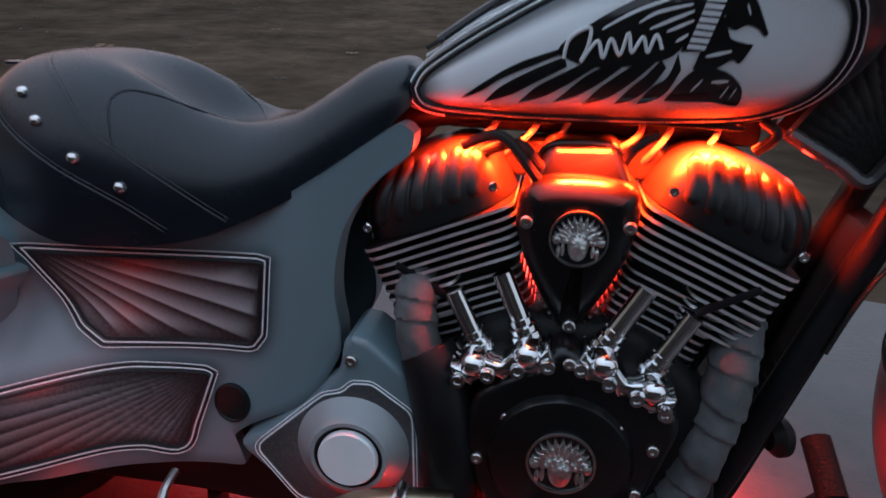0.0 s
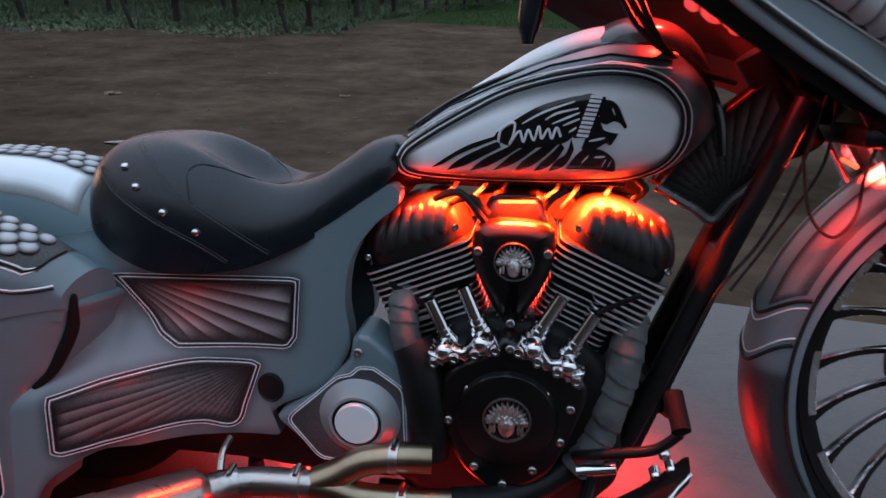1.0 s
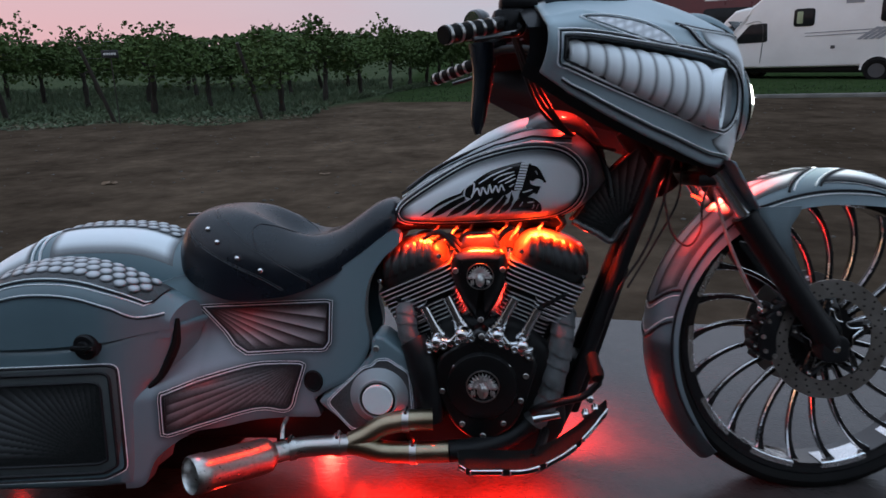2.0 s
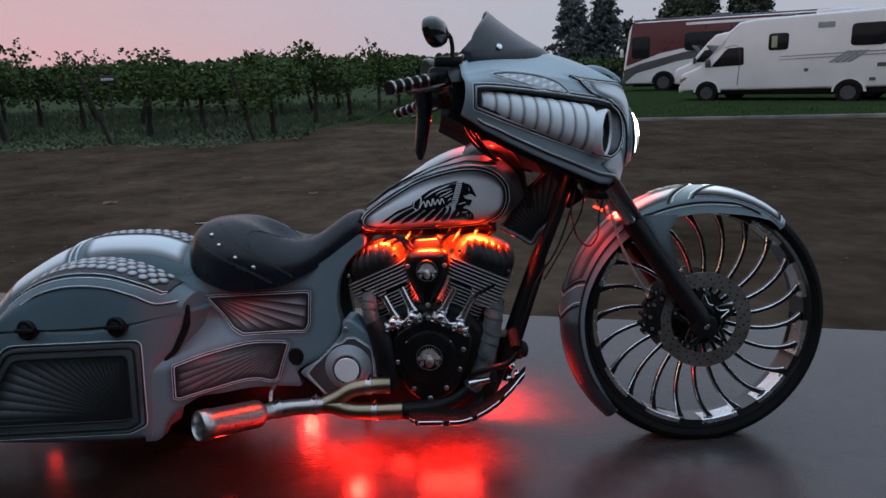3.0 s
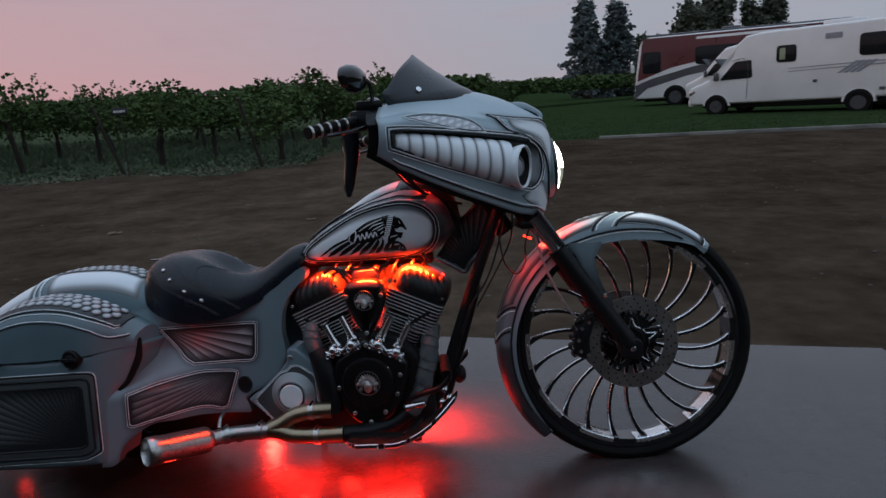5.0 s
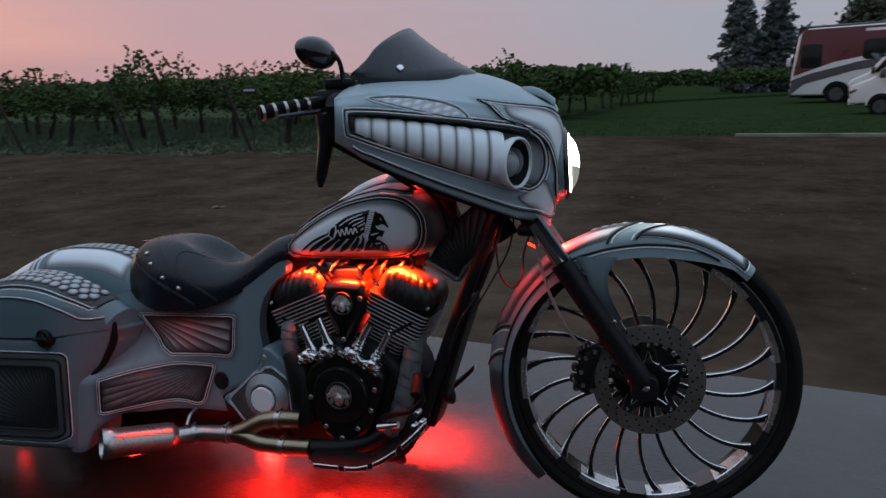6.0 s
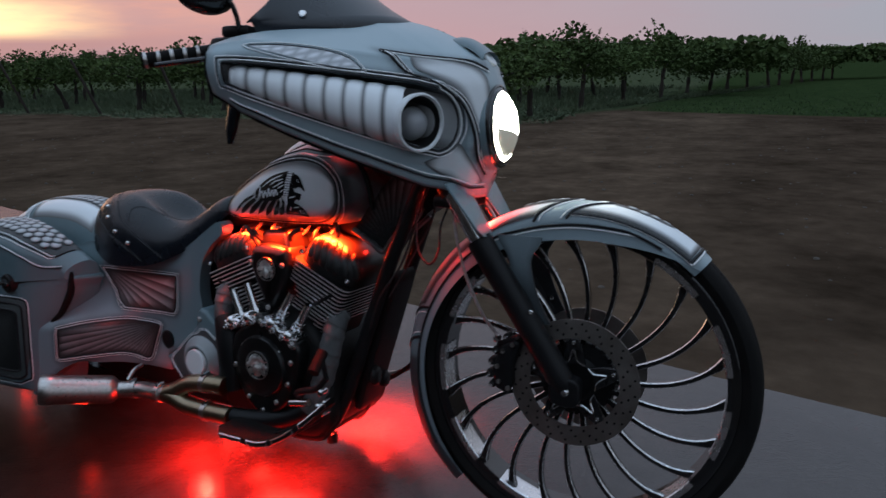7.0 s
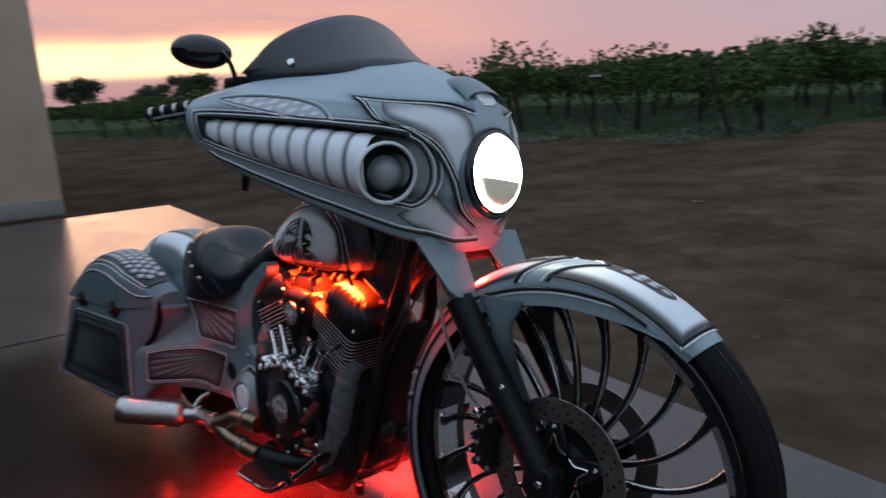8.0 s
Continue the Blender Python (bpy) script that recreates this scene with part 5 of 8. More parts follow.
def pod_band(u):
    """The middle height and half height of the side channel at u."""
    f = max(0.0, min(1.0, (u + 0.79) / 0.49))
    return 1.196 - 0.100 * f, 0.022 + 0.052 * min(1.0, f * 1.25) ** 0.8


def fairing_point(h, t, channel=True):
    """h: half width 0..0.465 at the waist; t: 0 foot, 0.6 crease, 1 back of the top deck. Left half; mirrored for the right."""
    u = interp(PLAN, h)
    wb, wt = interp(FB, h), interp(FT_, h)
    h2 = min(0.465, h + 0.01)
    tx, ty = interp(PLAN, h2) - interp(PLAN, max(0, h - 0.01)), h2 - max(0, h - 0.01)
    n = Vector((ty, -tx)).normalized()
    if t <= 0.6:
        f = t / 0.6
        bulge = 0.022 * math.sin(math.pi * min(1.0, f * 0.95 + 0.02)) - 0.030 * (1 - f) ** 2 - 0.012 * sstep(0.8, 1.0, f)
        w = wb + (wt - wb) * f
        if channel:
            mid, half = pod_band(u)
            bulge -= 0.034 * sstep(1.06, 0.93, abs(w - mid) / half) * sstep(-0.805, -0.76, u) * sstep(-0.288, -0.308, u)
        return Vector((u + n.x * bulge, h + n.y * bulge, w))
    f = (t - 0.6) / 0.4
    a = Vector((u - n.x * 0.012, h - n.y * 0.012, wt))
    b = Vector([interp([(k, p[i]) for k, p in DECK], h) for i in range(3)])
    q = a.lerp(b, f)
    q.z += 0.018 * math.sin(math.pi * f) * (1 - h / 0.6)
    return q


def fair_side(u, w, channel=False):
    """The v of the right flank at u, w (below the crease)."""
    hs = [0.465 * k / 60 for k in range(61)]
    h = min(hs, key=lambda q: abs(interp(PLAN, q) - u))
    for _ in range(2):
        wb, wt = interp(FB, h), interp(FT_, h)
        f = max(0.0, min(1.0, (w - wb) / (wt - wb)))
        p = fairing_point(h, 0.6 * f, channel)
        h = max(0.0, min(0.465, h + (p.x - u) * 0.62))
    return -fairing_point(h, 0.6 * f, channel).y


def build_fairing():
    hs = [0.465 * (k / 76) for k in range(77)]
    cols = [(-h) for h in hs[::-1]] + hs[1:]
    arrow = [(q.x, q.y) for q in smooth_path([(0.264, 0.640, 0), (0.250, 0.575, 0), (0.232, 0.520, 0), (0.195, 0.492, 0), (0.158, 0.412, 0), (0.124, 0.295, 0), (0.097, 0.175, 0), (0.045, 0.105, 0)], 30)]
    arrow += [(0.264 - 0.2 * k / 11, 0.640 - 0.065 * (k / 11) ** 1.4) for k in range(12)]
    rows, tones = [], []
    for c in cols:
        row, tr = [], []
        for k in range(73):
            p = fairing_point(abs(c), k / 72)
            row.append((p.x, math.copysign(p.y, c) if abs(c) > 1e-9 else 0.0, p.z))
            u = interp(PLAN, abs(c))
            mid, half = pod_band(u)
            d = abs(abs(p.z - mid) - half * 1.06) if k / 72 < 0.6 else 1.0
            da = min(math.hypot(abs(c) - a, (k / 72 - b) * 0.42) for a, b in arrow)
            tr.append(1.0 - 0.50 * math.exp(-(da / 0.011) ** 2) - 0.42 * math.exp(-(max(0.0, d - 0.014) / 0.010) ** 2) * sstep(-0.81, -0.77, u) - 0.45 * sstep(0.03, 0.0, k / 72))
        rows.append(row)
        tones.append(tr)
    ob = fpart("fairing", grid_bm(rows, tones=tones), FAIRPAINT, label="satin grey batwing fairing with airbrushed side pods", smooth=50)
    so = ob.modifiers.new("wall", "SOLIDIFY")
    so.thickness, so.offset = 0.006, -1
    # dark rear shell and dash
    rows = [[Vector((lambda p: (p.x - 0.035, p.y * (1 if c > 0 else -1) * 0.93, p.z))(fairing_point(abs(c), k / 8))) for k in range(9)] for c in cols[::8]]
    fpart("inner_fairing", grid_bm(rows), BLACK, ob, "black inner fairing")
    fpart("dash", box_bm((0.10, 0.46, 0.16), (-0.72, 0, 1.235), 0.03, None), BLACK, ob)
    # black liner of the side channel, and the lines round it
    for sg in (-1, 1):
        rows = []
        for i in range(50):
            u = -0.795 + 0.488 * i / 49
            mid, half = pod_band(u)
            rows.append([(u, sg * -(fair_side(u, mid + half * 0.99 * (1 - 2 * k / 14), True) - 0.003), mid + half * 0.99 * (1 - 2 * k / 14)) for k in range(15)])
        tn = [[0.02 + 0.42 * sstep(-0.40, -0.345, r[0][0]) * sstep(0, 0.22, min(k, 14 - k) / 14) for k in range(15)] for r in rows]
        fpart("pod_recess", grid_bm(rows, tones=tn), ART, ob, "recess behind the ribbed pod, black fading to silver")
    sm = lambda pts, n=40: [tuple(p)[:2] for p in smooth_path([(a, b, 0) for a, b in pts], n)]
    edge = lambda s, k: [(u, pod_band(u)[0] + s * pod_band(u)[1] * k) for u in np.linspace(-0.795, -0.347, 30)]
    nosearc = [(-0.350 + 0.048 * math.sin(a), 1.100 + 0.074 * math.cos(a)) for a in np.linspace(0.1, math.pi - 0.1, 12)]
    ring = edge(1, 1.06) + nosearc + edge(-1, 1.06)[::-1]
    for d, m, r in ((0.0, DARKLINE, 0.0030), (-0.0062, LINE, 0.0019), (-0.0105, DARKLINE, 0.0016), (-0.0150, LINE, 0.0015)):
        fpart("pinstripe", stripe_bm(inset(ring, d), fair_side, 0.002, r, 170, True), m, ob)
    # ribbed pod: nine swelling rings that end in an open horn
    A, Bq = Vector((-0.790, 0, 1.190)), Vector((-0.422, 0, 1.106))
    for sg in (-1, 1):
        for i in range(9):
            f0, f1 = i / 9, (i + 1) / 9
            rows, tn = [], []
            for k in range(10):
                e = k / 9
                f = f0 + (f1 - f0) * e
                c = A.lerp(Bq, f)
                rad = 0.0245 + 0.050 * f ** 0.85 + 0.0035 * math.sin(math.pi * e)
                cv = fair_side(c.x, c.z) + 0.026
                rows.append([(c.x + 0.22 * rad * math.cos(q), sg * -(cv - rad * 0.80 * math.cos(q)), c.z + rad * math.sin(q)) for q in [2 * math.pi * j / 32 for j in range(32)]])
                # ring tone drops at the joints, towards the underside and a little on top
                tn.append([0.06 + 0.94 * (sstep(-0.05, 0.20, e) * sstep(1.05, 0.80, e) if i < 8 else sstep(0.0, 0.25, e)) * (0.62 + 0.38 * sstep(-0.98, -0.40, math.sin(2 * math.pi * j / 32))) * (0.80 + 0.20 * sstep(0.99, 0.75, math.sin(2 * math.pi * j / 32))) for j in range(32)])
            fpart("pod_ring", grid_bm(rows, closed_v=True, tones=tn, cap=(i == 0)), ART, ob, "pale airbrushed pod ring, darker below")
        ax = Vector((0.88, sg * 0.46, -0.08)).normalized()
        m = Matrix.Translation((-0.380, sg * 0.238, 1.0945)) @ Matrix.Diagonal((1.09, 1.09, 1.09, 1)) @ ax.to_track_quat("Y", "Z").to_matrix().to_4x4()
        fpart("horn_rim", lathe_bm([(-0.020, 0.062), (-0.010, 0.0655), (0.004, 0.0675), (0.010, 0.066), (0.011, 0.062), (0.004, 0.059)], m, 48), SILVER, ob, "pale grey horn rim")
        fpart("horn_throat", lathe_bm([(0.005, 0.060), (-0.020, 0.056), (-0.034, 0.046), (-0.036, 0.0)], m, 40), BLACK, ob)
        fpart("horn_cone", lathe_bm([(-0.036, 0.040), (-0.020, 0.033), (-0.008, 0.022), (-0.004, 0.010), (-0.003, 0.0)], m @ Matrix.Translation((0.008 * sg, 0, -0.004)), 32), mat_horn, ob, "grey speaker cone")
    # clear lamp strip and the lines over the nose
    st, sl = sm([(-0.745, 1.262), (-0.68, 1.268), (-0.60, 1.262), (-0.54, 1.245), (-0.507, 1.218)], 24), sm([(-0.745, 1.262), (-0.69, 1.248), (-0.61, 1.230), (-0.55, 1.220), (-0.507, 1.218)], 24)

    def strip_tone(u, w, s, t):
        return 0.35 + 0.6 * abs(math.sin(s * 31)) * (0.5 + 0.5 * math.sin(t * 9 + s * 40))
    fpart("lamp_strip", ruled(st, sl, 70, 10, fair_side, 0.004, strip_tone), ART_CLEAR, ob, "clear faceted lamp strip")
    fpart("lamp_strip_rim", stripe_bm(st, fair_side, 0.003, 0.0018, 40), DARKLINE, ob)
    fpart("lamp_strip_rim", stripe_bm(inset(st + sl[::-1][1:-1], -0.006), fair_side, 0.003, 0.0014, 60, True), LINE, ob)

    def nose(h, t, lift=0.003):
        p = fairing_point(abs(h), t, False)
        n = Vector((0.6, math.copysign(0.5, h) if abs(h) > 0.06 else 0, 0.25)).normalized() * lift
        return Vector((p.x, math.copysign(p.y, h), p.z)) + n
    for sg in (-1, 1):
        outer = [(0.264, 0.640), (0.250, 0.575), (0.232, 0.520), (0.195, 0.492), (0.158, 0.412), (0.124, 0.295), (0.097, 0.175), (0.045, 0.105)]
        out = [(q.x, q.y) for q in smooth_path([(h, t, 0) for h, t in outer], 60)]
        for off, m, r in ((0.0, DARKLINE, 0.0030), (-0.0075, LINE, 0.0019), (-0.0125, DARKLINE, 0.0018), (-0.0165, LINE, 0.0014)):
            line = [(h + off * (1.0 if t < 0.5 else 0.8), t + off * 0.9 * sstep(0.40, 0.56, t)) for h, t in out]
            fpart("pinstripe", tube_bm([nose(sg * h, t, 0.003) for h, t in line], r, 90, 6), m, ob)
        brow = [(0.264, 0.640), (0.22, 0.624), (0.16, 0.612), (0.12, 0.596), (0.085, 0.576), (0.06, 0.560)]
        for off, m, r in ((0.0, DARKLINE, 0.0026), (-0.012, LINE, 0.0018)):
            fpart("pinstripe", tube_bm([nose(sg * h, t + off, 0.003) for h, t in brow], r, 60, 6), m, ob)
        # pale brow: from the arrow's tip down beside the lamp
        inner_ = [(0.228, 0.612), (0.165, 0.600), (0.105, 0.568), (0.078, 0.530), (0.072, 0.46), (0.072, 0.38), (0.068, 0.28), (0.054, 0.20), (0.030, 0.150)]
        outer_ = [(0.228, 0.612), (0.222, 0.548), (0.190, 0.510), (0.160, 0.455), (0.138, 0.392), (0.108, 0.288), (0.084, 0.180), (0.036, 0.125)]
        a = [q for q in smooth_path([(h, t, 0) for h, t in inner_], 40)]
        b = [q for q in smooth_path([(h, t, 0) for h, t in outer_], 40)]
        rows = [[nose(sg * p.lerp(q, k / 13).x, p.lerp(q, k / 13).y, 0.0022) for k in range(14)] for p, q in zip(a, b)]
        tn = [[0.10 + 0.80 * sstep(0, 0.30, k / 13) * sstep(1.0, 0.72, k / 13) * sstep(0.0, 0.16, i / (len(a) - 1)) for k in range(14)] for i in range(len(a))]
        fpart("pale_brow", grid_bm(rows, tones=tn), ART, ob, "pale airbrushed brow beside the lamp")
        a = smooth_path([(h, t, 0) for h, t in ((0.206, 0.112), (0.180, 0.168), (0.155, 0.222), (0.128, 0.178), (0.088, 0.120), (0.048, 0.074))], 24)
        b = smooth_path([(h, t, 0) for h, t in ((0.203, 0.104), (0.187, 0.074), (0.165, 0.052), (0.140, 0.042), (0.090, 0.050), (0.046, 0.064))], 24)
        rows = [[nose(sg * p.lerp(q, k / 11).x, p.lerp(q, k / 11).y, 0.0025) for k in range(12)] for p, q in zip(a, b)]
        tn = [[0.04 + 0.80 * sstep(0, 0.28, min(k / 11, 1 - k / 11)) * sstep(0, 0.22, min(i / 23, 1 - i / 23)) for k in range(12)] for i in range(len(a))]
        fpart("pale_cheek", grid_bm(rows, tones=tn), ART, ob)
    for t, m, r in ((0.05, LINE, 0.0019), (0.035, DARKLINE, 0.0026)):
        pts = [nose(-h, t + 0.01, 0.003) for h in np.linspace(0.02, 0.45, 50)]
        fpart("pinstripe", tube_bm(pts, r, 60, 6), m, ob)
    # chin plates either side of the fork
    bib = [(-0.045, 0.945), (-0.050, 0.912), (-0.072, 0.818), (-0.088, 0.806), (-0.148, 0.812), (-0.166, 0.828), (-0.182, 0.880), (-0.200, 0.945)]
    for s in (-1, 1):
        bm = slab_bm([(a, b) for a, b in round_outline(bib, 4, 0.10)], 0.0, 0.006, 0.002)
        for v in bm.verts:
            a, d, w = v.co
            v.co = (0.322 - 0.685 * w + d, s * -a, w)
        bmesh.ops.recalc_face_normals(bm, faces=bm.faces)
        fpart("fork_cover", bm, PAINT, ob, "grey plate before the fork")
    # headlamp
    hm = Matrix.Translation((-0.246, 0, 1.098)) @ pose(0, 0, 0, 0, 0, -90) @ pose(0, 0, 0, 3, 0, 0)
    fpart("headlamp_nacelle", lathe_bm([(-0.06, 0.118), (-0.010, 0.116), (0.002, 0.110), (0.006, 0.104), (0.000, 0.098), (-0.01, 0.096)], hm, 48), PAINT, ob, "grey headlamp nacelle")
    lamp = fpart("headlamp", lathe_bm([(-0.01, 0.106), (0.006, 0.104), (0.012, 0.100), (0.013, 0.096), (0.009, 0.091), (0.006, 0.088)], hm, 48), GLOSSBLACK, ob, "round headlamp with black ring, switched on")
    fpart("bezel", lathe_bm([(-0.006, 0.113), (0.003, 0.112), (0.006, 0.108), (0.005, 0.101)], hm, 48), GLOSSBLACK, ob, "black bezel")
    lens = lathe_bm([(0.010, 0.0860), (0.026, 0.075), (0.037, 0.054), (0.043, 0.030), (0.045, 0.0)], hm, 48)
    bmesh.ops.bisect_plane(lens, geom=lens.verts[:] + lens.edges[:] + lens.faces[:], plane_co=(0, 0, 1.082), plane_no=(0, 0.10, 1))
    for f in lens.faces:
        c = f.calc_center_median()
        f.material_index = 0 if (c.z - 1.082) + 0.10 * c.y > 0 else 1
    fpart("halo_ring", lathe_bm([(0.006, 0.0925), (0.015, 0.091), (0.018, 0.087), (0.012, 0.084)], hm, 48), HEADLAMP, ob, "lit white halo ring")
    fpart("lens", lens, [HEADLAMP, HEADLOW], ob, "headlamp lens, its upper half lit", smooth=60)
    # visor over the lamp with a small oval badge
    rows = []
    for i in range(13):
        f = i / 12
        rows.append([(-0.40 + 0.125 * f, 0.075 * math.cos(math.pi * k / 12) * (0.55 + 0.45 * f), 1.30 + 0.012 * math.sin(math.pi * f) - 0.035 * f ** 2 + 0.030 * math.sin(math.pi * k / 12)) for k in range(13)])
    fpart("lamp_visor", grid_bm(rows), PAINT, ob, "small grey peak over the lamp")
    fpart("nose_badge", lathe_bm([(0, 0.030), (0.006, 0.028), (0.008, 0.022), (0.006, 0.0)], Matrix.Translation((-0.284, 0, 1.276)) @ pose(0, 0, 0, 0, 0, -90) @ pose(0, 0, 0, 38, 0, 0) @ Matrix.Diagonal((1.25, 1, 0.8, 1)), 28), SILVER, ob, "oval silver badge")


mat_horn = mat("pale_grey_paint", (0.30, 0.32, 0.34), (0.36, 0.38, 0.40), rough=0.4, scale=6, coat=0.3)
ART_CLEAR = airbrush("clear_lens_facets", (0.16, 0.18, 0.20), (0.75, 0.78, 0.82), rough=0.15, coat=0.8)
build_fairing()


def build_screen():
    rows = []
    for i in range(61):
        c = -1 + 2 * i / 60
        k = abs(c)
        base = Vector((-0.522 - 0.300 * k ** 2.5, 0.318 * c, 1.386 - 0.046 * k ** 1.6))
        hgt = (0.137 - 0.080 * k ** 2) * (1 - k ** 14)
        back = max(0.015, 0.200 - 0.212 * k ** 2.3)
        row = [base + Vector((0.026, 0, -0.040))]      # foot that tucks behind the fairing's brow
        for j in range(15):
            f = j / 14
            row.append(base + Vector((-back * f, 0, hgt * (0.72 * f + 0.28 * f * f) )) + Vector((0, 0.012 * c * f * (1 - f), 0)))
        rows.append(row)
    ob = fpart("windscreen", grid_bm(rows), SCREEN, label="short dark smoked windscreen", smooth=60)
    so = ob.modifiers.new("wall", "SOLIDIFY")
    so.thickness = 0.005
    for s in (-1, 1):
        m = Matrix.Translation((-0.706, 0.260 * s, 1.366)) @ Vector((0.35, s * 0.8, 0.3)).normalized().to_track_quat("Y", "Z").to_matrix().to_4x4()
        fpart("screen_bolt", lathe_bm([(-0.004, 0.010), (0.002, 0.010), (0.004, 0.008), (0.0045, 0.0)], m, 16), CHROME, ob, "chrome screen bolt")


build_screen()


# -- handlebar, grips, mirrors, levers --
def build_bars():
    bar = fpart("handlebar", tube_bm([(-0.935, -0.375, 1.262), (-0.83, -0.25, 1.292), (-0.70, -0.10, 1.25), (-0.64, 0.0, 1.20), (-0.70, 0.10, 1.25), (-0.83, 0.25, 1.292), (-0.935, 0.375, 1.262)], 0.0135, 60, 12), BLACK, label="black handlebar behind the fairing")
    for s in (-1, 1):
        g0, g1 = Vector((-0.920, 0.355 * s, 1.262)), Vector((-1.046, 0.463 * s, 1.228))
        grip = fpart("grip", tube_bm([g0, g0.lerp(g1, 0.5), g1], lambda f: 0.0185, 12, 18), RUBBER, bar, "black grip with silver rings")
        for k in range(5):
            p = g0.lerp(g1, 0.18 + 0.19 * k)
            d = (g1 - g0).normalized()
            fpart("grip_ring", tube_bm([p - d * 0.004, p + d * 0.004], 0.0205, 2, 18), STEEL, grip)
        sw = fpart("switch_box", box_bm((0.075, 0.060, 0.058), (-0.893, 0.322 * s, 1.272), 0.014, None), BLACK, bar, "black switch housing")
        fpart("reservoir", box_bm((0.085, 0.055, 0.030), (-0.868, 0.300 * s, 1.318), 0.008, None), BLACK, bar)
        fpart("lever", tube_bm([(-0.875, 0.36 * s, 1.258), (-0.880, 0.40 * s, 1.240), (-0.935, 0.45 * s, 1.225), (-0.985, 0.48 * s, 1.215)], lambda f: 0.008 - 0.002 * f, 20, 10), GLOSSBLACK, bar)
        stem = fpart("mirror_stem", tube_bm([(-0.862, 0.315 * s, 1.300), (-0.855, 0.33 * s, 1.345), (-0.862, 0.350 * s, 1.385), (-0.885, 0.365 * s, 1.402)], 0.0065, 30, 10), GLOSSBLACK, bar, "curved black mirror stem")
        mm = Matrix.Translation((-0.908, 0.388 * s, 1.393)) @ pose(0, 0, 0, 0, 0, 90 + 18 * s) @ pose(0, 0, 0, -8, 0, 0) @ Matrix.Diagonal((1.0, 1, 0.56, 1))
        head = fpart("mirror", lathe_bm([(0.018, 0.068), (0.012, 0.076), (-0.004, 0.077), (-0.020, 0.066), (-0.032, 0.040), (-0.036, 0.0)], mm, 36), GLOSSBLACK, stem, "oval black mirror")
        fpart("mirror_glass", lathe_bm([(0.016, 0.070), (0.016, 0.0)], mm, 36), CHROME, head)
    # leather lever pouch that hangs down
    rows = []
    for i in range(19):
        f = i / 18
        c = Vector((-0.948 - 0.008 * f + 0.006 * math.sin(5 * f), -0.215 - 0.012 * f, 1.245 - 0.215 * f))
        a, b = 0.030 - 0.014 * f - 0.008 * sstep(0.85, 1, f), 0.020 - 0.010 * f
        rows.append([c + Vector((a * math.cos(2 * math.pi * k / 12), b * math.sin(2 * math.pi * k / 12), 0)) for k in range(12)])
    fpart("lever_fringe", grid_bm(rows, closed_v=True, cap=True), LEATHER, bar, "black leather fringe hanging from the lever")
    for k in range(3):
        fpart("cable", tube_bm([(-0.87, -0.23 + 0.02 * k, 1.27), (-0.80, -0.16 + 0.015 * k, 1.14 - 0.02 * k), (-0.70, -0.08, 1.02), (-0.58, -0.05, 0.98)], 0.005, 40, 8), CABLE, bar)


build_bars()


# -- engine --
def rot_uw(a):
    """Turns u towards w by a degrees."""
    return pose(0, 0, 0, 0, -a, 0)


def emblem(parent, u, v, w, r):
    """Round badge: a dark dish, a bright ring and a plain cast relief of rays over a boss."""
    base = bpart("badge", lathe_bm([(0.006, r), (-0.004, r), (-0.006, r * 0.96), (-0.003, r * 0.90), (-0.002, 0.0)], Matrix.Translation((u, v, w)), 36), GLOSSBLACK, parent, "round dark badge with cast pewter relief")
    bpart("badge_ring", lathe_bm([(-0.003, r * 1.0), (-0.0075, r * 0.985), (-0.0075, r * 0.93), (-0.003, r * 0.91)], Matrix.Translation((u, v, w)), 36), STEEL, base)
    for i in range(13):
        a = 4 + 172 * i / 12
        m = Matrix.Translation((u, v - 0.003, w - r * 0.12)) @ rot_uw(a)
        k = 0.86 + 0.12 * math.sin(math.pi * i / 12)
        bm = slab_bm([(r * 0.20, -r * 0.060), (r * 0.66 * k, -r * 0.105), (r * 0.98 * k, 0.0), (r * 0.66 * k, r * 0.105), (r * 0.20, r * 0.060)], 0.003, -0.006, 0.0025, 2)
        bm.transform(m)
        bpart("relief_ray", bm, PEWTER, base)
    boss = lathe_bm([(0.0, r * 0.42), (-0.008, r * 0.38), (-0.013, r * 0.24), (-0.015, 0.0)], Matrix.Translation((u, v, w - r * 0.26)) @ Matrix.Diagonal((0.86, 1, 1.30, 1)), 20)
    bpart("relief_boss", boss, PEWTER, base)
    for i in range(7):                      # small beads round the brow
        a = radians(20 + 140 * i / 6)
        bpart("relief_bead", lathe_bm([(0.0, r * 0.07), (-0.004, r * 0.05), (-0.005, 0.0)], Matrix.Translation((u + r * 0.42 * math.cos(a), v - 0.008, w - r * 0.16 + r * 0.34 * math.sin(a))), 10), PEWTER, base)
    for s in (-1, 1):
        bpart("relief_boss", lathe_bm([(0.0, r * 0.17), (-0.009, r * 0.13), (-0.011, 0.0)], Matrix.Translation((u + s * r * 0.74, v - 0.001, w - r * 0.06)), 14), PEWTER, base)
        for k, x in enumerate((0.50, 0.64)):
            bpart("relief_drop", lathe_bm([(0.0, r * 0.10), (-0.006, r * 0.08), (-0.008, 0.0)], Matrix.Translation((u + s * r * x, v - 0.001, w - r * (0.42 + 0.06 * k))) @ Matrix.Diagonal((0.8, 1, 2.6, 1)), 10), PEWTER, base)


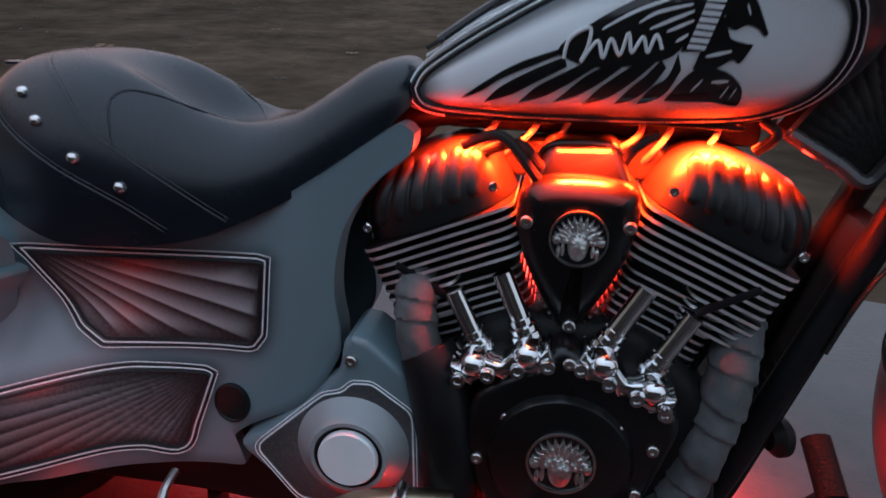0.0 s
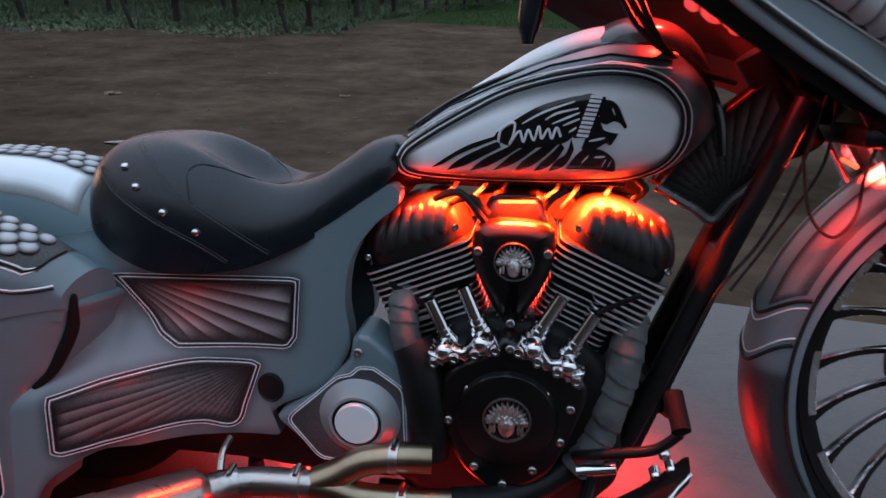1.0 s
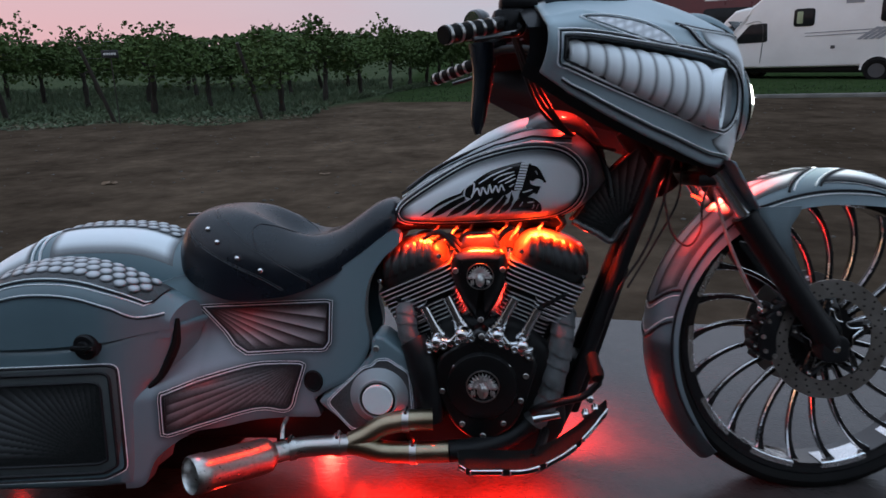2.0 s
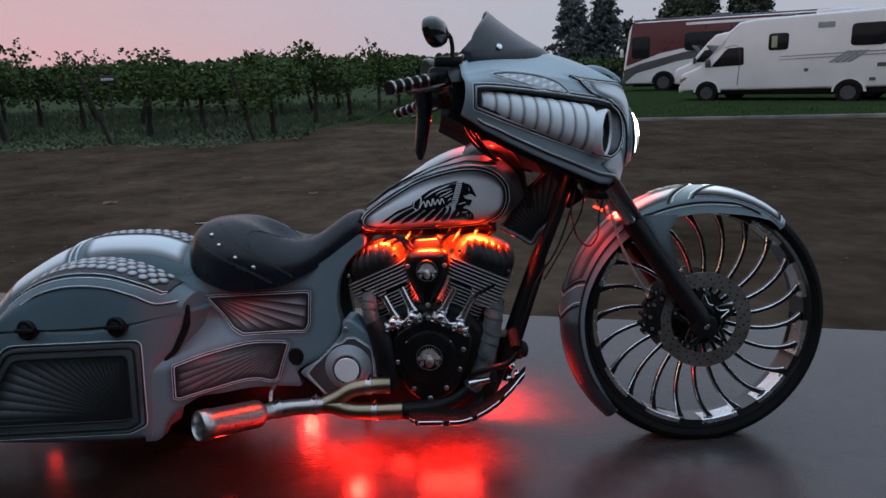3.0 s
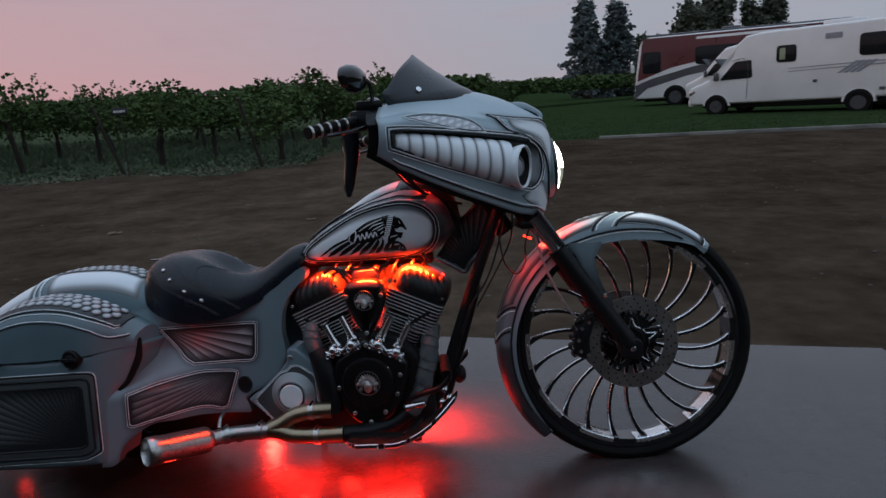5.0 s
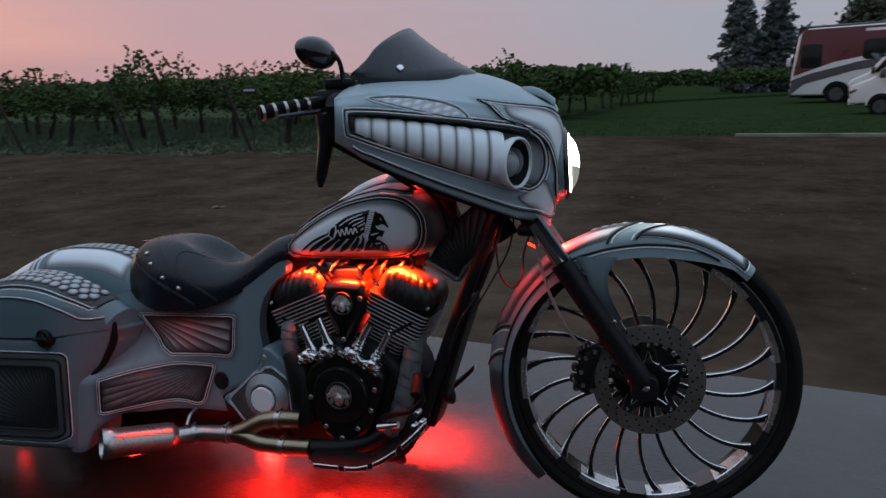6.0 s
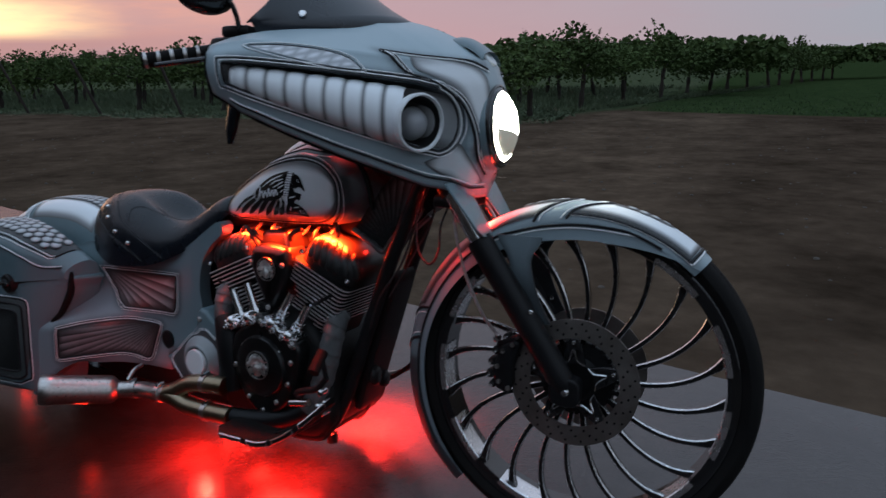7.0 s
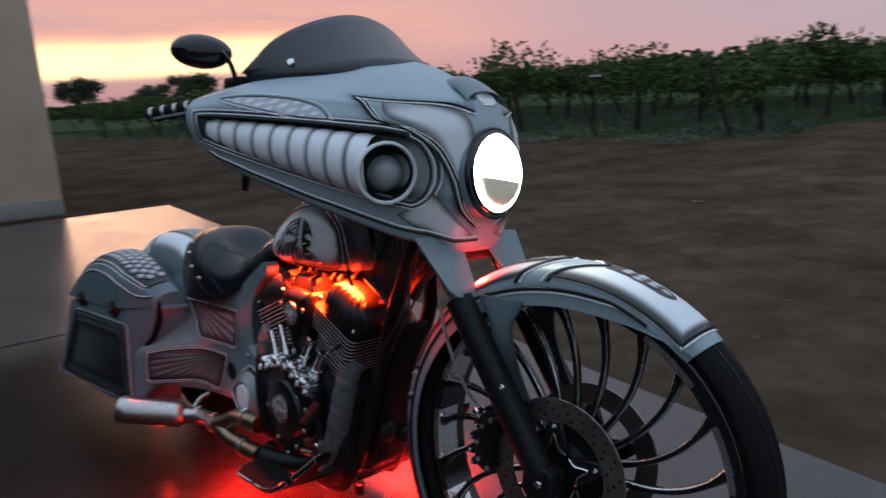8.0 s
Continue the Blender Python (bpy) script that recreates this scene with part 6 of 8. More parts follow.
def plate_fin(lp, lv, t, notch=0.0):
    """One cooling fin: a thin plate with rounded corners, lp long, lv deep."""
    o = round_outline([(-lp, -lv), (lp, -lv), (lp, lv), (-lp, lv)], 4, 0.12)
    bm = bmesh.new()
    lo = [bm.verts.new((x, y, -t / 2)) for x, y in o]
    hi = [bm.verts.new((x, y, t / 2)) for x, y in o]
    n = len(o)
    for i in range(n):
        f = bm.faces.new((lo[i], lo[(i + 1) % n], hi[(i + 1) % n], hi[i]))
        f.material_index = 1
    bm.faces.new(hi)
    bm.faces.new(lo[::-1])
    return bm


def build_cylinder(eng, cu, cw, tilt, name):
    """A finned cylinder with its head cover; (cu, cw) is the middle of the topmost fin, tilt in degrees."""
    sgn = 1 if tilt > 0 else -1
    M0 = Matrix.Translation((cu, 0, cw)) @ pose(0, 0, 0, 0, tilt, 0)
    barrel = box_bm((0.17, 0.19, 0.29), (0, 0, -0.125), 0.03)
    barrel.transform(M0)
    cyl = bpart(name, barrel, WRINKLE, eng, "black cylinder with bright-edged cooling fins")
    for i in range(10):
        z = -0.0128 * i
        half = 0.110 - 0.0012 * i
        if i < 6:
            bm = plate_fin(half, 0.128, 0.0046)
            bm.transform(M0 @ Matrix.Translation((0, 0, z)))
        else:                                     # lower fins stop at the exhaust notch
            cut = 0.050
            bm = plate_fin(half - cut, 0.126, 0.0046)
            bm.transform(M0 @ Matrix.Translation((sgn * cut, 0, z)))
        bpart("fin", bm, [BLACK, FINEDGE], cyl, smooth=0)
    bpart("fin_gap", (lambda b: (b.transform(M0 @ Matrix.Translation((sgn * 0.042, 0, -0.062)) @ pose(0, 0, 0, 0, sgn * 38, 0)), b)[1])(box_bm((0.013, 0.258, 0.088), (0, 0, 0), 0.003)), BLACK, cyl)
    for i in range(8):                            # barrel fins behind the pushrod tubes
        bm = plate_fin(0.075, 0.108, 0.0042)
        bm.transform(M0 @ Matrix.Translation((-sgn * 0.012, 0, -0.088 - 0.0125 * i)))
        bpart("barrel_fin", bm, [BLACK, FINEDGE], cyl, smooth=0)
    # domed head cover, smooth towards the valley, with swept ribs laid over its outer part
    rows = []
    for i in range(25):
        a = math.pi / 2 * i / 24
        z = 0.012 + 0.086 * math.sin(a) ** 0.9
        k = math.cos(a) ** 0.55
        rows.append([(0.110 * k * math.copysign(abs(math.cos(q)) ** 0.62, math.cos(q)), 0.118 * k * math.copysign(abs(math.sin(q)) ** 0.62, math.sin(q)), z) for q in [2 * math.pi * j / 64 for j in range(64)]])
    rows.insert(0, [(x, y, 0.0) for x, y, z in rows[0]])
    bm = grid_bm(rows, closed_v=True, cap=True)
    bm.transform(M0 @ Matrix.Translation((0, 0, 0.004)))
    head = bpart("head_cover", bm, HEADS, eng, "black rocker cover with swept ribs")
    for i in range(7):
        c0 = -0.062 + 0.027 * i
        mid = []
        for n in range(34):
            h = 0.03 + 0.965 * n / 33
            k = (1 - h * h) ** 0.275
            x = (c0 - 0.040 * h ** 1.5) * (1 - 0.25 * h ** 4)
            if abs(x) < 0.106 * k:
                mid.append(Vector((sgn * x, -0.118 * k * (1 - (abs(x) / (0.110 * k)) ** 3.226) ** 0.31, 0.016 + 0.086 * h ** 0.9)))
        if len(mid) < 6:
            continue
        mid = smooth_path(mid, 30)
        rows = []
        for n, p in enumerate(mid):
            d = (mid[min(n + 1, 29)] - mid[max(n - 1, 0)]).normalized()
            out = Vector((p.x * 0.5, p.y, max(0.0, p.z - 0.03) * 1.2)).normalized()
            out = (out - d * out.dot(d)).normalized()
            side = d.cross(out)
            e = sstep(0, 0.14, n / 29) * sstep(1.0, 0.80, n / 29)
            wd, ht = 0.0035 + 0.0072 * e, 0.001 + 0.0055 * e
            rows.append([p + side * (wd * a) + out * (ht * b - 0.002) for a, b in ((-1, -0.6), (-0.92, 0.45), (-0.55, 0.92), (0.0, 1.05), (0.55, 0.92), (0.92, 0.45), (1, -0.6))])
        bm = grid_bm(rows, closed_v=True, cap=True)
        bm.transform(M0)
        bpart("rib", bm, HEADS, head)
    for p in (-0.09, 0.092):
        bm = bolt_bm((p, -0.115, 0.030), 0.007)
        bm.transform(M0)
        bpart("head_bolt", bm, CHROME, head)


def build_engine():
    case = round_outline([(0.02, 0.16), (0.10, 0.11), (0.42, 0.11), (0.50, 0.20), (0.47, 0.42), (0.36, 0.53), (0.16, 0.53), (0.05, 0.42)], 4)
    bm = slab_bm(case, 0.15, -0.135, 0.03, 4)
    eng = bpart("engine", bm, WRINKLE, label="black V-twin engine with polished fins, tubes and badges")
    build_cylinder(eng, 0.071, 0.634, -23.2, "rear_cylinder")
    build_cylinder(eng, 0.441, 0.648, 22.8, "front_cylinder")
    # timing cover
    cam = [(0.128, 0.36), (0.142, 0.425), (0.172, 0.455), (0.215, 0.478), (0.255, 0.513), (0.300, 0.482), (0.350, 0.462), (0.398, 0.438), (0.410, 0.41), (0.398, 0.36), (0.375, 0.29), (0.340, 0.225), (0.262, 0.185), (0.190, 0.222), (0.150, 0.29)]
    sm = [tuple(q)[:2] for q in smooth_path([(a, b, 0) for a, b in cam + cam[:1]], 90)][:-1]
    cov = bpart("timing_cover", slab_bm(sm, -0.12, -0.190, 0.014, 4), COVER, eng, "satin black timing cover")
    bpart("cover_dome", lathe_bm([(0.01, 0.098), (-0.006, 0.098), (-0.016, 0.092), (-0.020, 0.075), (-0.021, 0.0)], Matrix.Translation((0.262, -0.186, 0.350)), 48), COVER, cov)
    for u, w in ((0.262, 0.493), (0.258, 0.437), (0.188, 0.403), (0.332, 0.406), (0.391, 0.434), (0.380, 0.381), (0.205, 0.239), (0.318, 0.243), (0.262, 0.205), (0.152, 0.335), (0.366, 0.31)):
        bpart("cover_bolt", bolt_bm((u, -0.189, w), 0.0085), STEEL, cov, "silver bolt head")
    emblem(cov, 0.264, -0.207, 0.358, 0.046)
    # air cleaner shield
    sh = [(0.176, 0.650), (0.178, 0.690), (0.190, 0.712), (0.222, 0.722), (0.258, 0.724), (0.292, 0.722), (0.322, 0.714), (0.332, 0.692), (0.331, 0.652), (0.316, 0.60), (0.290, 0.55), (0.257, 0.508), (0.222, 0.548), (0.194, 0.60)]
    sm = [tuple(q)[:2] for q in smooth_path([(a, b, 0) for a, b in sh + sh[:1]], 80)][:-1]
    air = bpart("air_cleaner", slab_bm(sm, -0.055, -0.150, 0.034, 6), COVER, eng, "black shield-shaped air cleaner cover")
    hood = [(0.186, 0.700), (0.206, 0.752), (0.216, 0.760), (0.290, 0.764), (0.301, 0.757), (0.324, 0.706)]
    hb = slab_bm(round_outline(hood, 3, 0.12), -0.02, -0.122, 0.014, 4)
    for q in hb.verts:                      # its face leans back towards the tank
        if q.co.y < -0.09:
            q.co.y += 0.018 * max(0.0, (q.co.z - 0.700) / 0.064)
    bpart("air_hood", hb, COVER, air)
    bpart("hood_rim", tube_bm([(0.200, -0.098, 0.740), (0.213, -0.100, 0.755), (0.252, -0.100, 0.760), (0.291, -0.100, 0.758), (0.305, -0.098, 0.744)], 0.004, 30, 8), COVER, air)
    for u, w in ((0.191, 0.664), (0.319, 0.667), (0.258, 0.527)):
        bpart("cover_bolt", bolt_bm((u, -0.148, w), 0.0085), STEEL, air, "silver bolt head")
    emblem(air, 0.258, -0.150, 0.649, 0.0375)
    tagged(bpart("rivets", merge(*[lathe_bm([(0, 0.003), (-0.003, 0.002), (-0.0035, 0)], Matrix.Translation((q[0], -0.120, q[1])), 8) for q in resample([(0.200, 0.575), (0.250, 0.505)], 9)] + [lathe_bm([(0, 0.003), (-0.003, 0.002), (-0.0035, 0)], Matrix.Translation((q[0], -0.120, q[1])), 8) for q in resample([(0.318, 0.575), (0.266, 0.505)], 9)]), STEEL, air), kind="stuff")
    # pushrod tubes and their chrome blocks
    for a, b in (((0.103, 0.558), (0.145, 0.478)), ((0.165, 0.590), (0.206, 0.502)), ((0.352, 0.586), (0.304, 0.498)), ((0.414, 0.556), (0.368, 0.470))):
        A, Bv = Vector((a[0], -0.142, a[1])), Vector((b[0], -0.148, b[1]))
        tb = bpart("pushrod_tube", tube_bm([A, A.lerp(Bv, 0.5), Bv], lambda f: 0.0135, 8, 18), CHROME, eng, "chrome pushrod tube")
        d = (Bv - A).normalized()
        for t, r in ((0.72, 0.0165), (0.84, 0.019), (0.93, 0.022), (1.02, 0.019)):
            p = A.lerp(Bv, t)
            bpart("tube_collar", tube_bm([p - d * 0.004, p + d * 0.004], r, 2, 18), CHROME, tb)
    for cu, cw, a in ((0.176, 0.476, 17), (0.334, 0.470, -24)):
        m = Matrix.Translation((cu, -0.150, cw)) @ rot_uw(a)
        low = [(-0.068 + 0.136 * k / 12, -0.016 - 0.006 * math.cos(k * math.pi)) for k in range(13)]
        high = [(0.068 - 0.136 * k / 12, 0.012 + 0.007 * math.cos(k * math.pi / 2)) for k in range(13)]
        bm = slab_bm(round_outline(low + high, 2), 0.05, -0.042, 0.007, 3)
        bm.transform(m)
        blk = bpart("lifter_block", bm, CHROME, eng, "chrome lifter block")
        for x in (-0.060, -0.020, 0.020, 0.060):
            bm = lathe_bm([(0.0, 0.011), (-0.046, 0.011), (-0.050, 0.009), (-0.050, 0.005), (-0.047, 0.004), (-0.047, 0.0)], Matrix.Translation((x, 0, -0.006)), 14)
            bm.transform(m)
            bpart("block_bolt", bm, CHROME, blk)
        for x in (-0.036, 0.036):
            bm = lathe_bm([(0.0, 0.018), (-0.040, 0.018), (-0.048, 0.014), (-0.052, 0.007), (-0.053, 0)], Matrix.Translation((x, 0, 0.010)), 20)
            bm.transform(m)
            bpart("block_cap", bm, CHROME, blk)
    # transmission cover with its painted diamond and cap
    di = [(-0.212, 0.284), (-0.120, 0.343), (-0.052, 0.424), (-0.046, 0.470), (-0.034, 0.482), (-0.010, 0.478), (0.046, 0.432), (0.066, 0.37), (0.074, 0.22), (-0.06, 0.185), (-0.110, 0.198)]
    dia = bpart("transmission_cover", slab_bm(round_outline(di, 3, 0.15), -0.06, -0.163, 0.012, 4), PAINT, eng, "satin grey transmission cover with a flat cap")
    inner = [(-0.176, 0.285), (-0.073, 0.384), (-0.045, 0.392), (-0.030, 0.408), (-0.004, 0.410), (0.053, 0.372), (0.060, 0.235), (-0.05, 0.203), (-0.112, 0.210)]
    flat = lambda u, w: -0.1635
    bpart("dark_inlay", ruled([inner[0], inner[1], inner[2], inner[3], inner[4], inner[5]], [inner[0], inner[8], inner[7], inner[6], inner[5]], 40, 20, flat, 0.0006, lambda u, w, s, t: 0.03 + 0.15 * math.exp(-(math.hypot(u + 0.03, w - 0.305) / 0.08) ** 2)), ART, dia)
    for d, m, r in ((-0.003, LINE, 0.0012), (-0.008, LINE, 0.0008)):
        bpart("pinstripe", stripe_bm(round_outline(inset(inner, d), 3, 0.15), flat, 0.001, r, 110, True), m, dia)
    bpart("cover_dome", lathe_bm([(0.0, 0.086), (-0.010, 0.080), (-0.022, 0.062), (-0.030, 0.056), (-0.030, 0.050)], Matrix.Translation((-0.030, -0.160, 0.306)), 44), mat("grey_silver_paint", (0.26, 0.28, 0.29), (0.31, 0.33, 0.34), rough=0.38, scale=5, coat=0.3), dia)
    bpart("cover_cap", lathe_bm([(0.0, 0.0435), (-0.008, 0.0435), (-0.011, 0.041), (-0.011, 0.0)], Matrix.Translation((-0.030, -0.186, 0.306)), 40), SILVER, dia, "flat silver cap")
    bpart("cover_bolt", bolt_bm((-0.033, -0.163, 0.446), 0.009), STEEL, dia)
    # wiring and hoses in the valley under the tank
    for k, pts in enumerate((((0.12, -0.06, 0.73), (0.17, -0.11, 0.755), (0.20, -0.11, 0.73), (0.235, -0.08, 0.70)), ((0.10, -0.09, 0.745), (0.15, -0.12, 0.765), (0.195, -0.125, 0.72), (0.21, -0.10, 0.69)), ((0.30, -0.09, 0.72), (0.315, -0.10, 0.755), (0.345, -0.09, 0.775)), ((0.47, -0.07, 0.76), (0.485, -0.09, 0.785), (0.47, -0.08, 0.80)))):
        bpart("hose", tube_bm(pts, 0.007, 30, 10), CABLE, eng)
    bpart("engine_bracket", slab_bm([(0.13, 0.69), (0.17, 0.745), (0.35, 0.76), (0.40, 0.70)], 0.05, -0.02, 0.01), BLACK, eng)


build_engine()


# -- exhaust --
def wrapped_bm(pts, r, bands, sides=24):
    """A pipe wound with overlapping cloth tape, each turn a low slanting step."""
    path = smooth_path(pts, bands * 12)
    n = len(path)
    rows, ref = [], None
    for i, p in enumerate(path):
        d = (path[min(i + 1, n - 1)] - path[max(i - 1, 0)]).normalized()
        ref = Vector((0, 1, 0)) if ref is None else ref
        ref = (ref - d * ref.dot(d)).normalized()
        q = d.cross(ref)
        row = []
        for k in range(sides):
            a = 2 * math.pi * k / sides
            f = (i / (n - 1) * bands + k / sides + 0.12 * math.sin(3.1 * i / 12)) % 1.0
            rr = r * (0.93 + 0.13 * f) - 0.0042 * sstep(0.93, 1.0, f) + 0.0006 * math.sin(5 * a + i)
            row.append(p + rr * (math.cos(a) * ref + math.sin(a) * q))
        rows.append(row)
    return grid_bm(rows, closed_v=True, cap=True)


def build_exhaust():
    ex = bpart("exhaust", tube_bm([(-0.315, -0.300, 0.188), (-0.270, -0.262, 0.186), (-0.215, -0.248, 0.190), (-0.14, -0.252, 0.198), (-0.09, -0.256, 0.203)], 0.028, 24, 22), STEEL, label="two-into-one exhaust with wrapped headers and short steel muffler")
    bpart("rear_header", wrapped_bm([(0.048, -0.100, 0.560), (0.048, -0.124, 0.535), (0.054, -0.140, 0.498), (0.066, -0.146, 0.452)], 0.0295, 4), WRAP, ex, "grey cloth-wrapped header")
    bpart("heat_shield", tube_bm([(0.068, -0.142, 0.466), (0.084, -0.150, 0.436), (0.100, -0.160, 0.38), (0.112, -0.166, 0.31), (0.116, -0.168, 0.240)], lambda f: 0.034 + 0.010 * math.sin(math.pi * min(1, 0.15 + f * 0.75)), 30, 20), BLACK, ex, "black heat shield")
    bpart("front_header", wrapped_bm([(0.488, -0.078, 0.535), (0.484, -0.100, 0.500), (0.478, -0.116, 0.440), (0.466, -0.122, 0.380), (0.447, -0.126, 0.310), (0.428, -0.130, 0.262), (0.400, -0.135, 0.225)], 0.0335, 9), WRAP, ex, "grey cloth-wrapped header")
    bpart("lower_pipe", tube_bm([(0.40, -0.120, 0.222), (0.33, -0.155, 0.185), (0.25, -0.195, 0.172), (0.165, -0.225, 0.174)], 0.030, 24, 20), BLACK, ex)
    up = bpart("collector", tube_bm([(0.125, -0.215, 0.262), (0.06, -0.225, 0.262), (-0.005, -0.235, 0.252), (-0.055, -0.247, 0.225), (-0.095, -0.256, 0.208)], 0.029, 30, 22), HEATED, ex, "heat-tinted steel collector")
    bpart("collector_branch", tube_bm([(0.17, -0.238, 0.180), (0.07, -0.244, 0.178), (-0.01, -0.250, 0.182), (-0.06, -0.255, 0.198), (-0.10, -0.257, 0.207)], 0.029, 30, 22), HEATED, up)
    for p, d in (((0.055, -0.225, 0.262), (1, 0, 0)), ((0.075, -0.244, 0.178), (1, 0, 0)), ((-0.130, -0.253, 0.200), (1, 0.0, 0.08)), ((-0.262, -0.257, 0.187), (1, 0.5, 0.0))):
        p, d = Vector(p), Vector(d).normalized()
        cl = bpart("pipe_clamp", tube_bm([p - d * 0.009, p + d * 0.009], 0.0325, 2, 22), STEEL, ex, "steel band clamp")
        bpart("clamp_bolt", tube_bm([p + Vector((0, -0.02, 0.030)), p + Vector((0, 0.01, 0.034))], 0.005, 2, 8), CHROME, cl)
    a, b = Vector((-0.305, -0.286, 0.186)), Vector((-0.456, -0.468, 0.214))
    d = (b - a).normalized()
    m = Matrix.Translation(a) @ d.to_track_quat("Y", "Z").to_matrix().to_4x4()
    L = (b - a).length
    muf = bpart("muffler", lathe_bm([(-0.02, 0.028), (0.0, 0.029), (0.018, 0.045), (0.03, 0.0475), (L - 0.045, 0.0475), (L - 0.04, 0.050), (L - 0.02, 0.050), (L - 0.004, 0.049), (L, 0.046), (L - 0.008, 0.042), (L - 0.06, 0.040)], m, 40), STEEL, ex, "brushed steel muffler")
    bpart("muffler_mouth", lathe_bm([(L - 0.055, 0.041), (L - 0.055, 0.0)], m, 32), BLACK, muf)
    bpart("pipe_bracket", tube_bm([(-0.285, -0.262, 0.215), (-0.290, -0.235, 0.240), (-0.29, -0.20, 0.25)], 0.007, 12, 8), STEEL, ex)


build_exhaust()


# -- frame, neck, boards, stand --
def build_frame():
    fr = bpart("frame", tube_bm([(0.72, 0.0, 0.995), (0.55, 0, 0.86), (0.2, 0, 0.80), (-0.1, 0, 0.74), (-0.4, 0, 0.60)], 0.024, 40, 14), BLACK, label="black tubular frame")
    for s in (-1, 1):
        bpart("down_tube", tube_bm([(0.752, 0.040 * s, 0.950), (0.708, 0.055 * s, 0.835), (0.658, 0.065 * s, 0.706), (0.576, 0.070 * s, 0.475), (0.504, 0.075 * s, 0.270), (0.44, 0.09 * s, 0.150), (0.36, 0.10 * s, 0.115), (0.0, 0.12 * s, 0.115)], 0.021, 60, 18), BLACK, fr, "black frame down tube")
    for s in (-1, 1):
        tp, lw = [(0.590, 0.895), (0.648, 0.947), (0.698, 0.992), (0.785, 0.948)], [(0.516, 0.782), (0.577, 0.748), (0.618, 0.728), (0.650, 0.768), (0.726, 0.834), (0.785, 0.948)]
        surf = lambda u, w: -(0.044 - 0.014 * sstep(0.56, 0.78, u))
        bm = ruled(tp, lw, 70, 40, surf, 0, fan_tone(0.645, 0.745, 40, 140, 13, 0.0, 0.85, 0.26))
        nk = bpart("neck_panel", thicken(bm, 0.02) if s < 0 else mirrored(thicken(bm, 0.02)), ART_DIM, fr, "dark neck panel with airbrushed fan blades")
        edge = tube_bm([(0.512, s * 0.048, 0.782), (0.577, s * 0.047, 0.748), (0.618, s * 0.044, 0.726), (0.650, s * 0.042, 0.766), (0.726, s * 0.038, 0.834)], 0.010, 40, 8)
        bpart("neck_edge", edge, HUMP, nk, "grey lower edge of the neck panel")
    bpart("swingarm", slab_bm(round_outline([(-0.72, 0.17), (-0.66, 0.13), (-0.30, 0.135), (-0.10, 0.12), (0.06, 0.13), (0.06, 0.36), (-0.10, 0.36), (-0.30, 0.30), (-0.66, 0.27), (-0.72, 0.25)], 4, 0.2), 0.10, -0.105, 0.02, 3), BLACK, fr, "black swingarm and gearbox housing")
    bpart("swingarm_bolt", bolt_bm((-0.335, -0.106, 0.225), 0.012), CHROME, fr)
    # added black plate that fills the dark mass between the down tubes
    filler = bpart("oil_cooler", slab_bm(round_outline([(0.508, 0.215), (0.535, 0.215), (0.668, 0.640), (0.662, 0.672), (0.636, 0.660)], 3, 0.12), 0.052, -0.052, 0.008, 2), BLACK, fr, "added black finned filler plate between the down tubes")
    for k in range(16):
        f = k / 15
        bpart("filler_fin", box_bm((0.022, 0.096, 0.005), (0.522 + 0.112 * f, 0, 0.240 + 0.365 * f), 0.001, None), BLACK, filler)
    for u, v, w, r in ((0.585, -0.040, 0.335, 0.030), (0.570, 0.030, 0.300, 0.026)):
        bpart("horn_shell", lathe_bm([(-0.02, 0.0), (-0.02, r * 0.6), (-0.006, r), (0.006, r), (0.014, r * 0.7), (0.016, 0.0)], Matrix.Translation((u, v, w)) @ pose(0, 0, 0, 0, 0, -70), 22), WRINKLE, fr, "small black horn")
    # box added to close the see-through gap under the tank, with wires before it
    tray = bpart("wiring_tray", box_bm((0.44, 0.05, 0.05), (0.275, 0.030, 0.775), 0.012), WRINKLE, fr, "added black filler box under the tank")
    for k in range(6):
        u = 0.115 + 0.062 * k
        d = 0.018 * math.sin(2.3 * k + 0.6)
        bpart("wire", tube_bm([(u, -0.004, 0.792), (u + 0.012 + d, -0.030, 0.778), (u + d, -0.038, 0.755), (u - 0.022, -0.020, 0.728), (u - 0.030, 0.010, 0.705)], 0.0045, 24, 8), CLEARTUBE, tray)
    bpart("steering_head", tube_bm([(0.66, 0, 1.03), (0.775, 0, 0.86)], 0.036, 4, 20), BLACK, fr)
    bpart("regulator", box_bm((0.05, 0.10, 0.11), (0.520, 0, 0.33), 0.012, None), WRINKLE, fr, "black finned regulator")
    for k in range(6):
        bpart("regulator_fin", box_bm((0.010, 0.10, 0.006), (0.549, 0, 0.285 + 0.018 * k), 0.001, None), BLACK, fr)
    bpart("belly", slab_bm(round_outline([(0.02, 0.125), (0.10, 0.100), (0.40, 0.100), (0.47, 0.15), (0.46, 0.22), (0.05, 0.22)], 4), 0.10, -0.10, 0.03, 3), WRINKLE, fr)
    # floorboards with bright inlays, brake pedal and stand
    for s in (-1, 1):
        flip = mirrored if s > 0 else (lambda b: b)
        edge = [(0.195, -0.235), (0.205, -0.315), (0.235, -0.345), (0.50, -0.330), (0.585, -0.290), (0.590, -0.235)]
        rise = lambda u: 0.186 + 0.155 * max(0.0, (u - 0.36) / 0.23) ** 1.7
        o = [(q.x, q.y) for q in resample(edge + edge[:1], 61)[:-1]]
        bm = bmesh.new()
        top = [bm.verts.new((x, y, rise(x))) for x, y in o]
        bot = [bm.verts.new((x, y, rise(x) - 0.018)) for x, y in o]
        n = len(o)
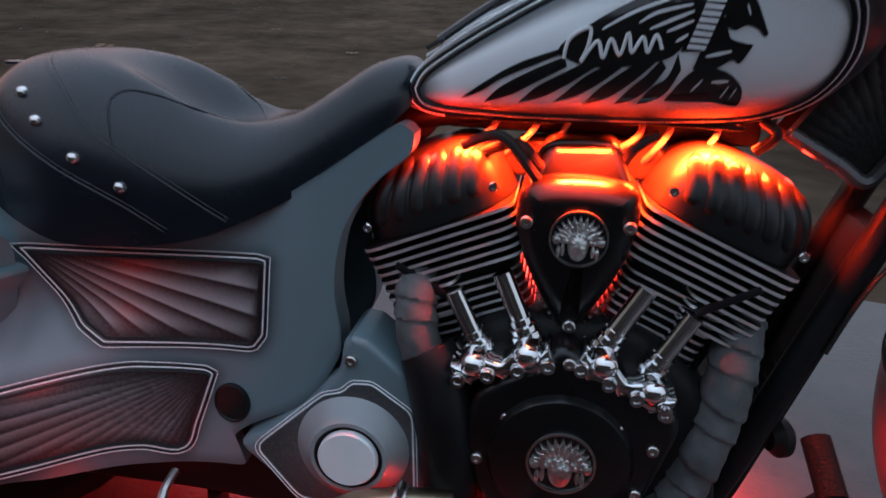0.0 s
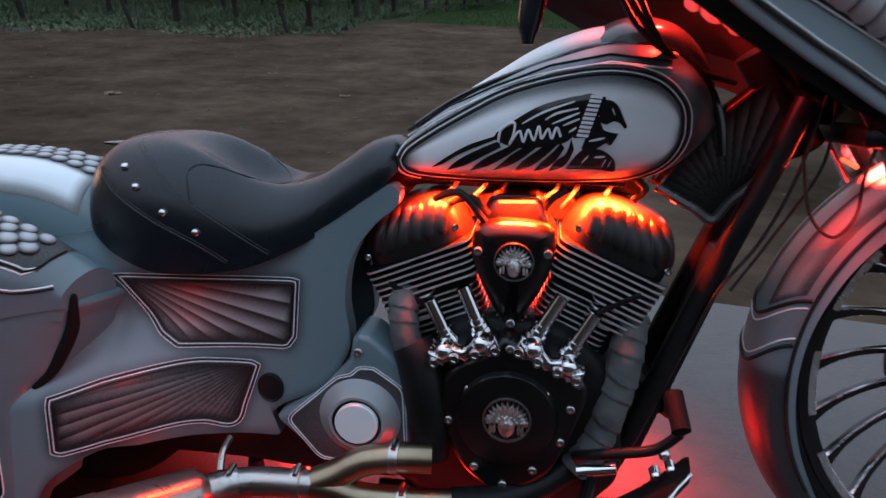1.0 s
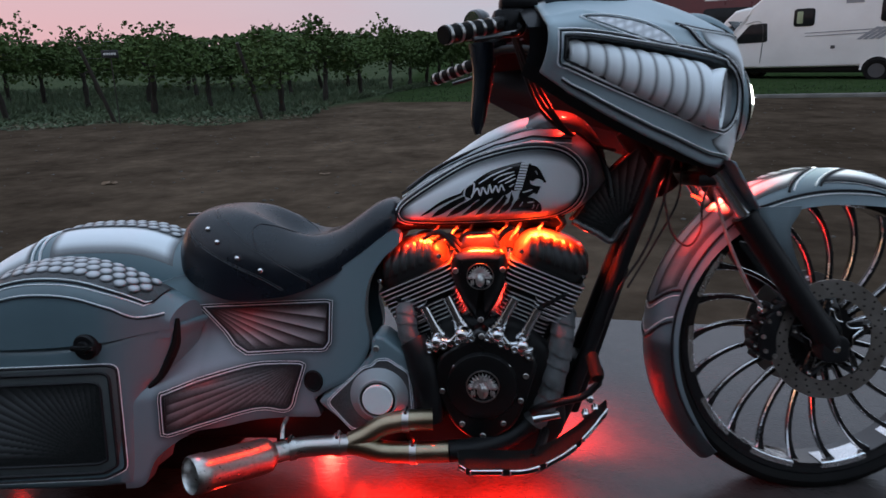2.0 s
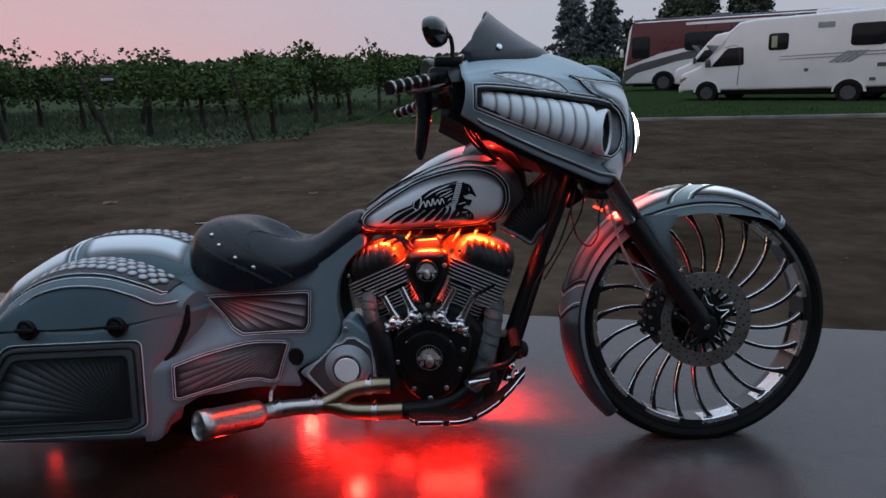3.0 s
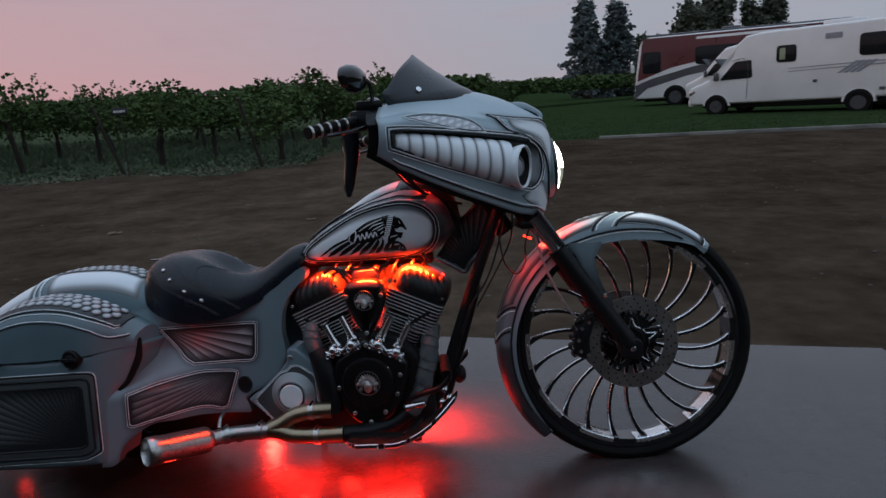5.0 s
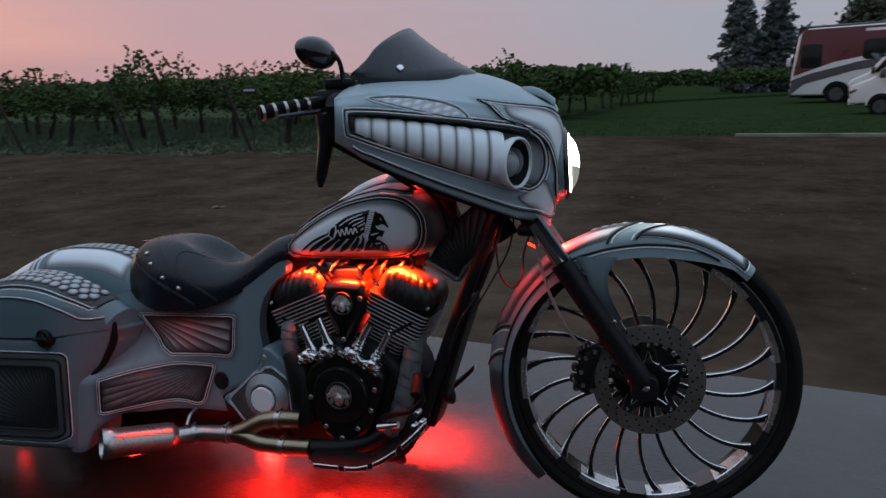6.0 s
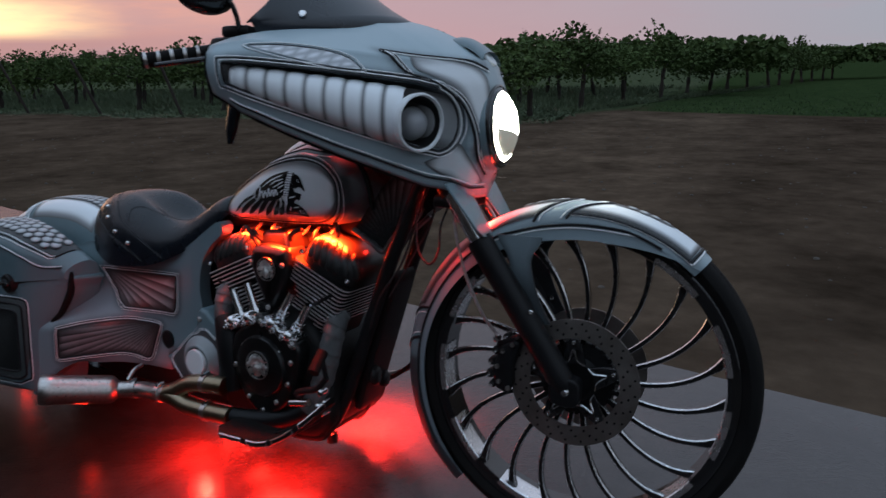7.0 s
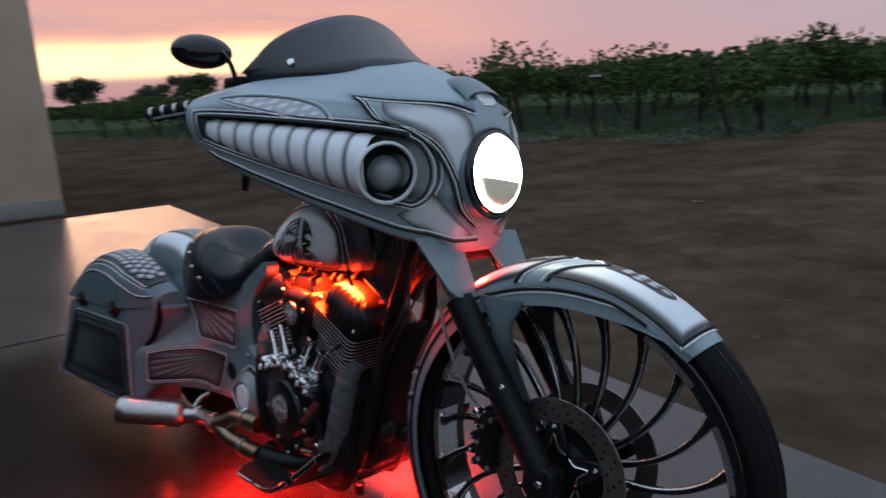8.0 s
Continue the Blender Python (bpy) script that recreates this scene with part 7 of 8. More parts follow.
        for i in range(n):
            bm.faces.new((top[i], top[(i + 1) % n], bot[(i + 1) % n], bot[i]))
        caps = [bm.faces.new(top), bm.faces.new(bot[::-1])]
        bmesh.ops.triangulate(bm, faces=caps)
        bmesh.ops.recalc_face_normals(bm, faces=bm.faces)
        brd = bpart("floorboard", flip(bm), RUBBER, fr, "black floorboard with chrome edge inlays", smooth=20)
        rim = resample(edge, 200)
        for a, b in ((6, 40), (46, 78), (84, 112), (118, 146), (152, 182)):
            pts = [(q.x, q.y - 0.004 if q.y < -0.3 else q.y, rise(q.x) - 0.002) for q in rim[a:b:3]]
            loop = pts + [(x, y + 0.004, z - 0.013) for x, y, z in pts[::-1]] + pts[:1]
            bpart("board_inlay", flip(tube_bm(loop, 0.0026, sides=6, smooth=False)), CHROME, brd, "chrome inlay")
        bpart("board_arm", flip(tube_bm([(0.44, -0.10, 0.20), (0.42, -0.20, 0.188), (0.40, -0.28, 0.185)], 0.014, 10, 10)), BLACK, brd)
    pedal = bpart("brake_pedal", tube_bm([(0.400, -0.175, 0.275), (0.425, -0.215, 0.305), (0.475, -0.238, 0.330), (0.530, -0.250, 0.352), (0.568, -0.256, 0.392)], lambda f: 0.012 - 0.003 * f, 30, 12), BLACK, fr, "black brake pedal with round peg")
    bpart("pedal_peg", tube_bm([(0.548, -0.245, 0.462), (0.558, -0.300, 0.420)], 0.0165, 6, 18), RUBBER, pedal, "black rubber peg")
    bpart("pedal_link", tube_bm([(0.568, -0.256, 0.392), (0.560, -0.262, 0.445)], 0.008, 4, 10), BLACK, pedal)
    bpart("master_cylinder", tube_bm([(0.400, -0.215, 0.268), (0.470, -0.218, 0.285)], 0.011, 4, 14), CHROME, pedal, "chrome master cylinder")
    for k, (u, w) in enumerate(((0.545, 0.345), (0.560, 0.315), (0.552, 0.285), (0.535, 0.30))):
        bpart("pedal_fitting", lathe_bm([(0.012, 0.010), (-0.012, 0.010), (-0.016, 0.006), (-0.016, 0)], Matrix.Translation((u, -0.245, w)), 12), CHROME, pedal)
    bpart("side_stand", tube_bm([(-0.02, 0.12, 0.17), (-0.06, 0.24, 0.09), (-0.085, 0.315, 0.030)], 0.013, 16, 12), BLACK, fr, "black side stand, out")
    bpart("stand_foot", box_bm((0.05, 0.06, 0.008), (-0.09, 0.325, 0.0275), 0.003, None), BLACK, fr)
    bpart("jack_peg", tube_bm([(-0.40, 0.02, 0.20), (-0.40, 0.03, 0.06)], 0.008, 4, 10), BLACK, fr)
    # thin hoses beside the fork
    bpart("hose", tube_bm([(0.78, -0.05, 0.96), (0.745, -0.075, 0.82), (0.70, -0.08, 0.70), (0.635, -0.09, 0.60), (0.60, -0.09, 0.50)], 0.0035, 40, 8), CABLE, fr)
    bpart("hose", tube_bm([(0.80, -0.04, 0.95), (0.79, -0.06, 0.84), (0.73, -0.07, 0.72), (0.66, -0.08, 0.60)], 0.003, 40, 8), CABLE, fr)


build_frame()


# -- red accent lights: strips under the tank, by the fork and under the frame --
def red_lamp(at, watts, front=False, size=0.03, colour=(1.0, 0.022, 0.012)):
    lamp = new("red_accent_light", bpy.data.lights.new("red_accent_light", "POINT"))
    lamp.data.energy, lamp.data.shadow_soft_size, lamp.data.color = watts, size, colour
    lamp.matrix_world = Matrix.Translation((FRONT if front else BIKE) @ Vector(at))
    return tagged(lamp, "small red accent light on or beside the motorcycle", "light")


def aimed_lamp(at, to, watts, size=0.02, spread=130, colour=(1.0, 0.022, 0.012)):
    """A small flat light fixed to the fork, turned towards the fender."""
    lamp = new("red_accent_light", bpy.data.lights.new("red_accent_light", "AREA"))
    lamp.data.size, lamp.data.energy, lamp.data.color, lamp.data.spread = size, watts, colour, radians(spread)
    lamp.matrix_world = look(FRONT @ Vector(at), FRONT @ Vector(to))
    return tagged(lamp, "small red accent light fixed to the fork", "light")


def red_strip(at, watts, size, colour, spread=118):
    """A flat strip under the tank that shines straight down on the engine."""
    lamp = new("red_accent_strip", bpy.data.lights.new("red_accent_strip", "AREA"))
    lamp.data.shape, lamp.data.size, lamp.data.size_y = "RECTANGLE", size[0], size[1]
    lamp.data.energy, lamp.data.color = watts, colour
    lamp.data.spread = radians(spread)
    lamp.matrix_world = Matrix.Translation(BIKE @ Vector(at))
    return tagged(lamp, "red accent light strip fixed under the tank", "light")


def build_leds():
    for a, b in (((0.07, -0.070, 0.781), (0.215, -0.070, 0.781)), ((0.30, -0.070, 0.788), (0.45, -0.070, 0.788))):
        bpart("light_strip_housing", box_bm((b[0] - a[0], 0.022, 0.006), ((a[0] + b[0]) / 2, a[1], a[2]), 0.002, None), BLACK, label="black light strip housing under the tank")
    for at in ((-0.06, 0.0, 0.200), (-0.30, -0.06, 0.10), (-1.28, 0.06, 0.19), (0.40, -0.02, 0.082)):
        pod = bpart("light_pod", lathe_bm([(0.012, 0.0), (0.012, 0.017), (-0.018, 0.019), (-0.018, 0.016), (0.004, 0.015)], Matrix.Translation(at) @ pose(0, 0, 0, 90, 0, 0), 18), BLACK, label="black light pod under the frame")
        bpart("red_led", lathe_bm([(0.002, 0.015), (0.0, 0.0)], Matrix.Translation(at) @ pose(0, 0, 0, 90, 0, 0), 14), LED, pod, "glowing red light")
    warm = (1.0, 0.032, 0.004)
    red_strip((0.145, -0.070, 0.774), 13.0, (0.14, 0.02), warm)
    red_strip((0.400, -0.066, 0.782), 24.0, (0.20, 0.02), warm)
    red_strip((0.258, -0.128, 0.778), 4.6, (0.08, 0.012), warm, 84)
    red_lamp((0.500, -0.060, 1.128), 3.0, size=0.008)
    red_lamp((0.40, -0.02, 0.090), 1.0, size=0.012)
    red_lamp((0.14, -0.10, 0.105), 3.8, size=0.045)
    red_lamp((-0.14, 0.02, 0.110), 0.5, size=0.02)
    red_lamp((-1.22, -0.10, 0.085), 0.35, size=0.02)
    # both hang free, added to redden the bag and the side cover
    red_lamp((-0.452, -0.365, 0.466), 0.20, size=0.005)
    red_lamp((-0.430, -0.345, 0.105), 0.45, size=0.02)
    bpart("red_led", box_bm((0.014, 0.010, 0.010), (-0.560, -0.150, 0.560), 0.003), LED, label="small red light beside the bag lid")
    # added inside the engine valley to redden the inner fins
    red_lamp((0.262, 0.000, 0.570), 1.4, size=0.015)
    red_lamp((0.540, -0.01, 0.72), 0.10, size=0.008)
    aimed_lamp((-0.400, -0.150, 0.775), (-0.365, -0.060, 0.690), 0.14)
    red_lamp((0.050, -0.085, 0.735), 0.4, size=0.01)
    aimed_lamp((-0.322, -0.010, 0.872), (-0.215, -0.010, 0.80), 4.0, spread=85)
    # pods that shine straight down on the slab
    for at, watts, wide in (((-0.01, -0.21, 0.125), 11.0, 0.03), ((0.32, -0.18, 0.098), 9.0, 0.20), ((-0.31, 0.28, 0.16), 14.0, 0.03), ((0.38, 0.18, 0.19), 50.0, 0.08)):
        red_strip(at, watts, (wide, wide * 0.7), (1.0, 0.016, 0.010), 170)
    spot = new("headlamp_beam", bpy.data.lights.new("headlamp_beam", "SPOT"))
    spot.data.energy, spot.data.spot_size, spot.data.spot_blend, spot.data.shadow_soft_size, spot.data.color = 5, radians(92), 0.6, 0.05, (1.0, 0.97, 0.85)
    eye = FRONT @ Vector((-0.19, 0, 1.10))
    spot.matrix_world = look(eye, FRONT @ Vector((3.0, 0.0, 0.35)))
    tagged(spot, "white beam of the headlamp", "light")


build_leds()


# ---- vineyard ----
BARK = mat("vine_bark", (0.016, 0.012, 0.009), (0.032, 0.024, 0.018), rough=0.95, scale=14, bump=0.6, bump_scale=60)
LEAF = mat("vine_leaf", (0.034, 0.060, 0.018), (0.074, 0.110, 0.034), rough=0.85, scale=0.8, fine=0.5, random_tint=0.15)
DRYLEAF = mat("dry_leaf", (0.10, 0.055, 0.03), (0.16, 0.10, 0.05), rough=0.8, scale=2)
WOOD = mat("weathered_post", (0.030, 0.024, 0.019), (0.055, 0.045, 0.037), rough=0.9, scale=8, bump=0.4, bump_scale=40, stretch=(6, 6, 1))
WIRE = mat("trellis_wire", (0.2, 0.2, 0.2), rough=0.5, metal=0.8)


def leaf_cloud(rng, centres, size, spread_up=0.35):
    """Many small bent leaves, each a five-sided blade of two faces, as vertex and face lists."""
    verts, faces = [], []
    for c in centres:
        s = size * rng.uniform(0.6, 1.25)
        d = Vector((rng.gauss(0, 1), rng.gauss(0, 1), rng.gauss(-0.2, spread_up))).normalized()
        n = d.cross(Vector((rng.gauss(0, 1), rng.gauss(0, 1), rng.gauss(0, 1)))).normalized()
        k = d.cross(n)
        c = Vector(c)
        b = len(verts)
        verts += [c - d * s * 0.5, c + n * s * 0.42 - d * s * 0.12 + k * s * 0.12, c + n * s * 0.30 + d * s * 0.34 + k * s * 0.05, c + d * s * 0.55, c - n * s * 0.30 + d * s * 0.34 + k * s * 0.05, c - n * s * 0.42 - d * s * 0.12 + k * s * 0.12]
        faces += [(b, b + 1, b + 2, b + 3), (b, b + 3, b + 4, b + 5)]
    return verts, faces


def mesh_of(name, verts, faces, material):
    me = bpy.data.meshes.new(name)
    me.from_pydata([tuple(v) for v in verts], [], faces)
    me.materials.append(material)
    return me


def build_vine(seed):
    """One old trellised vine: bent trunk, two arms along the wire, a hanging curtain of leaves and a few stray shoots."""
    rng = random.Random(seed)
    vine = thing("grapevine", "trellised grapevine, dark trunk under a ragged green canopy", "vine", group="vineyard vines")
    lean = rng.uniform(-0.18, 0.18)
    tr = tube_bm([(0, 0, -0.1), (0.03 + lean * 0.3, 0.02, 0.35), (lean, rng.uniform(-0.05, 0.05), 0.75), (lean * 1.2, 0, 1.12)], lambda f: 0.075 - 0.028 * f + 0.012 * math.sin(f * 17 + seed), 16, 8)
    limbs = [tube_bm([(lean * 1.2, 0, 1.05), (lean + s * 0.45, 0, 1.24), (s * 1.0, rng.uniform(-0.05, 0.05), 1.28)], lambda f: 0.03 - 0.014 * f, 12, 6) for s in (-1, 1)]
    part("trunk", merge(tr, *limbs), BARK, vine)
    centres = []
    while len(centres) < 1700:
        x = rng.uniform(-1.40, 1.40)
        h = 0.5 + 0.9 * noise.noise((x * 1.3 + seed * 7.1, seed, 0))
        z = 1.00 + rng.betavariate(1.5, 1.7) * (0.60 + 0.42 * h) - (0.42 * rng.random() if rng.random() < 0.10 + 0.26 * h else 0)
        y = rng.gauss(0, 0.24) * (1.35 - 0.5 * abs(z - 1.4))
        if noise.noise((x * 2.3, z * 2.6 + seed * 3.3, y * 1.5)) < rng.uniform(-0.34, 0.12):
            continue
        centres.append((x, y, z))
    for _ in range(11):                               # shoots that stand or droop out of the top
        x, y = rng.uniform(-1, 1), rng.gauss(0, 0.12)
        dx, dz = rng.uniform(-0.55, 0.55), rng.uniform(0.15, 0.46)
        for k in range(11):
            f = k / 10
            centres.append((x + dx * f + rng.gauss(0, 0.025), y + rng.gauss(0, 0.03), 1.74 + dz * (2.8 * f - 2.2 * f * f) + rng.gauss(0, 0.02)))
    me = mesh_of("crown", *leaf_cloud(rng, centres, 0.096), LEAF)
    ob = new("crown", me)
    ob.parent = vine
    return vine


def build_vineyard():
    kinds = [build_vine(k) for k in range(7)]
    rng = random.Random(5)
    post = thing("trellis_post", "leaning weathered wooden end post of a vine row", "post", group="trellis posts")
    part("shaft", tube_bm([(0, 0, -0.2), (0, 0, 1.62)], lambda f: 0.042 - 0.006 * f, 8, 10), WOOD, post)
    used, first_post = set(), True
    along = Vector((0.235, 0.972, 0)).normalized()      # rows run away from the slab
    turn = math.degrees(math.atan2(along.y, along.x))
    starts = [(-3.6, 13.4)] + [(-3.6 - 3.1 * k, 13.4 + 0.05 * k) for k in range(1, 12)]
    count = 0
    for r, (x0, y0) in enumerate(starts):
        length = 15 if r == 0 else (6 if r < 4 else 4)
        for k in range(length):
            q = Vector((x0, y0, 0)) + along * (1.2 + 2.5 * k) + Vector((rng.gauss(0, 0.06), rng.gauss(0, 0.06), 0))
            m = Matrix.Translation((q.x, q.y, ground_height(q.x, q.y) - 0.04)) @ pose(0, 0, 0, rng.gauss(0, 5), rng.gauss(0, 5), turn + rng.choice((0, 180)) + rng.gauss(0, 3)) @ Matrix.Diagonal((1, 1, rng.uniform(0.86, 1.10), 1))
            n = (count * 3 + r) % 7
            if n not in used:
                kinds[n].matrix_world = m
                used.add(n)
            else:
                copy_thing(kinds[n], m)
            count += 1
        m = Matrix.Translation((x0, y0, ground_height(x0, y0))) @ pose(0, 0, 0, 0, 0, turn) @ pose(0, 0, 0, 0, 0, 0) @ pose(0, 0, 0, 0, -22 + rng.gauss(0, 4), 0)
        if first_post:
            post.matrix_world = m
            first_post = False
        else:
            copy_thing(post, m)
        a = Vector((x0, y0, ground_height(x0, y0) + 1.35))
        b = a + along * (2.5 * length)
        wire = tagged(new("trellis_wire", finish("trellis_wire", merge(*[tube_bm([a + Vector((0, 0, d)), b + Vector((0, 0, d))], 0.003, 2, 5) for d in (-0.08, 0.35)]), WIRE)), "thin steel trellis wires along a vine row", "wire", group="trellis wires")
    # the rest of the vineyard, too far to count
    rng = random.Random(9)
    centres = []
    for _ in range(42000):
        f = rng.random()
        x = -75 + 100 * f
        y = 24 + 0.15 * abs(x + 10) + rng.choice((0, 4, 9)) + rng.gauss(0, 0.5)
        if x > 2:
            y = 44 + 1.1 * (x - 2) + rng.gauss(0, 1)
        if x < -38:
            y = 15 + (x + 75) * 0.30 + rng.gauss(0, 1.0)
        top = 1.75 + 0.35 * noise.noise((x * 0.5, y * 0.3, 1))
        centres.append((x, y, 0.16 + 0.95 + (top - 0.80) * rng.betavariate(1.6, 1.4)))
    far = new("far_vines", mesh_of("far_vines", *leaf_cloud(rng, centres, 0.24), LEAF))
    tagged(far, "distant dark green rows of grapevines", "vines", kind="stuff")
    # weeds and dry grass at the foot of the rows
    verts, faces, dv, df = [], [], [], []
    for n_ in range(36000):
        x = rng.uniform(-36, 1.5)
        y = 12.7 + 1.1 * noise.noise((x * 0.55, 3.1, 0)) + 0.5 * noise.noise((x * 1.9, 7.7, 0)) + rng.expovariate(0.30) + 0.02 * abs(x)
        if x > -2.6:
            y = max(y, 13.4 + (x + 3.6) * 4.1 - 0.8)
        s = rng.uniform(0.02, 0.10) * (0.5 + 1.2 * sstep(12.8, 17.0, y)) * (0.55 + 0.9 * max(0, 0.5 + noise.noise((x * 0.4, y * 0.4, 5))))
        if n_ >= 26000:                      # rank grass between the rows further back
            x, y = rng.uniform(-48, -2.5), rng.uniform(15.5, 34)
            if x > -3.6 + 0.24 * (y - 13.4):
                continue
            s = rng.uniform(0.08, 0.26)
        a = rng.uniform(0, 2 * math.pi)
        z = ground_height(x, y) - 0.05
        t, g = (verts, faces) if rng.random() < 0.62 + 0.36 * sstep(12.9, 14.4, y + 2.6 * noise.noise((x * 0.5, y * 0.5, 11))) else (dv, df)
        if t is dv:
            s *= 0.6
        c, sn = math.cos(a) * 0.03, math.sin(a) * 0.03
        for off in (-1, 0.2, 1):
            b = len(t)
            bx, by = x + rng.gauss(0, 0.06), y + rng.gauss(0, 0.06)
            t += [(bx - c, by - sn, z), (bx + c, by + sn, z), (bx + rng.gauss(0, 0.07), by + rng.gauss(0, 0.07), z + s * rng.uniform(0.7, 1.2))]
            g.append((b, b + 1, b + 2))
    tagged(new("weeds", mesh_of("weeds", verts, faces, mat("weed_green", (0.054, 0.082, 0.042), (0.092, 0.122, 0.064), rough=0.9, scale=1))), "low green weeds under the vines", "weeds", kind="stuff")
    tagged(new("dry_grass", mesh_of("dry_grass", dv, df, mat("straw", (0.13, 0.100, 0.062), (0.21, 0.165, 0.105), rough=0.8, scale=1))), "straw-coloured dry grass under the vines", "grass", kind="stuff")
    # lawn blades along the lawn's edge
    verts, faces = [], []
    for _ in range(14000):
        x = rng.uniform(-1.5, 24)
        y = 16.35 - 0.24 * x + rng.expovariate(0.16)
        s = rng.uniform(0.02, 0.06)
        z = ground_height(x, y) - 0.05
        b = len(verts)
        a = rng.uniform(0, math.pi)
        c, sn = math.cos(a) * 0.012, math.sin(a) * 0.012
        verts += [(x - c, y - sn, z), (x + c, y + sn, z), (x + rng.gauss(0, 0.03), y + rng.gauss(0, 0.03), z + s)]
        faces.append((b, b + 1, b + 2))
    tagged(new("lawn_grass", mesh_of("lawn_grass", verts, faces, mat("lawn_green", (0.016, 0.032, 0.009), (0.028, 0.050, 0.014), rough=0.9, scale=1))), "short green lawn grass", "grass", kind="stuff")
    # pale kerb line along the lawn
    a, b = Vector((4.2, 15.35, 0)), Vector((26, 10.1, 0))
    d = (b - a).normalized()
    ker = box_bm(((b - a).length, 0.12, 0.14), (0, 0, 0), 0.02)
    ker.transform(Matrix.Translation((a + b) / 2 + Vector((0, 0, ground_height(15, 12.7) + 0.0))) @ pose(0, 0, 0, 0, 0, math.degrees(math.atan2(d.y, d.x))))
    tagged(new("lawn_edging", finish("lawn_edging", ker, mat("pale_edging", (0.10, 0.095, 0.085), (0.26, 0.245, 0.215), rough=0.9, scale=1.4))), "pale low edging between dirt and lawn", "edging", kind="structure")
    # stones and fallen leaves on the dirt
    stones = []
    for _ in range(2600):
        x, y = rng.uniform(-12, 14), rng.uniform(2.2, 15)
        if y < 1.75 - 0.247 * x:
            continue
        s = 0.005 + 0.022 * rng.random() ** 3
        bm = bmesh.new()
        bmesh.ops.create_icosphere(bm, subdivisions=1, radius=s)
        for v in bm.verts:
            v.co *= rng.uniform(0.7, 1.2)
            v.co.z *= 0.6
        bmesh.ops.translate(bm, vec=(x, y, ground_height(x, y) - 0.045), verts=bm.verts)
        stones.append(bm)
    v_all, f_all = [], []
    for bm in stones:
        base = len(v_all)
        bm.verts.index_update()
        v_all += [tuple(v.co) for v in bm.verts]
        f_all += [tuple(base + v.index for v in f.verts) for f in bm.faces]
        bm.free()
    tagged(new("gravel", mesh_of("gravel", v_all, f_all, mat("gravel_stone", (0.045, 0.040, 0.034), (0.085, 0.074, 0.062), rough=0.95, scale=5))), "scattered small stones on the dirt", "gravel", kind="stuff")
    for x, y, s in ((-3.55, 6.1, 0.13), (-2.4, 7.9, 0.07), (-1.2, 6.3, 0.06)):
        v, f = leaf_cloud(random.Random(int(s * 100)), [(0, 0, 0.0), (0.05, 0.02, 0.004), (-0.04, 0.03, 0.002)], s)
        ob = new("fallen_leaf", mesh_of("fallen_leaf", [(p[0], p[1], p[2] * 0.25 + 0.01) for p in v], f, DRYLEAF))
        ob.location = (x, y, ground_height(x, y) - 0.035)
        tagged(ob, "pale dry leaf lying on the dirt", "leaf", group="fallen leaves")
    # small dark row sign with a pale unreadable line
    sg = tagged(new("row_sign", finish("row_sign", box_bm((0.34, 0.014, 0.15), (0, 0, 0), 0.004), mat("dark_sign_paint", (0.012, 0.012, 0.013), (0.02, 0.02, 0.022), rough=0.5, scale=20))), "small dark sign with a pale line on the vine row", "sign")
    sg.location = (-6.36, 12.95, 1.44)
    bars = [box_bm((w, 0.004, 0.045), (x, -0.009, 0), 0.001) for x, w in ((-0.10, 0.05), (-0.045, 0.035), (0.0, 0.03), (0.045, 0.04), (0.10, 0.04))]
    part("pale_line", merge(*bars), mat("pale_sign_paint", (0.55, 0.55, 0.53), (0.62, 0.62, 0.6), rough=0.6, scale=20), sg)
    post = part("sign_stake", tube_bm([(0, 0.014, -1.49), (0, 0.014, 0.06)], 0.012, 4, 8), WOOD, sg)


build_vineyard()


# ---- trees behind the lawn ----
# far tree colours are lightened to carry haze, the conifers most and bluish
BROADLEAF = mat("dark_tree_leaf", (0.066, 0.076, 0.056), (0.110, 0.120, 0.086), rough=0.95, scale=0.5, random_tint=0.1)
NEEDLE = mat("hazed_conifer_green", (0.100, 0.122, 0.122), (0.138, 0.160, 0.158), rough=0.95, scale=0.5, random_tint=0.1)


def build_conifer(x, y, h, spread, seed):
    rng = random.Random(seed)
    t = thing("conifer", "tall dark conifer with ragged layered branches", "tree", Matrix.Translation((x, y, 0)), group="far trees")
    tr = tube_bm([(0, 0, -0.3), (0.1, 0, h * 0.5), (0, 0.1, h)], lambda f: 0.35 * (1 - f) + 0.04, 14, 8)
    limbs, centres = [], []
    for k in range(46):
        z = h * (0.06 + 0.90 * (k / 45))
        a = k * 2.4 + rng.uniform(-0.4, 0.4)
        L = spread * (1 - (k / 45) ** 1.15) * rng.uniform(0.65, 1.2) * (0.55 + 0.45 * sstep(0, 0.12, k / 45)) + 0.25
        tip = Vector((math.cos(a) * L, math.sin(a) * L, z - 0.12 * L))
        limbs.append(tube_bm([(0, 0, z), tip], lambda f: 0.06 * (1 - f) + 0.01, 4, 5))
        for j in range(170):
            f = rng.uniform(0.15, 1.05)
            c = Vector((0, 0, z)).lerp(tip, f)
            w = 0.34 * (1.15 - f) + 0.16
            centres.append((c.x + rng.gauss(0, w), c.y + rng.gauss(0, w), c.z + rng.gauss(0, w * 0.6)))
    part("trunk", merge(tr, *limbs), BARK, t)
    ob = new("crown", mesh_of("crown", *leaf_cloud(rng, centres, 0.34), NEEDLE))
    ob.parent = t


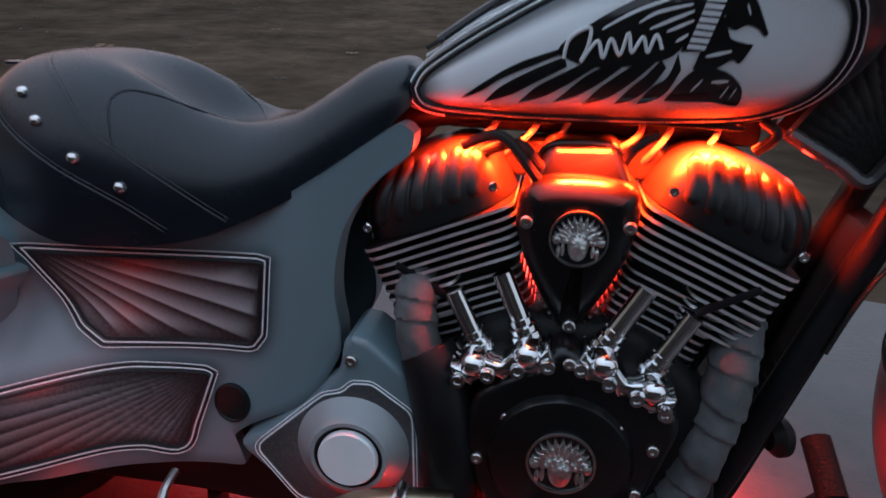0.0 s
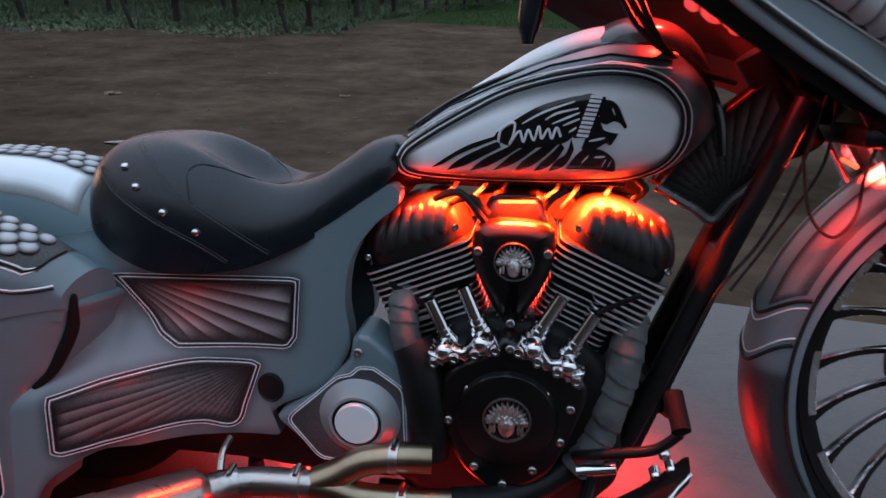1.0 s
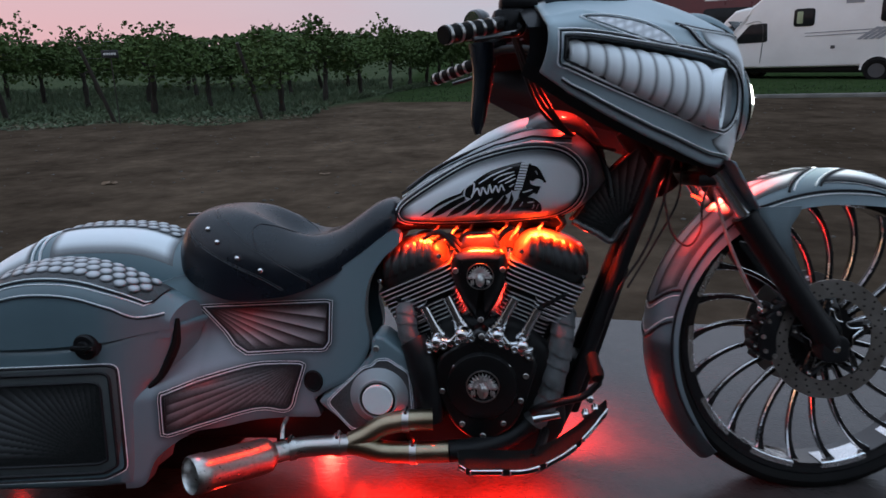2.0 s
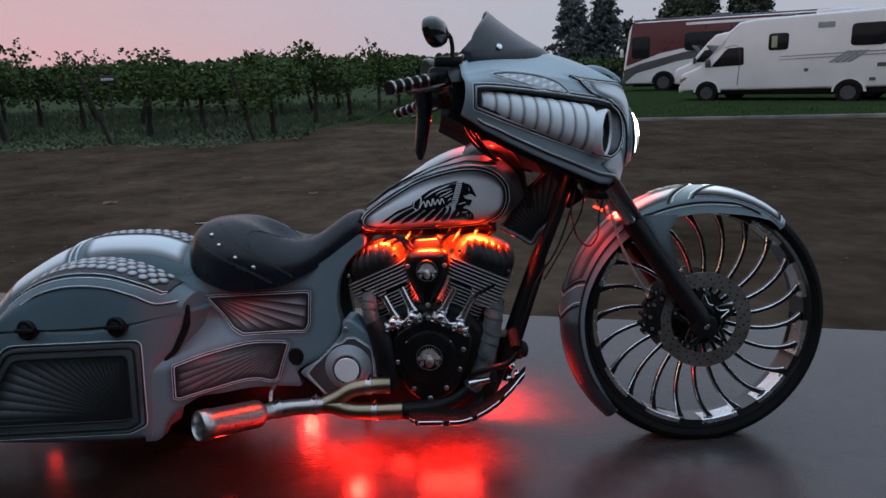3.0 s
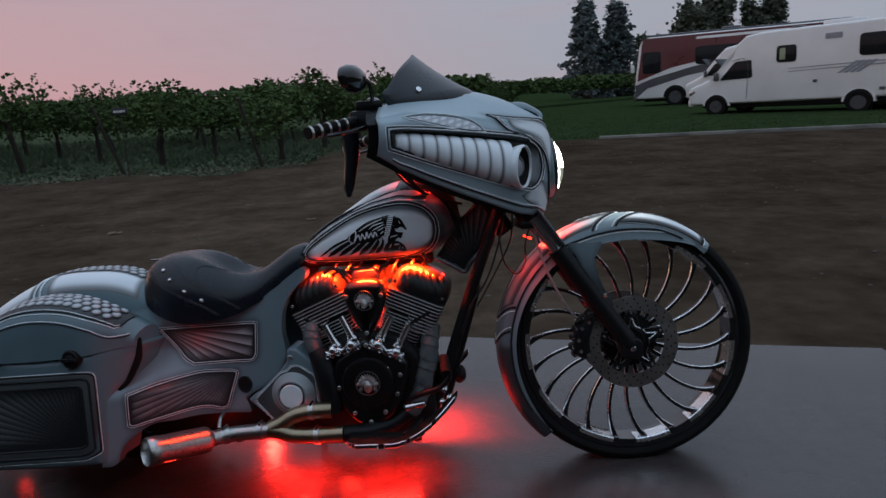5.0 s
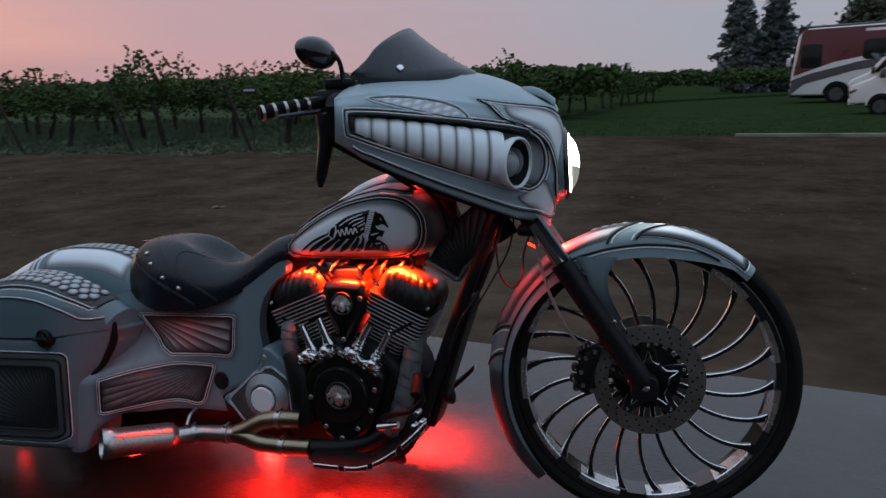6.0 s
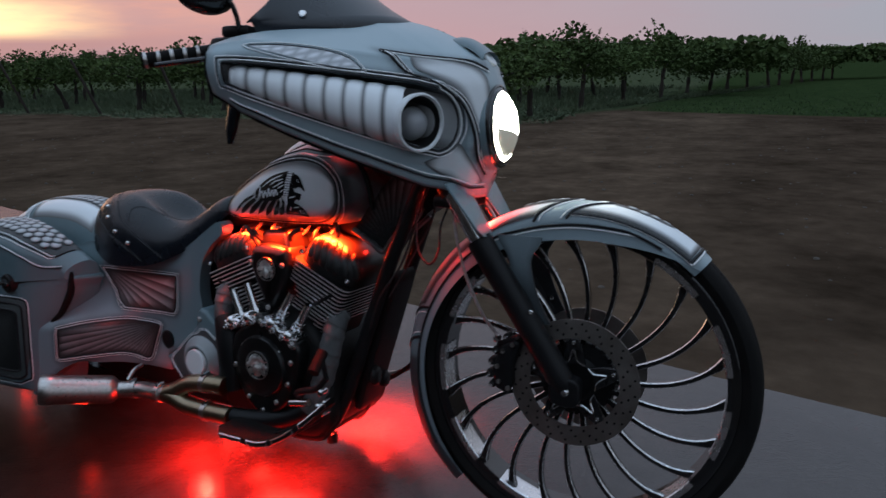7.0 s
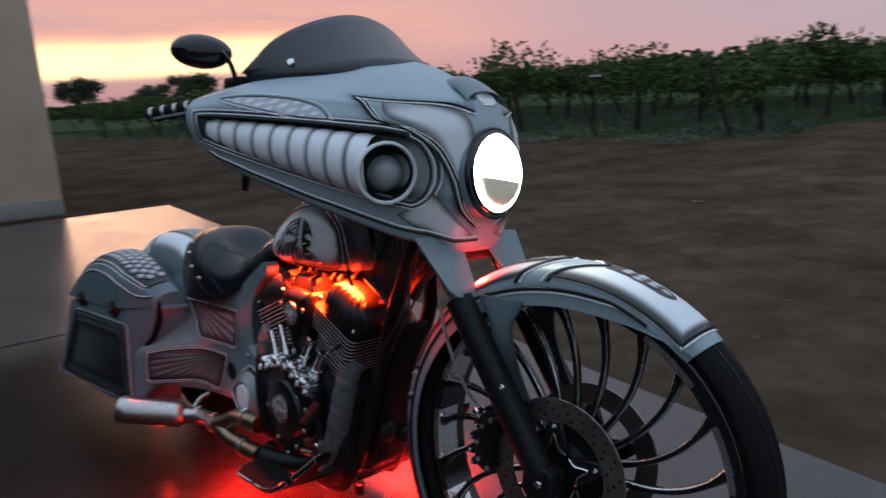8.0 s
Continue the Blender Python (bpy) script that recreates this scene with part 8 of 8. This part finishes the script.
def build_broadleaf(x, y, h, spread, seed):
    rng = random.Random(seed)
    t = thing("broadleaf_tree", "dark rounded broadleaf tree with gaps in its crown", "tree", Matrix.Translation((x, y, 0)), group="far trees")
    tr = tube_bm([(0, 0, -0.3), (0.15, 0, h * 0.35), (0, 0.1, h * 0.6)], lambda f: 0.38 - 0.2 * f, 10, 8)
    limbs, centres = [], []
    for k in range(15):
        a = k * 2.4
        L = spread * rng.uniform(0.35, 0.95)
        top = Vector((math.cos(a) * L, math.sin(a) * L, h * rng.uniform(0.50, 0.93)))
        limbs.append(tube_bm([(0, 0, h * 0.38), (top * 0.5 + Vector((0, 0, h * 0.28))), top], lambda f: 0.14 * (1 - f) + 0.02, 8, 6))
        for j in range(420):
            centres.append(tuple(top + Vector((rng.gauss(0, spread * 0.15), rng.gauss(0, spread * 0.15), rng.gauss(0, h * 0.06)))))
    part("trunk", merge(tr, *limbs), BARK, t)
    ob = new("crown", mesh_of("crown", *leaf_cloud(rng, centres, 0.34), BROADLEAF))
    ob.parent = t


def along_ray(az, dist):
    return 0.257 + dist * math.cos(radians(az)), -2.56 + dist * math.sin(radians(az))


build_conifer(*along_ray(79.2, 78), 9.9, 3.6, 1)
build_conifer(*along_ray(76.9, 80), 9.7, 3.5, 2)
build_broadleaf(*along_ray(71.6, 76), 8.7, 2.1, 3)
build_broadleaf(*along_ray(70.1, 78), 9.2, 2.0, 4)
build_broadleaf(*along_ray(66.9, 78), 8.9, 1.8, 5)
build_broadleaf(*along_ray(74.3, 90), 6.3, 1.8, 6)
for k, (az, d, h) in enumerate(((161.5, 150, 6.0), (158.2, 140, 7.4), (153.5, 150, 6.0), (150.4, 140, 7.2), (146.5, 150, 5.4), (165.5, 150, 6.0))):
    build_broadleaf(*along_ray(az, d), h, 3.8, 20 + k)


# ---- motorhomes on the lawn: x ahead, y to the left, z up, from the ground under the front axle ----
WHITE = mat("white_gelcoat", (0.72, 0.71, 0.69), (0.80, 0.79, 0.77), rough=0.35, scale=1.2, coat=0.3)
MAROON = mat("maroon_paint", (0.085, 0.010, 0.012), (0.12, 0.014, 0.016), rough=0.3, scale=2, coat=0.5)
DARKGREY = mat("dark_grey_paint_rv", (0.06, 0.06, 0.065), (0.085, 0.085, 0.09), rough=0.35, scale=2, coat=0.3)
GLASS = mat("dark_vehicle_glass", (0.012, 0.013, 0.014), (0.02, 0.021, 0.022), rough=0.10, scale=3)
GLASS.node_tree.nodes["Principled BSDF"].inputs["Specular IOR Level"].default_value = 0.16
CURTAIN = mat("curtain", (0.30, 0.34, 0.20), (0.36, 0.40, 0.26), rough=0.9, scale=5)
DECAL = mat("grey_decal", (0.24, 0.25, 0.27), (0.30, 0.31, 0.33), rough=0.4, scale=4)
REDLENS = mat("red_reflector", (0.45, 0.03, 0.02), rough=0.2)


def vpart(name, bm, material, parent, label="", smooth=35.0):
    return part(name, bm, material, parent, label, smooth)


def side_bm(outline, y0, y1, edge=0.05):
    return slab_bm(outline, y0, y1, edge, 4)


def vehicle_wheel(parent, x, y, r):
    w = vpart("wheel", lathe_bm([(-0.10, 0), (-0.11, r * 0.30), (-0.09, r * 0.55), (-0.11, r * 0.62), (0.11, r * 0.62), (0.11, 0)], Matrix.Translation((x, y, r)), 28), HUMP, parent)
    vpart("wheel_tyre", lathe_bm([(-0.11, r * 0.60), (-0.13, r * 0.75), (-0.12, r * 0.95), (-0.06, r), (0.06, r), (0.12, r * 0.95), (0.13, r * 0.75), (0.11, r * 0.60)], Matrix.Translation((x, y, r)), 32), RUBBER, w)


def window(parent, x0, x1, z0, z1, y, curtain=False):
    s = 1 if y > 0 else -1
    o = round_outline([(x0, z0), (x1, z0), (x1, z1), (x0, z1)], 4, 0.14)
    w = vpart("window", slab_bm(inset(o, -0.04), y - s * 0.02, y + s * 0.012, 0.008), BLACK, parent)
    vpart("pane", slab_bm(o, y - s * 0.01, y + s * 0.018, 0.004), GLASS, w)
    if curtain:
        xm = (x0 + x1) / 2
        vpart("curtain", slab_bm(round_outline([(xm + 0.03, z0 + 0.05), (x1 - 0.06, z0 + 0.05), (x1 - 0.06, z1 - 0.05), (xm + 0.03, z1 - 0.05)], 3, 0.1), y, y + s * 0.021, 0.002), CURTAIN, w)


def build_van_camper(m):
    """A van-based motorhome with a white box body."""
    t = thing("motorhome", "white van-based motorhome with grey swoosh parked on the lawn", "motorhome", m, group="parked motorhomes")
    prof = [(0.98, 0.42), (1.02, 0.85), (0.96, 1.05), (0.30, 1.32), (0.16, 1.42), (-0.42, 2.05), (-0.60, 2.45), (-0.95, 2.78), (-1.50, 2.86), (-5.34, 2.92), (-5.43, 2.86), (-5.43, 0.52), (-1.20, 0.45)]
    body = vpart("body", side_bm(round_outline(prof, 3, 0.06), -1.08, 1.08, 0.09), WHITE, t)
    for s in (-1, 1):
        cab = [(-0.10, 1.28), (-0.56, 1.84), (-0.66, 1.92), (-1.16, 1.94), (-1.20, 1.32)]
        w = vpart("cab_window", slab_bm(round_outline(cab, 3, 0.1), s * 1.06, s * 1.093, 0.006), GLASS, t)
        vpart("cab_door", tube_bm([(-1.02, s * 1.087, 0.62), (-1.02, s * 1.087, 1.90), (-0.50, s * 1.087, 1.94)], 0.009, 20, 6), DARKGREY, t)
        window(t, -2.50, -1.98, 1.82, 2.30, s * 1.085, True)
        window(t, -5.16, -4.32, 1.85, 2.46, s * 1.085)
        for k in range(4):
            a = -3.72 - 0.16 * k
            vpart("swoosh", slab_bm([(a, 1.32), (a - 0.10, 1.30), (a - 0.62, 1.66), (a - 0.50, 1.68)], s * 1.085, s * 1.092, 0.002), DECAL, t, smooth=0)
        for z in (1.50, 1.60):
            vpart("swoosh", slab_bm([(-2.3, z - 0.05), (-2.3, z - 0.03), (-5.3, z + 0.06), (-5.3, z + 0.02)], s * 1.085, s * 1.091, 0.002), DECAL, t, smooth=0)
        vpart("vent_grille", slab_bm([(-3.35, 2.42), (-3.82, 2.42), (-3.82, 2.60), (-3.35, 2.60)], s * 1.08, s * 1.092, 0.003), DECAL, t, smooth=0)
        for a, z, ww, hh in ((-3.05, 1.05, 0.12, 0.10), (-4.85, 0.72, 0.16, 0.10), (-5.02, 1.15, 0.24, 0.12)):
            vpart("hatch", slab_bm([(a, z), (a - ww, z), (a - ww, z + hh), (a, z + hh)], s * 1.08, s * 1.094, 0.003), DARKGREY, t, smooth=0)
        for x, r in ((0.0, 0.36), (-4.33, 0.36)):
            arch = lathe_bm([(s * 1.0, 0.46), (s * 1.091, 0.46), (s * 1.091, 0.40), (s * 1.0, 0.40)], Matrix.Translation((x, 0, 0.38)), 24, 0, 180)
            vpart("wheel_arch", arch, WHITE, t)
            vpart("arch_gap", lathe_bm([(s * 1.088, 0.42), (s * 1.088, 0.0)], Matrix.Translation((x, 0, 0.38)), 24, 0, 180), BLACK, t)
            vehicle_wheel(t, x, s * 1.0, r)
        vpart("mirror", box_bm((0.16, 0.14, 0.30), (-0.06, s * 1.22, 1.42), 0.04), DARKGREY, t)
        vpart("headlight", slab_bm(round_outline([(0.99, 0.88), (0.80, 0.98), (0.72, 0.90), (0.97, 0.74)], 3), s * 1.07, s * 1.094, 0.01), HEADDIM, t)
    vpart("windscreen", (lambda b: (b.transform(Matrix.Translation((-0.12, 0, 1.76)) @ pose(0, 0, 0, 0, 41.0, 0)), b)[1])(box_bm((0.03, 1.86, 0.84), (0.02, 0, 0), 0.012)), GLASS, t)
    vpart("bumper", box_bm((0.22, 2.08, 0.26), (0.95, 0, 0.50), 0.07), WHITE, t)
    vpart("grille", box_bm((0.05, 0.9, 0.16), (1.01, 0, 0.80), 0.02), DARKGREY, t)
    vpart("roof_unit", box_bm((1.0, 0.8, 0.16), (-3.5, 0, 2.98), 0.05), WHITE, t, "white roof air unit")
    vpart("roof_vent", box_bm((0.36, 0.4, 0.12), (-2.15, 0, 2.93), 0.03), DARKGREY, t)
    vpart("awning", tube_bm([(-3.9, -1.05, 2.98), (-5.35, -1.05, 2.99)], 0.04, 4, 10), WHITE, t)
    vpart("underbody", box_bm((5.9, 1.7, 0.22), (-2.35, 0, 0.40), 0.03), BLACK, t)


def build_coach(m):
    """A long bus-fronted motorhome, maroon over white with a dark sweep."""
    t = thing("motorhome", "large maroon and white coach motorhome parked on the lawn", "motorhome", m, group="parked motorhomes")
    prof = [(1.95, 0.45), (2.05, 0.9), (1.98, 1.7), (1.80, 3.1), (1.66, 3.40), (1.3, 3.52), (-7.8, 3.56), (-8.0, 3.4), (-8.0, 0.42)]
    vpart("body", side_bm(round_outline(prof, 3, 0.05), -1.24, 1.24, 0.10), WHITE, t)
    for s in (-1, 1):
        lay = lambda o, m, d=0.006, n="stripe": vpart(n, slab_bm(o, s * 1.23, s * (1.245 + d), 0.003), m, t, smooth=0)
        lay([(1.62, 3.46), (-7.9, 3.50), (-7.9, 2.75), (-2.6, 2.45), (0.2, 1.95), (1.9, 1.35)], MAROON)
        lay([(-1.0, 3.36), (-7.9, 3.40), (-7.9, 3.28), (-1.0, 3.24)], WHITE, 0.010)
        lay([(2.0, 1.15), (1.2, 1.45), (-0.9, 1.95), (-3.6, 2.32), (-7.9, 2.45), (-7.9, 2.10), (-3.4, 1.95), (-0.6, 1.52), (1.4, 0.98), (1.9, 0.55), (2.0, 0.75)], DARKGREY, 0.010)
        window(t, 0.75, 1.60, 1.75, 2.75, s * 1.245)
        window(t, -3.1, -1.0, 2.05, 2.85, s * 1.25)
        window(t, -6.4, -4.6, 2.05, 2.85, s * 1.25)
        for x in (0.0, -5.6):
            vpart("arch_gap", lathe_bm([(s * 1.258, 0.58), (s * 1.258, 0.0)], Matrix.Translation((x, 0, 0.50)), 24, 0, 180), BLACK, t)
            vehicle_wheel(t, x, s * 1.16, 0.50)
        vpart("mirror", box_bm((0.16, 0.2, 0.42), (2.1, s * 1.42, 2.0), 0.05), WHITE, t)
        vpart("marker_lamp", box_bm((0.05, 0.16, 0.30), (2.03, s * 1.05, 1.28), 0.015), REDLENS, t)
        vpart("hatch", slab_bm([(-0.9, 0.95), (-1.2, 0.95), (-1.2, 1.15), (-0.9, 1.15)], s * 1.24, s * 1.256, 0.003), DARKGREY, t, smooth=0)
    vpart("windscreen", (lambda b: (b.transform(Matrix.Translation((1.93, 0, 2.35)) @ pose(0, 0, 0, 0, -7.0, 0)), b)[1])(box_bm((0.05, 2.2, 1.25), (0, 0, 0), 0.02)), GLASS, t)
    vpart("front_mask", box_bm((0.06, 2.3, 0.50), (2.03, 0, 1.30), 0.03), DARKGREY, t)
    vpart("bumper", box_bm((0.28, 2.44, 0.42), (1.98, 0, 0.56), 0.10), DARKGREY, t)
    vpart("awning", tube_bm([(-0.6, -1.3, 3.36), (-6.5, -1.3, 3.42)], 0.06, 4, 12), WHITE, t)
    vpart("roof", box_bm((9.2, 2.3, 0.10), (-3.1, 0, 3.575), 0.04), DARKGREY, t)
    vpart("roof_unit", box_bm((0.9, 0.8, 0.16), (-2.5, 0, 3.70), 0.06), DARKGREY, t)
    vpart("underbody", box_bm((9.2, 2.0, 0.30), (-3.0, 0, 0.45), 0.03), BLACK, t)


def build_small_van(m):
    """A high white panel van between the two motorhomes."""
    t = thing("van", "white high-roofed camper van between two motorhomes", "van", m, group="parked motorhomes")
    prof = [(0.95, 0.42), (1.0, 0.95), (0.92, 1.12), (0.25, 1.40), (-0.45, 2.20), (-0.85, 2.58), (-1.4, 2.68), (-4.6, 2.66), (-4.7, 0.45)]
    vpart("body", side_bm(round_outline(prof, 3, 0.07), -0.98, 0.98, 0.12), WHITE, t)
    for s in (-1, 1):
        vpart("cab_window", slab_bm(round_outline([(0.0, 1.40), (-0.42, 1.92), (-1.05, 1.98), (-1.08, 1.40)], 3, 0.1), s * 0.96, s * 0.992, 0.005), GLASS, t)
        window(t, -3.2, -1.6, 1.45, 1.98, s * 0.985)
        for x in (0.0, -3.6):
            vehicle_wheel(t, x, s * 0.92, 0.35)
        vpart("mirror", box_bm((0.14, 0.12, 0.28), (-0.05, s * 1.12, 1.48), 0.04), DARKGREY, t)
    vpart("windscreen", (lambda b: (b.transform(Matrix.Translation((-0.06, 0, 1.82)) @ pose(0, 0, 0, 0, 41.0, 0)), b)[1])(box_bm((0.03, 1.7, 0.95), (0.02, 0, 0), 0.012)), GLASS, t)
    vpart("roof_rack", box_bm((1.6, 1.2, 0.10), (-2.2, 0, 2.72), 0.03), WHITE, t)


def build_suv(m):
    t = thing("car", "white sport utility car parked behind the motorhomes", "car", m, group="parked motorhomes")
    prof = [(0.85, 0.35), (0.88, 0.75), (0.75, 0.92), (-0.25, 1.05), (-0.85, 1.58), (-1.2, 1.68), (-3.1, 1.66), (-3.5, 1.1), (-3.55, 0.4)]
    vpart("body", side_bm(round_outline(prof, 4, 0.12), -0.93, 0.93, 0.14), WHITE, t)
    for s in (-1, 1):
        window(t, -1.75, -0.75, 1.08, 1.50, s * 0.93)
        window(t, -2.9, -1.85, 1.08, 1.50, s * 0.93)
        for x in (0.0, -2.75):
            vehicle_wheel(t, x, s * 0.86, 0.35)


def parked(front, rear, raise_=0.1, size=1.0):
    a, b = Vector((*front, 0)), Vector((*rear, 0))
    d = (a - b).normalized()
    return Matrix.Translation((a.x, a.y, raise_)) @ pose(0, 0, 0, 0, 0, math.degrees(math.atan2(d.y, d.x))) @ Matrix.Diagonal((size, size, size, 1))


build_van_camper(parked((10.93, 24.55), (13.98, 21.25), 0.03, 1.07) @ Matrix.Diagonal((1, 1, 0.90, 1)))
build_coach(parked((13.15, 37.7), (19.6, 34.3), 0.02, 1.04))
build_small_van(parked((13.75, 33.9), (16.8, 30.7), 0.03, 1.10) @ Matrix.Diagonal((1, 1, 0.95, 1)))
build_suv(parked((18.4, 23.6), (20.9, 21.2), 0.05, 1.0))


# ---- building at the end of the slab ----
STUCCO = mat("pale_stucco", (0.46, 0.35, 0.26), (0.55, 0.43, 0.33), rough=0.9, scale=1.2, bump=0.3, bump_scale=90)


BLOCKER_DARK = mat("light_blocker_dark", (0.035, 0.028, 0.022), (0.055, 0.045, 0.036), rough=0.8, scale=2, stretch=(1, 1, 8))


def build_building():
    d, n = Vector((0.9708, -0.24, 0)), Vector((0.24, 0.9708, 0))
    c = Vector((-8.55, 2.50, 0))
    b = thing("building", "pale stuccoed building corner beside the slab", "building", Matrix.Translation(c) @ pose(0, 0, 0, 0, 0, math.degrees(math.atan2(d.y, d.x))))
    part("wall", box_bm((6.0, 9.0, 4.2), (-3.0, -4.5, 2.05), 0.02), STUCCO, b)
    # unseen dark block and its lid, added to cut low light from behind the camera
    part("light_blocker", box_bm((24.0, 6.0, 4.2), (9.0, -11.0, 2.05), 0.02), BLOCKER_DARK, b, "unseen dark block that holds off low light behind the camera")
    part("light_blocker_top", box_bm((24.6, 6.6, 0.22), (9.0, -11.0, 4.262), 0.03), BLOCKER_DARK, b)
    part("plinth", box_bm((0.05, 8.98, 0.22), (0.024, -4.5, 0.09), 0.01), mat("plinth_grey", (0.22, 0.20, 0.18), (0.28, 0.26, 0.24), rough=0.9, scale=4), b)
    part("roof", box_bm((6.6, 9.6, 0.22), (-3.0, -4.5, 4.26), 0.03), mat("roof_metal", (0.12, 0.11, 0.10), (0.16, 0.15, 0.14), rough=0.5, scale=2), b)

    for soft in (LEAF, NEEDLE, BROADLEAF):
        soft.node_tree.nodes["Principled BSDF"].inputs["Specular IOR Level"].default_value = 0.15


build_building()
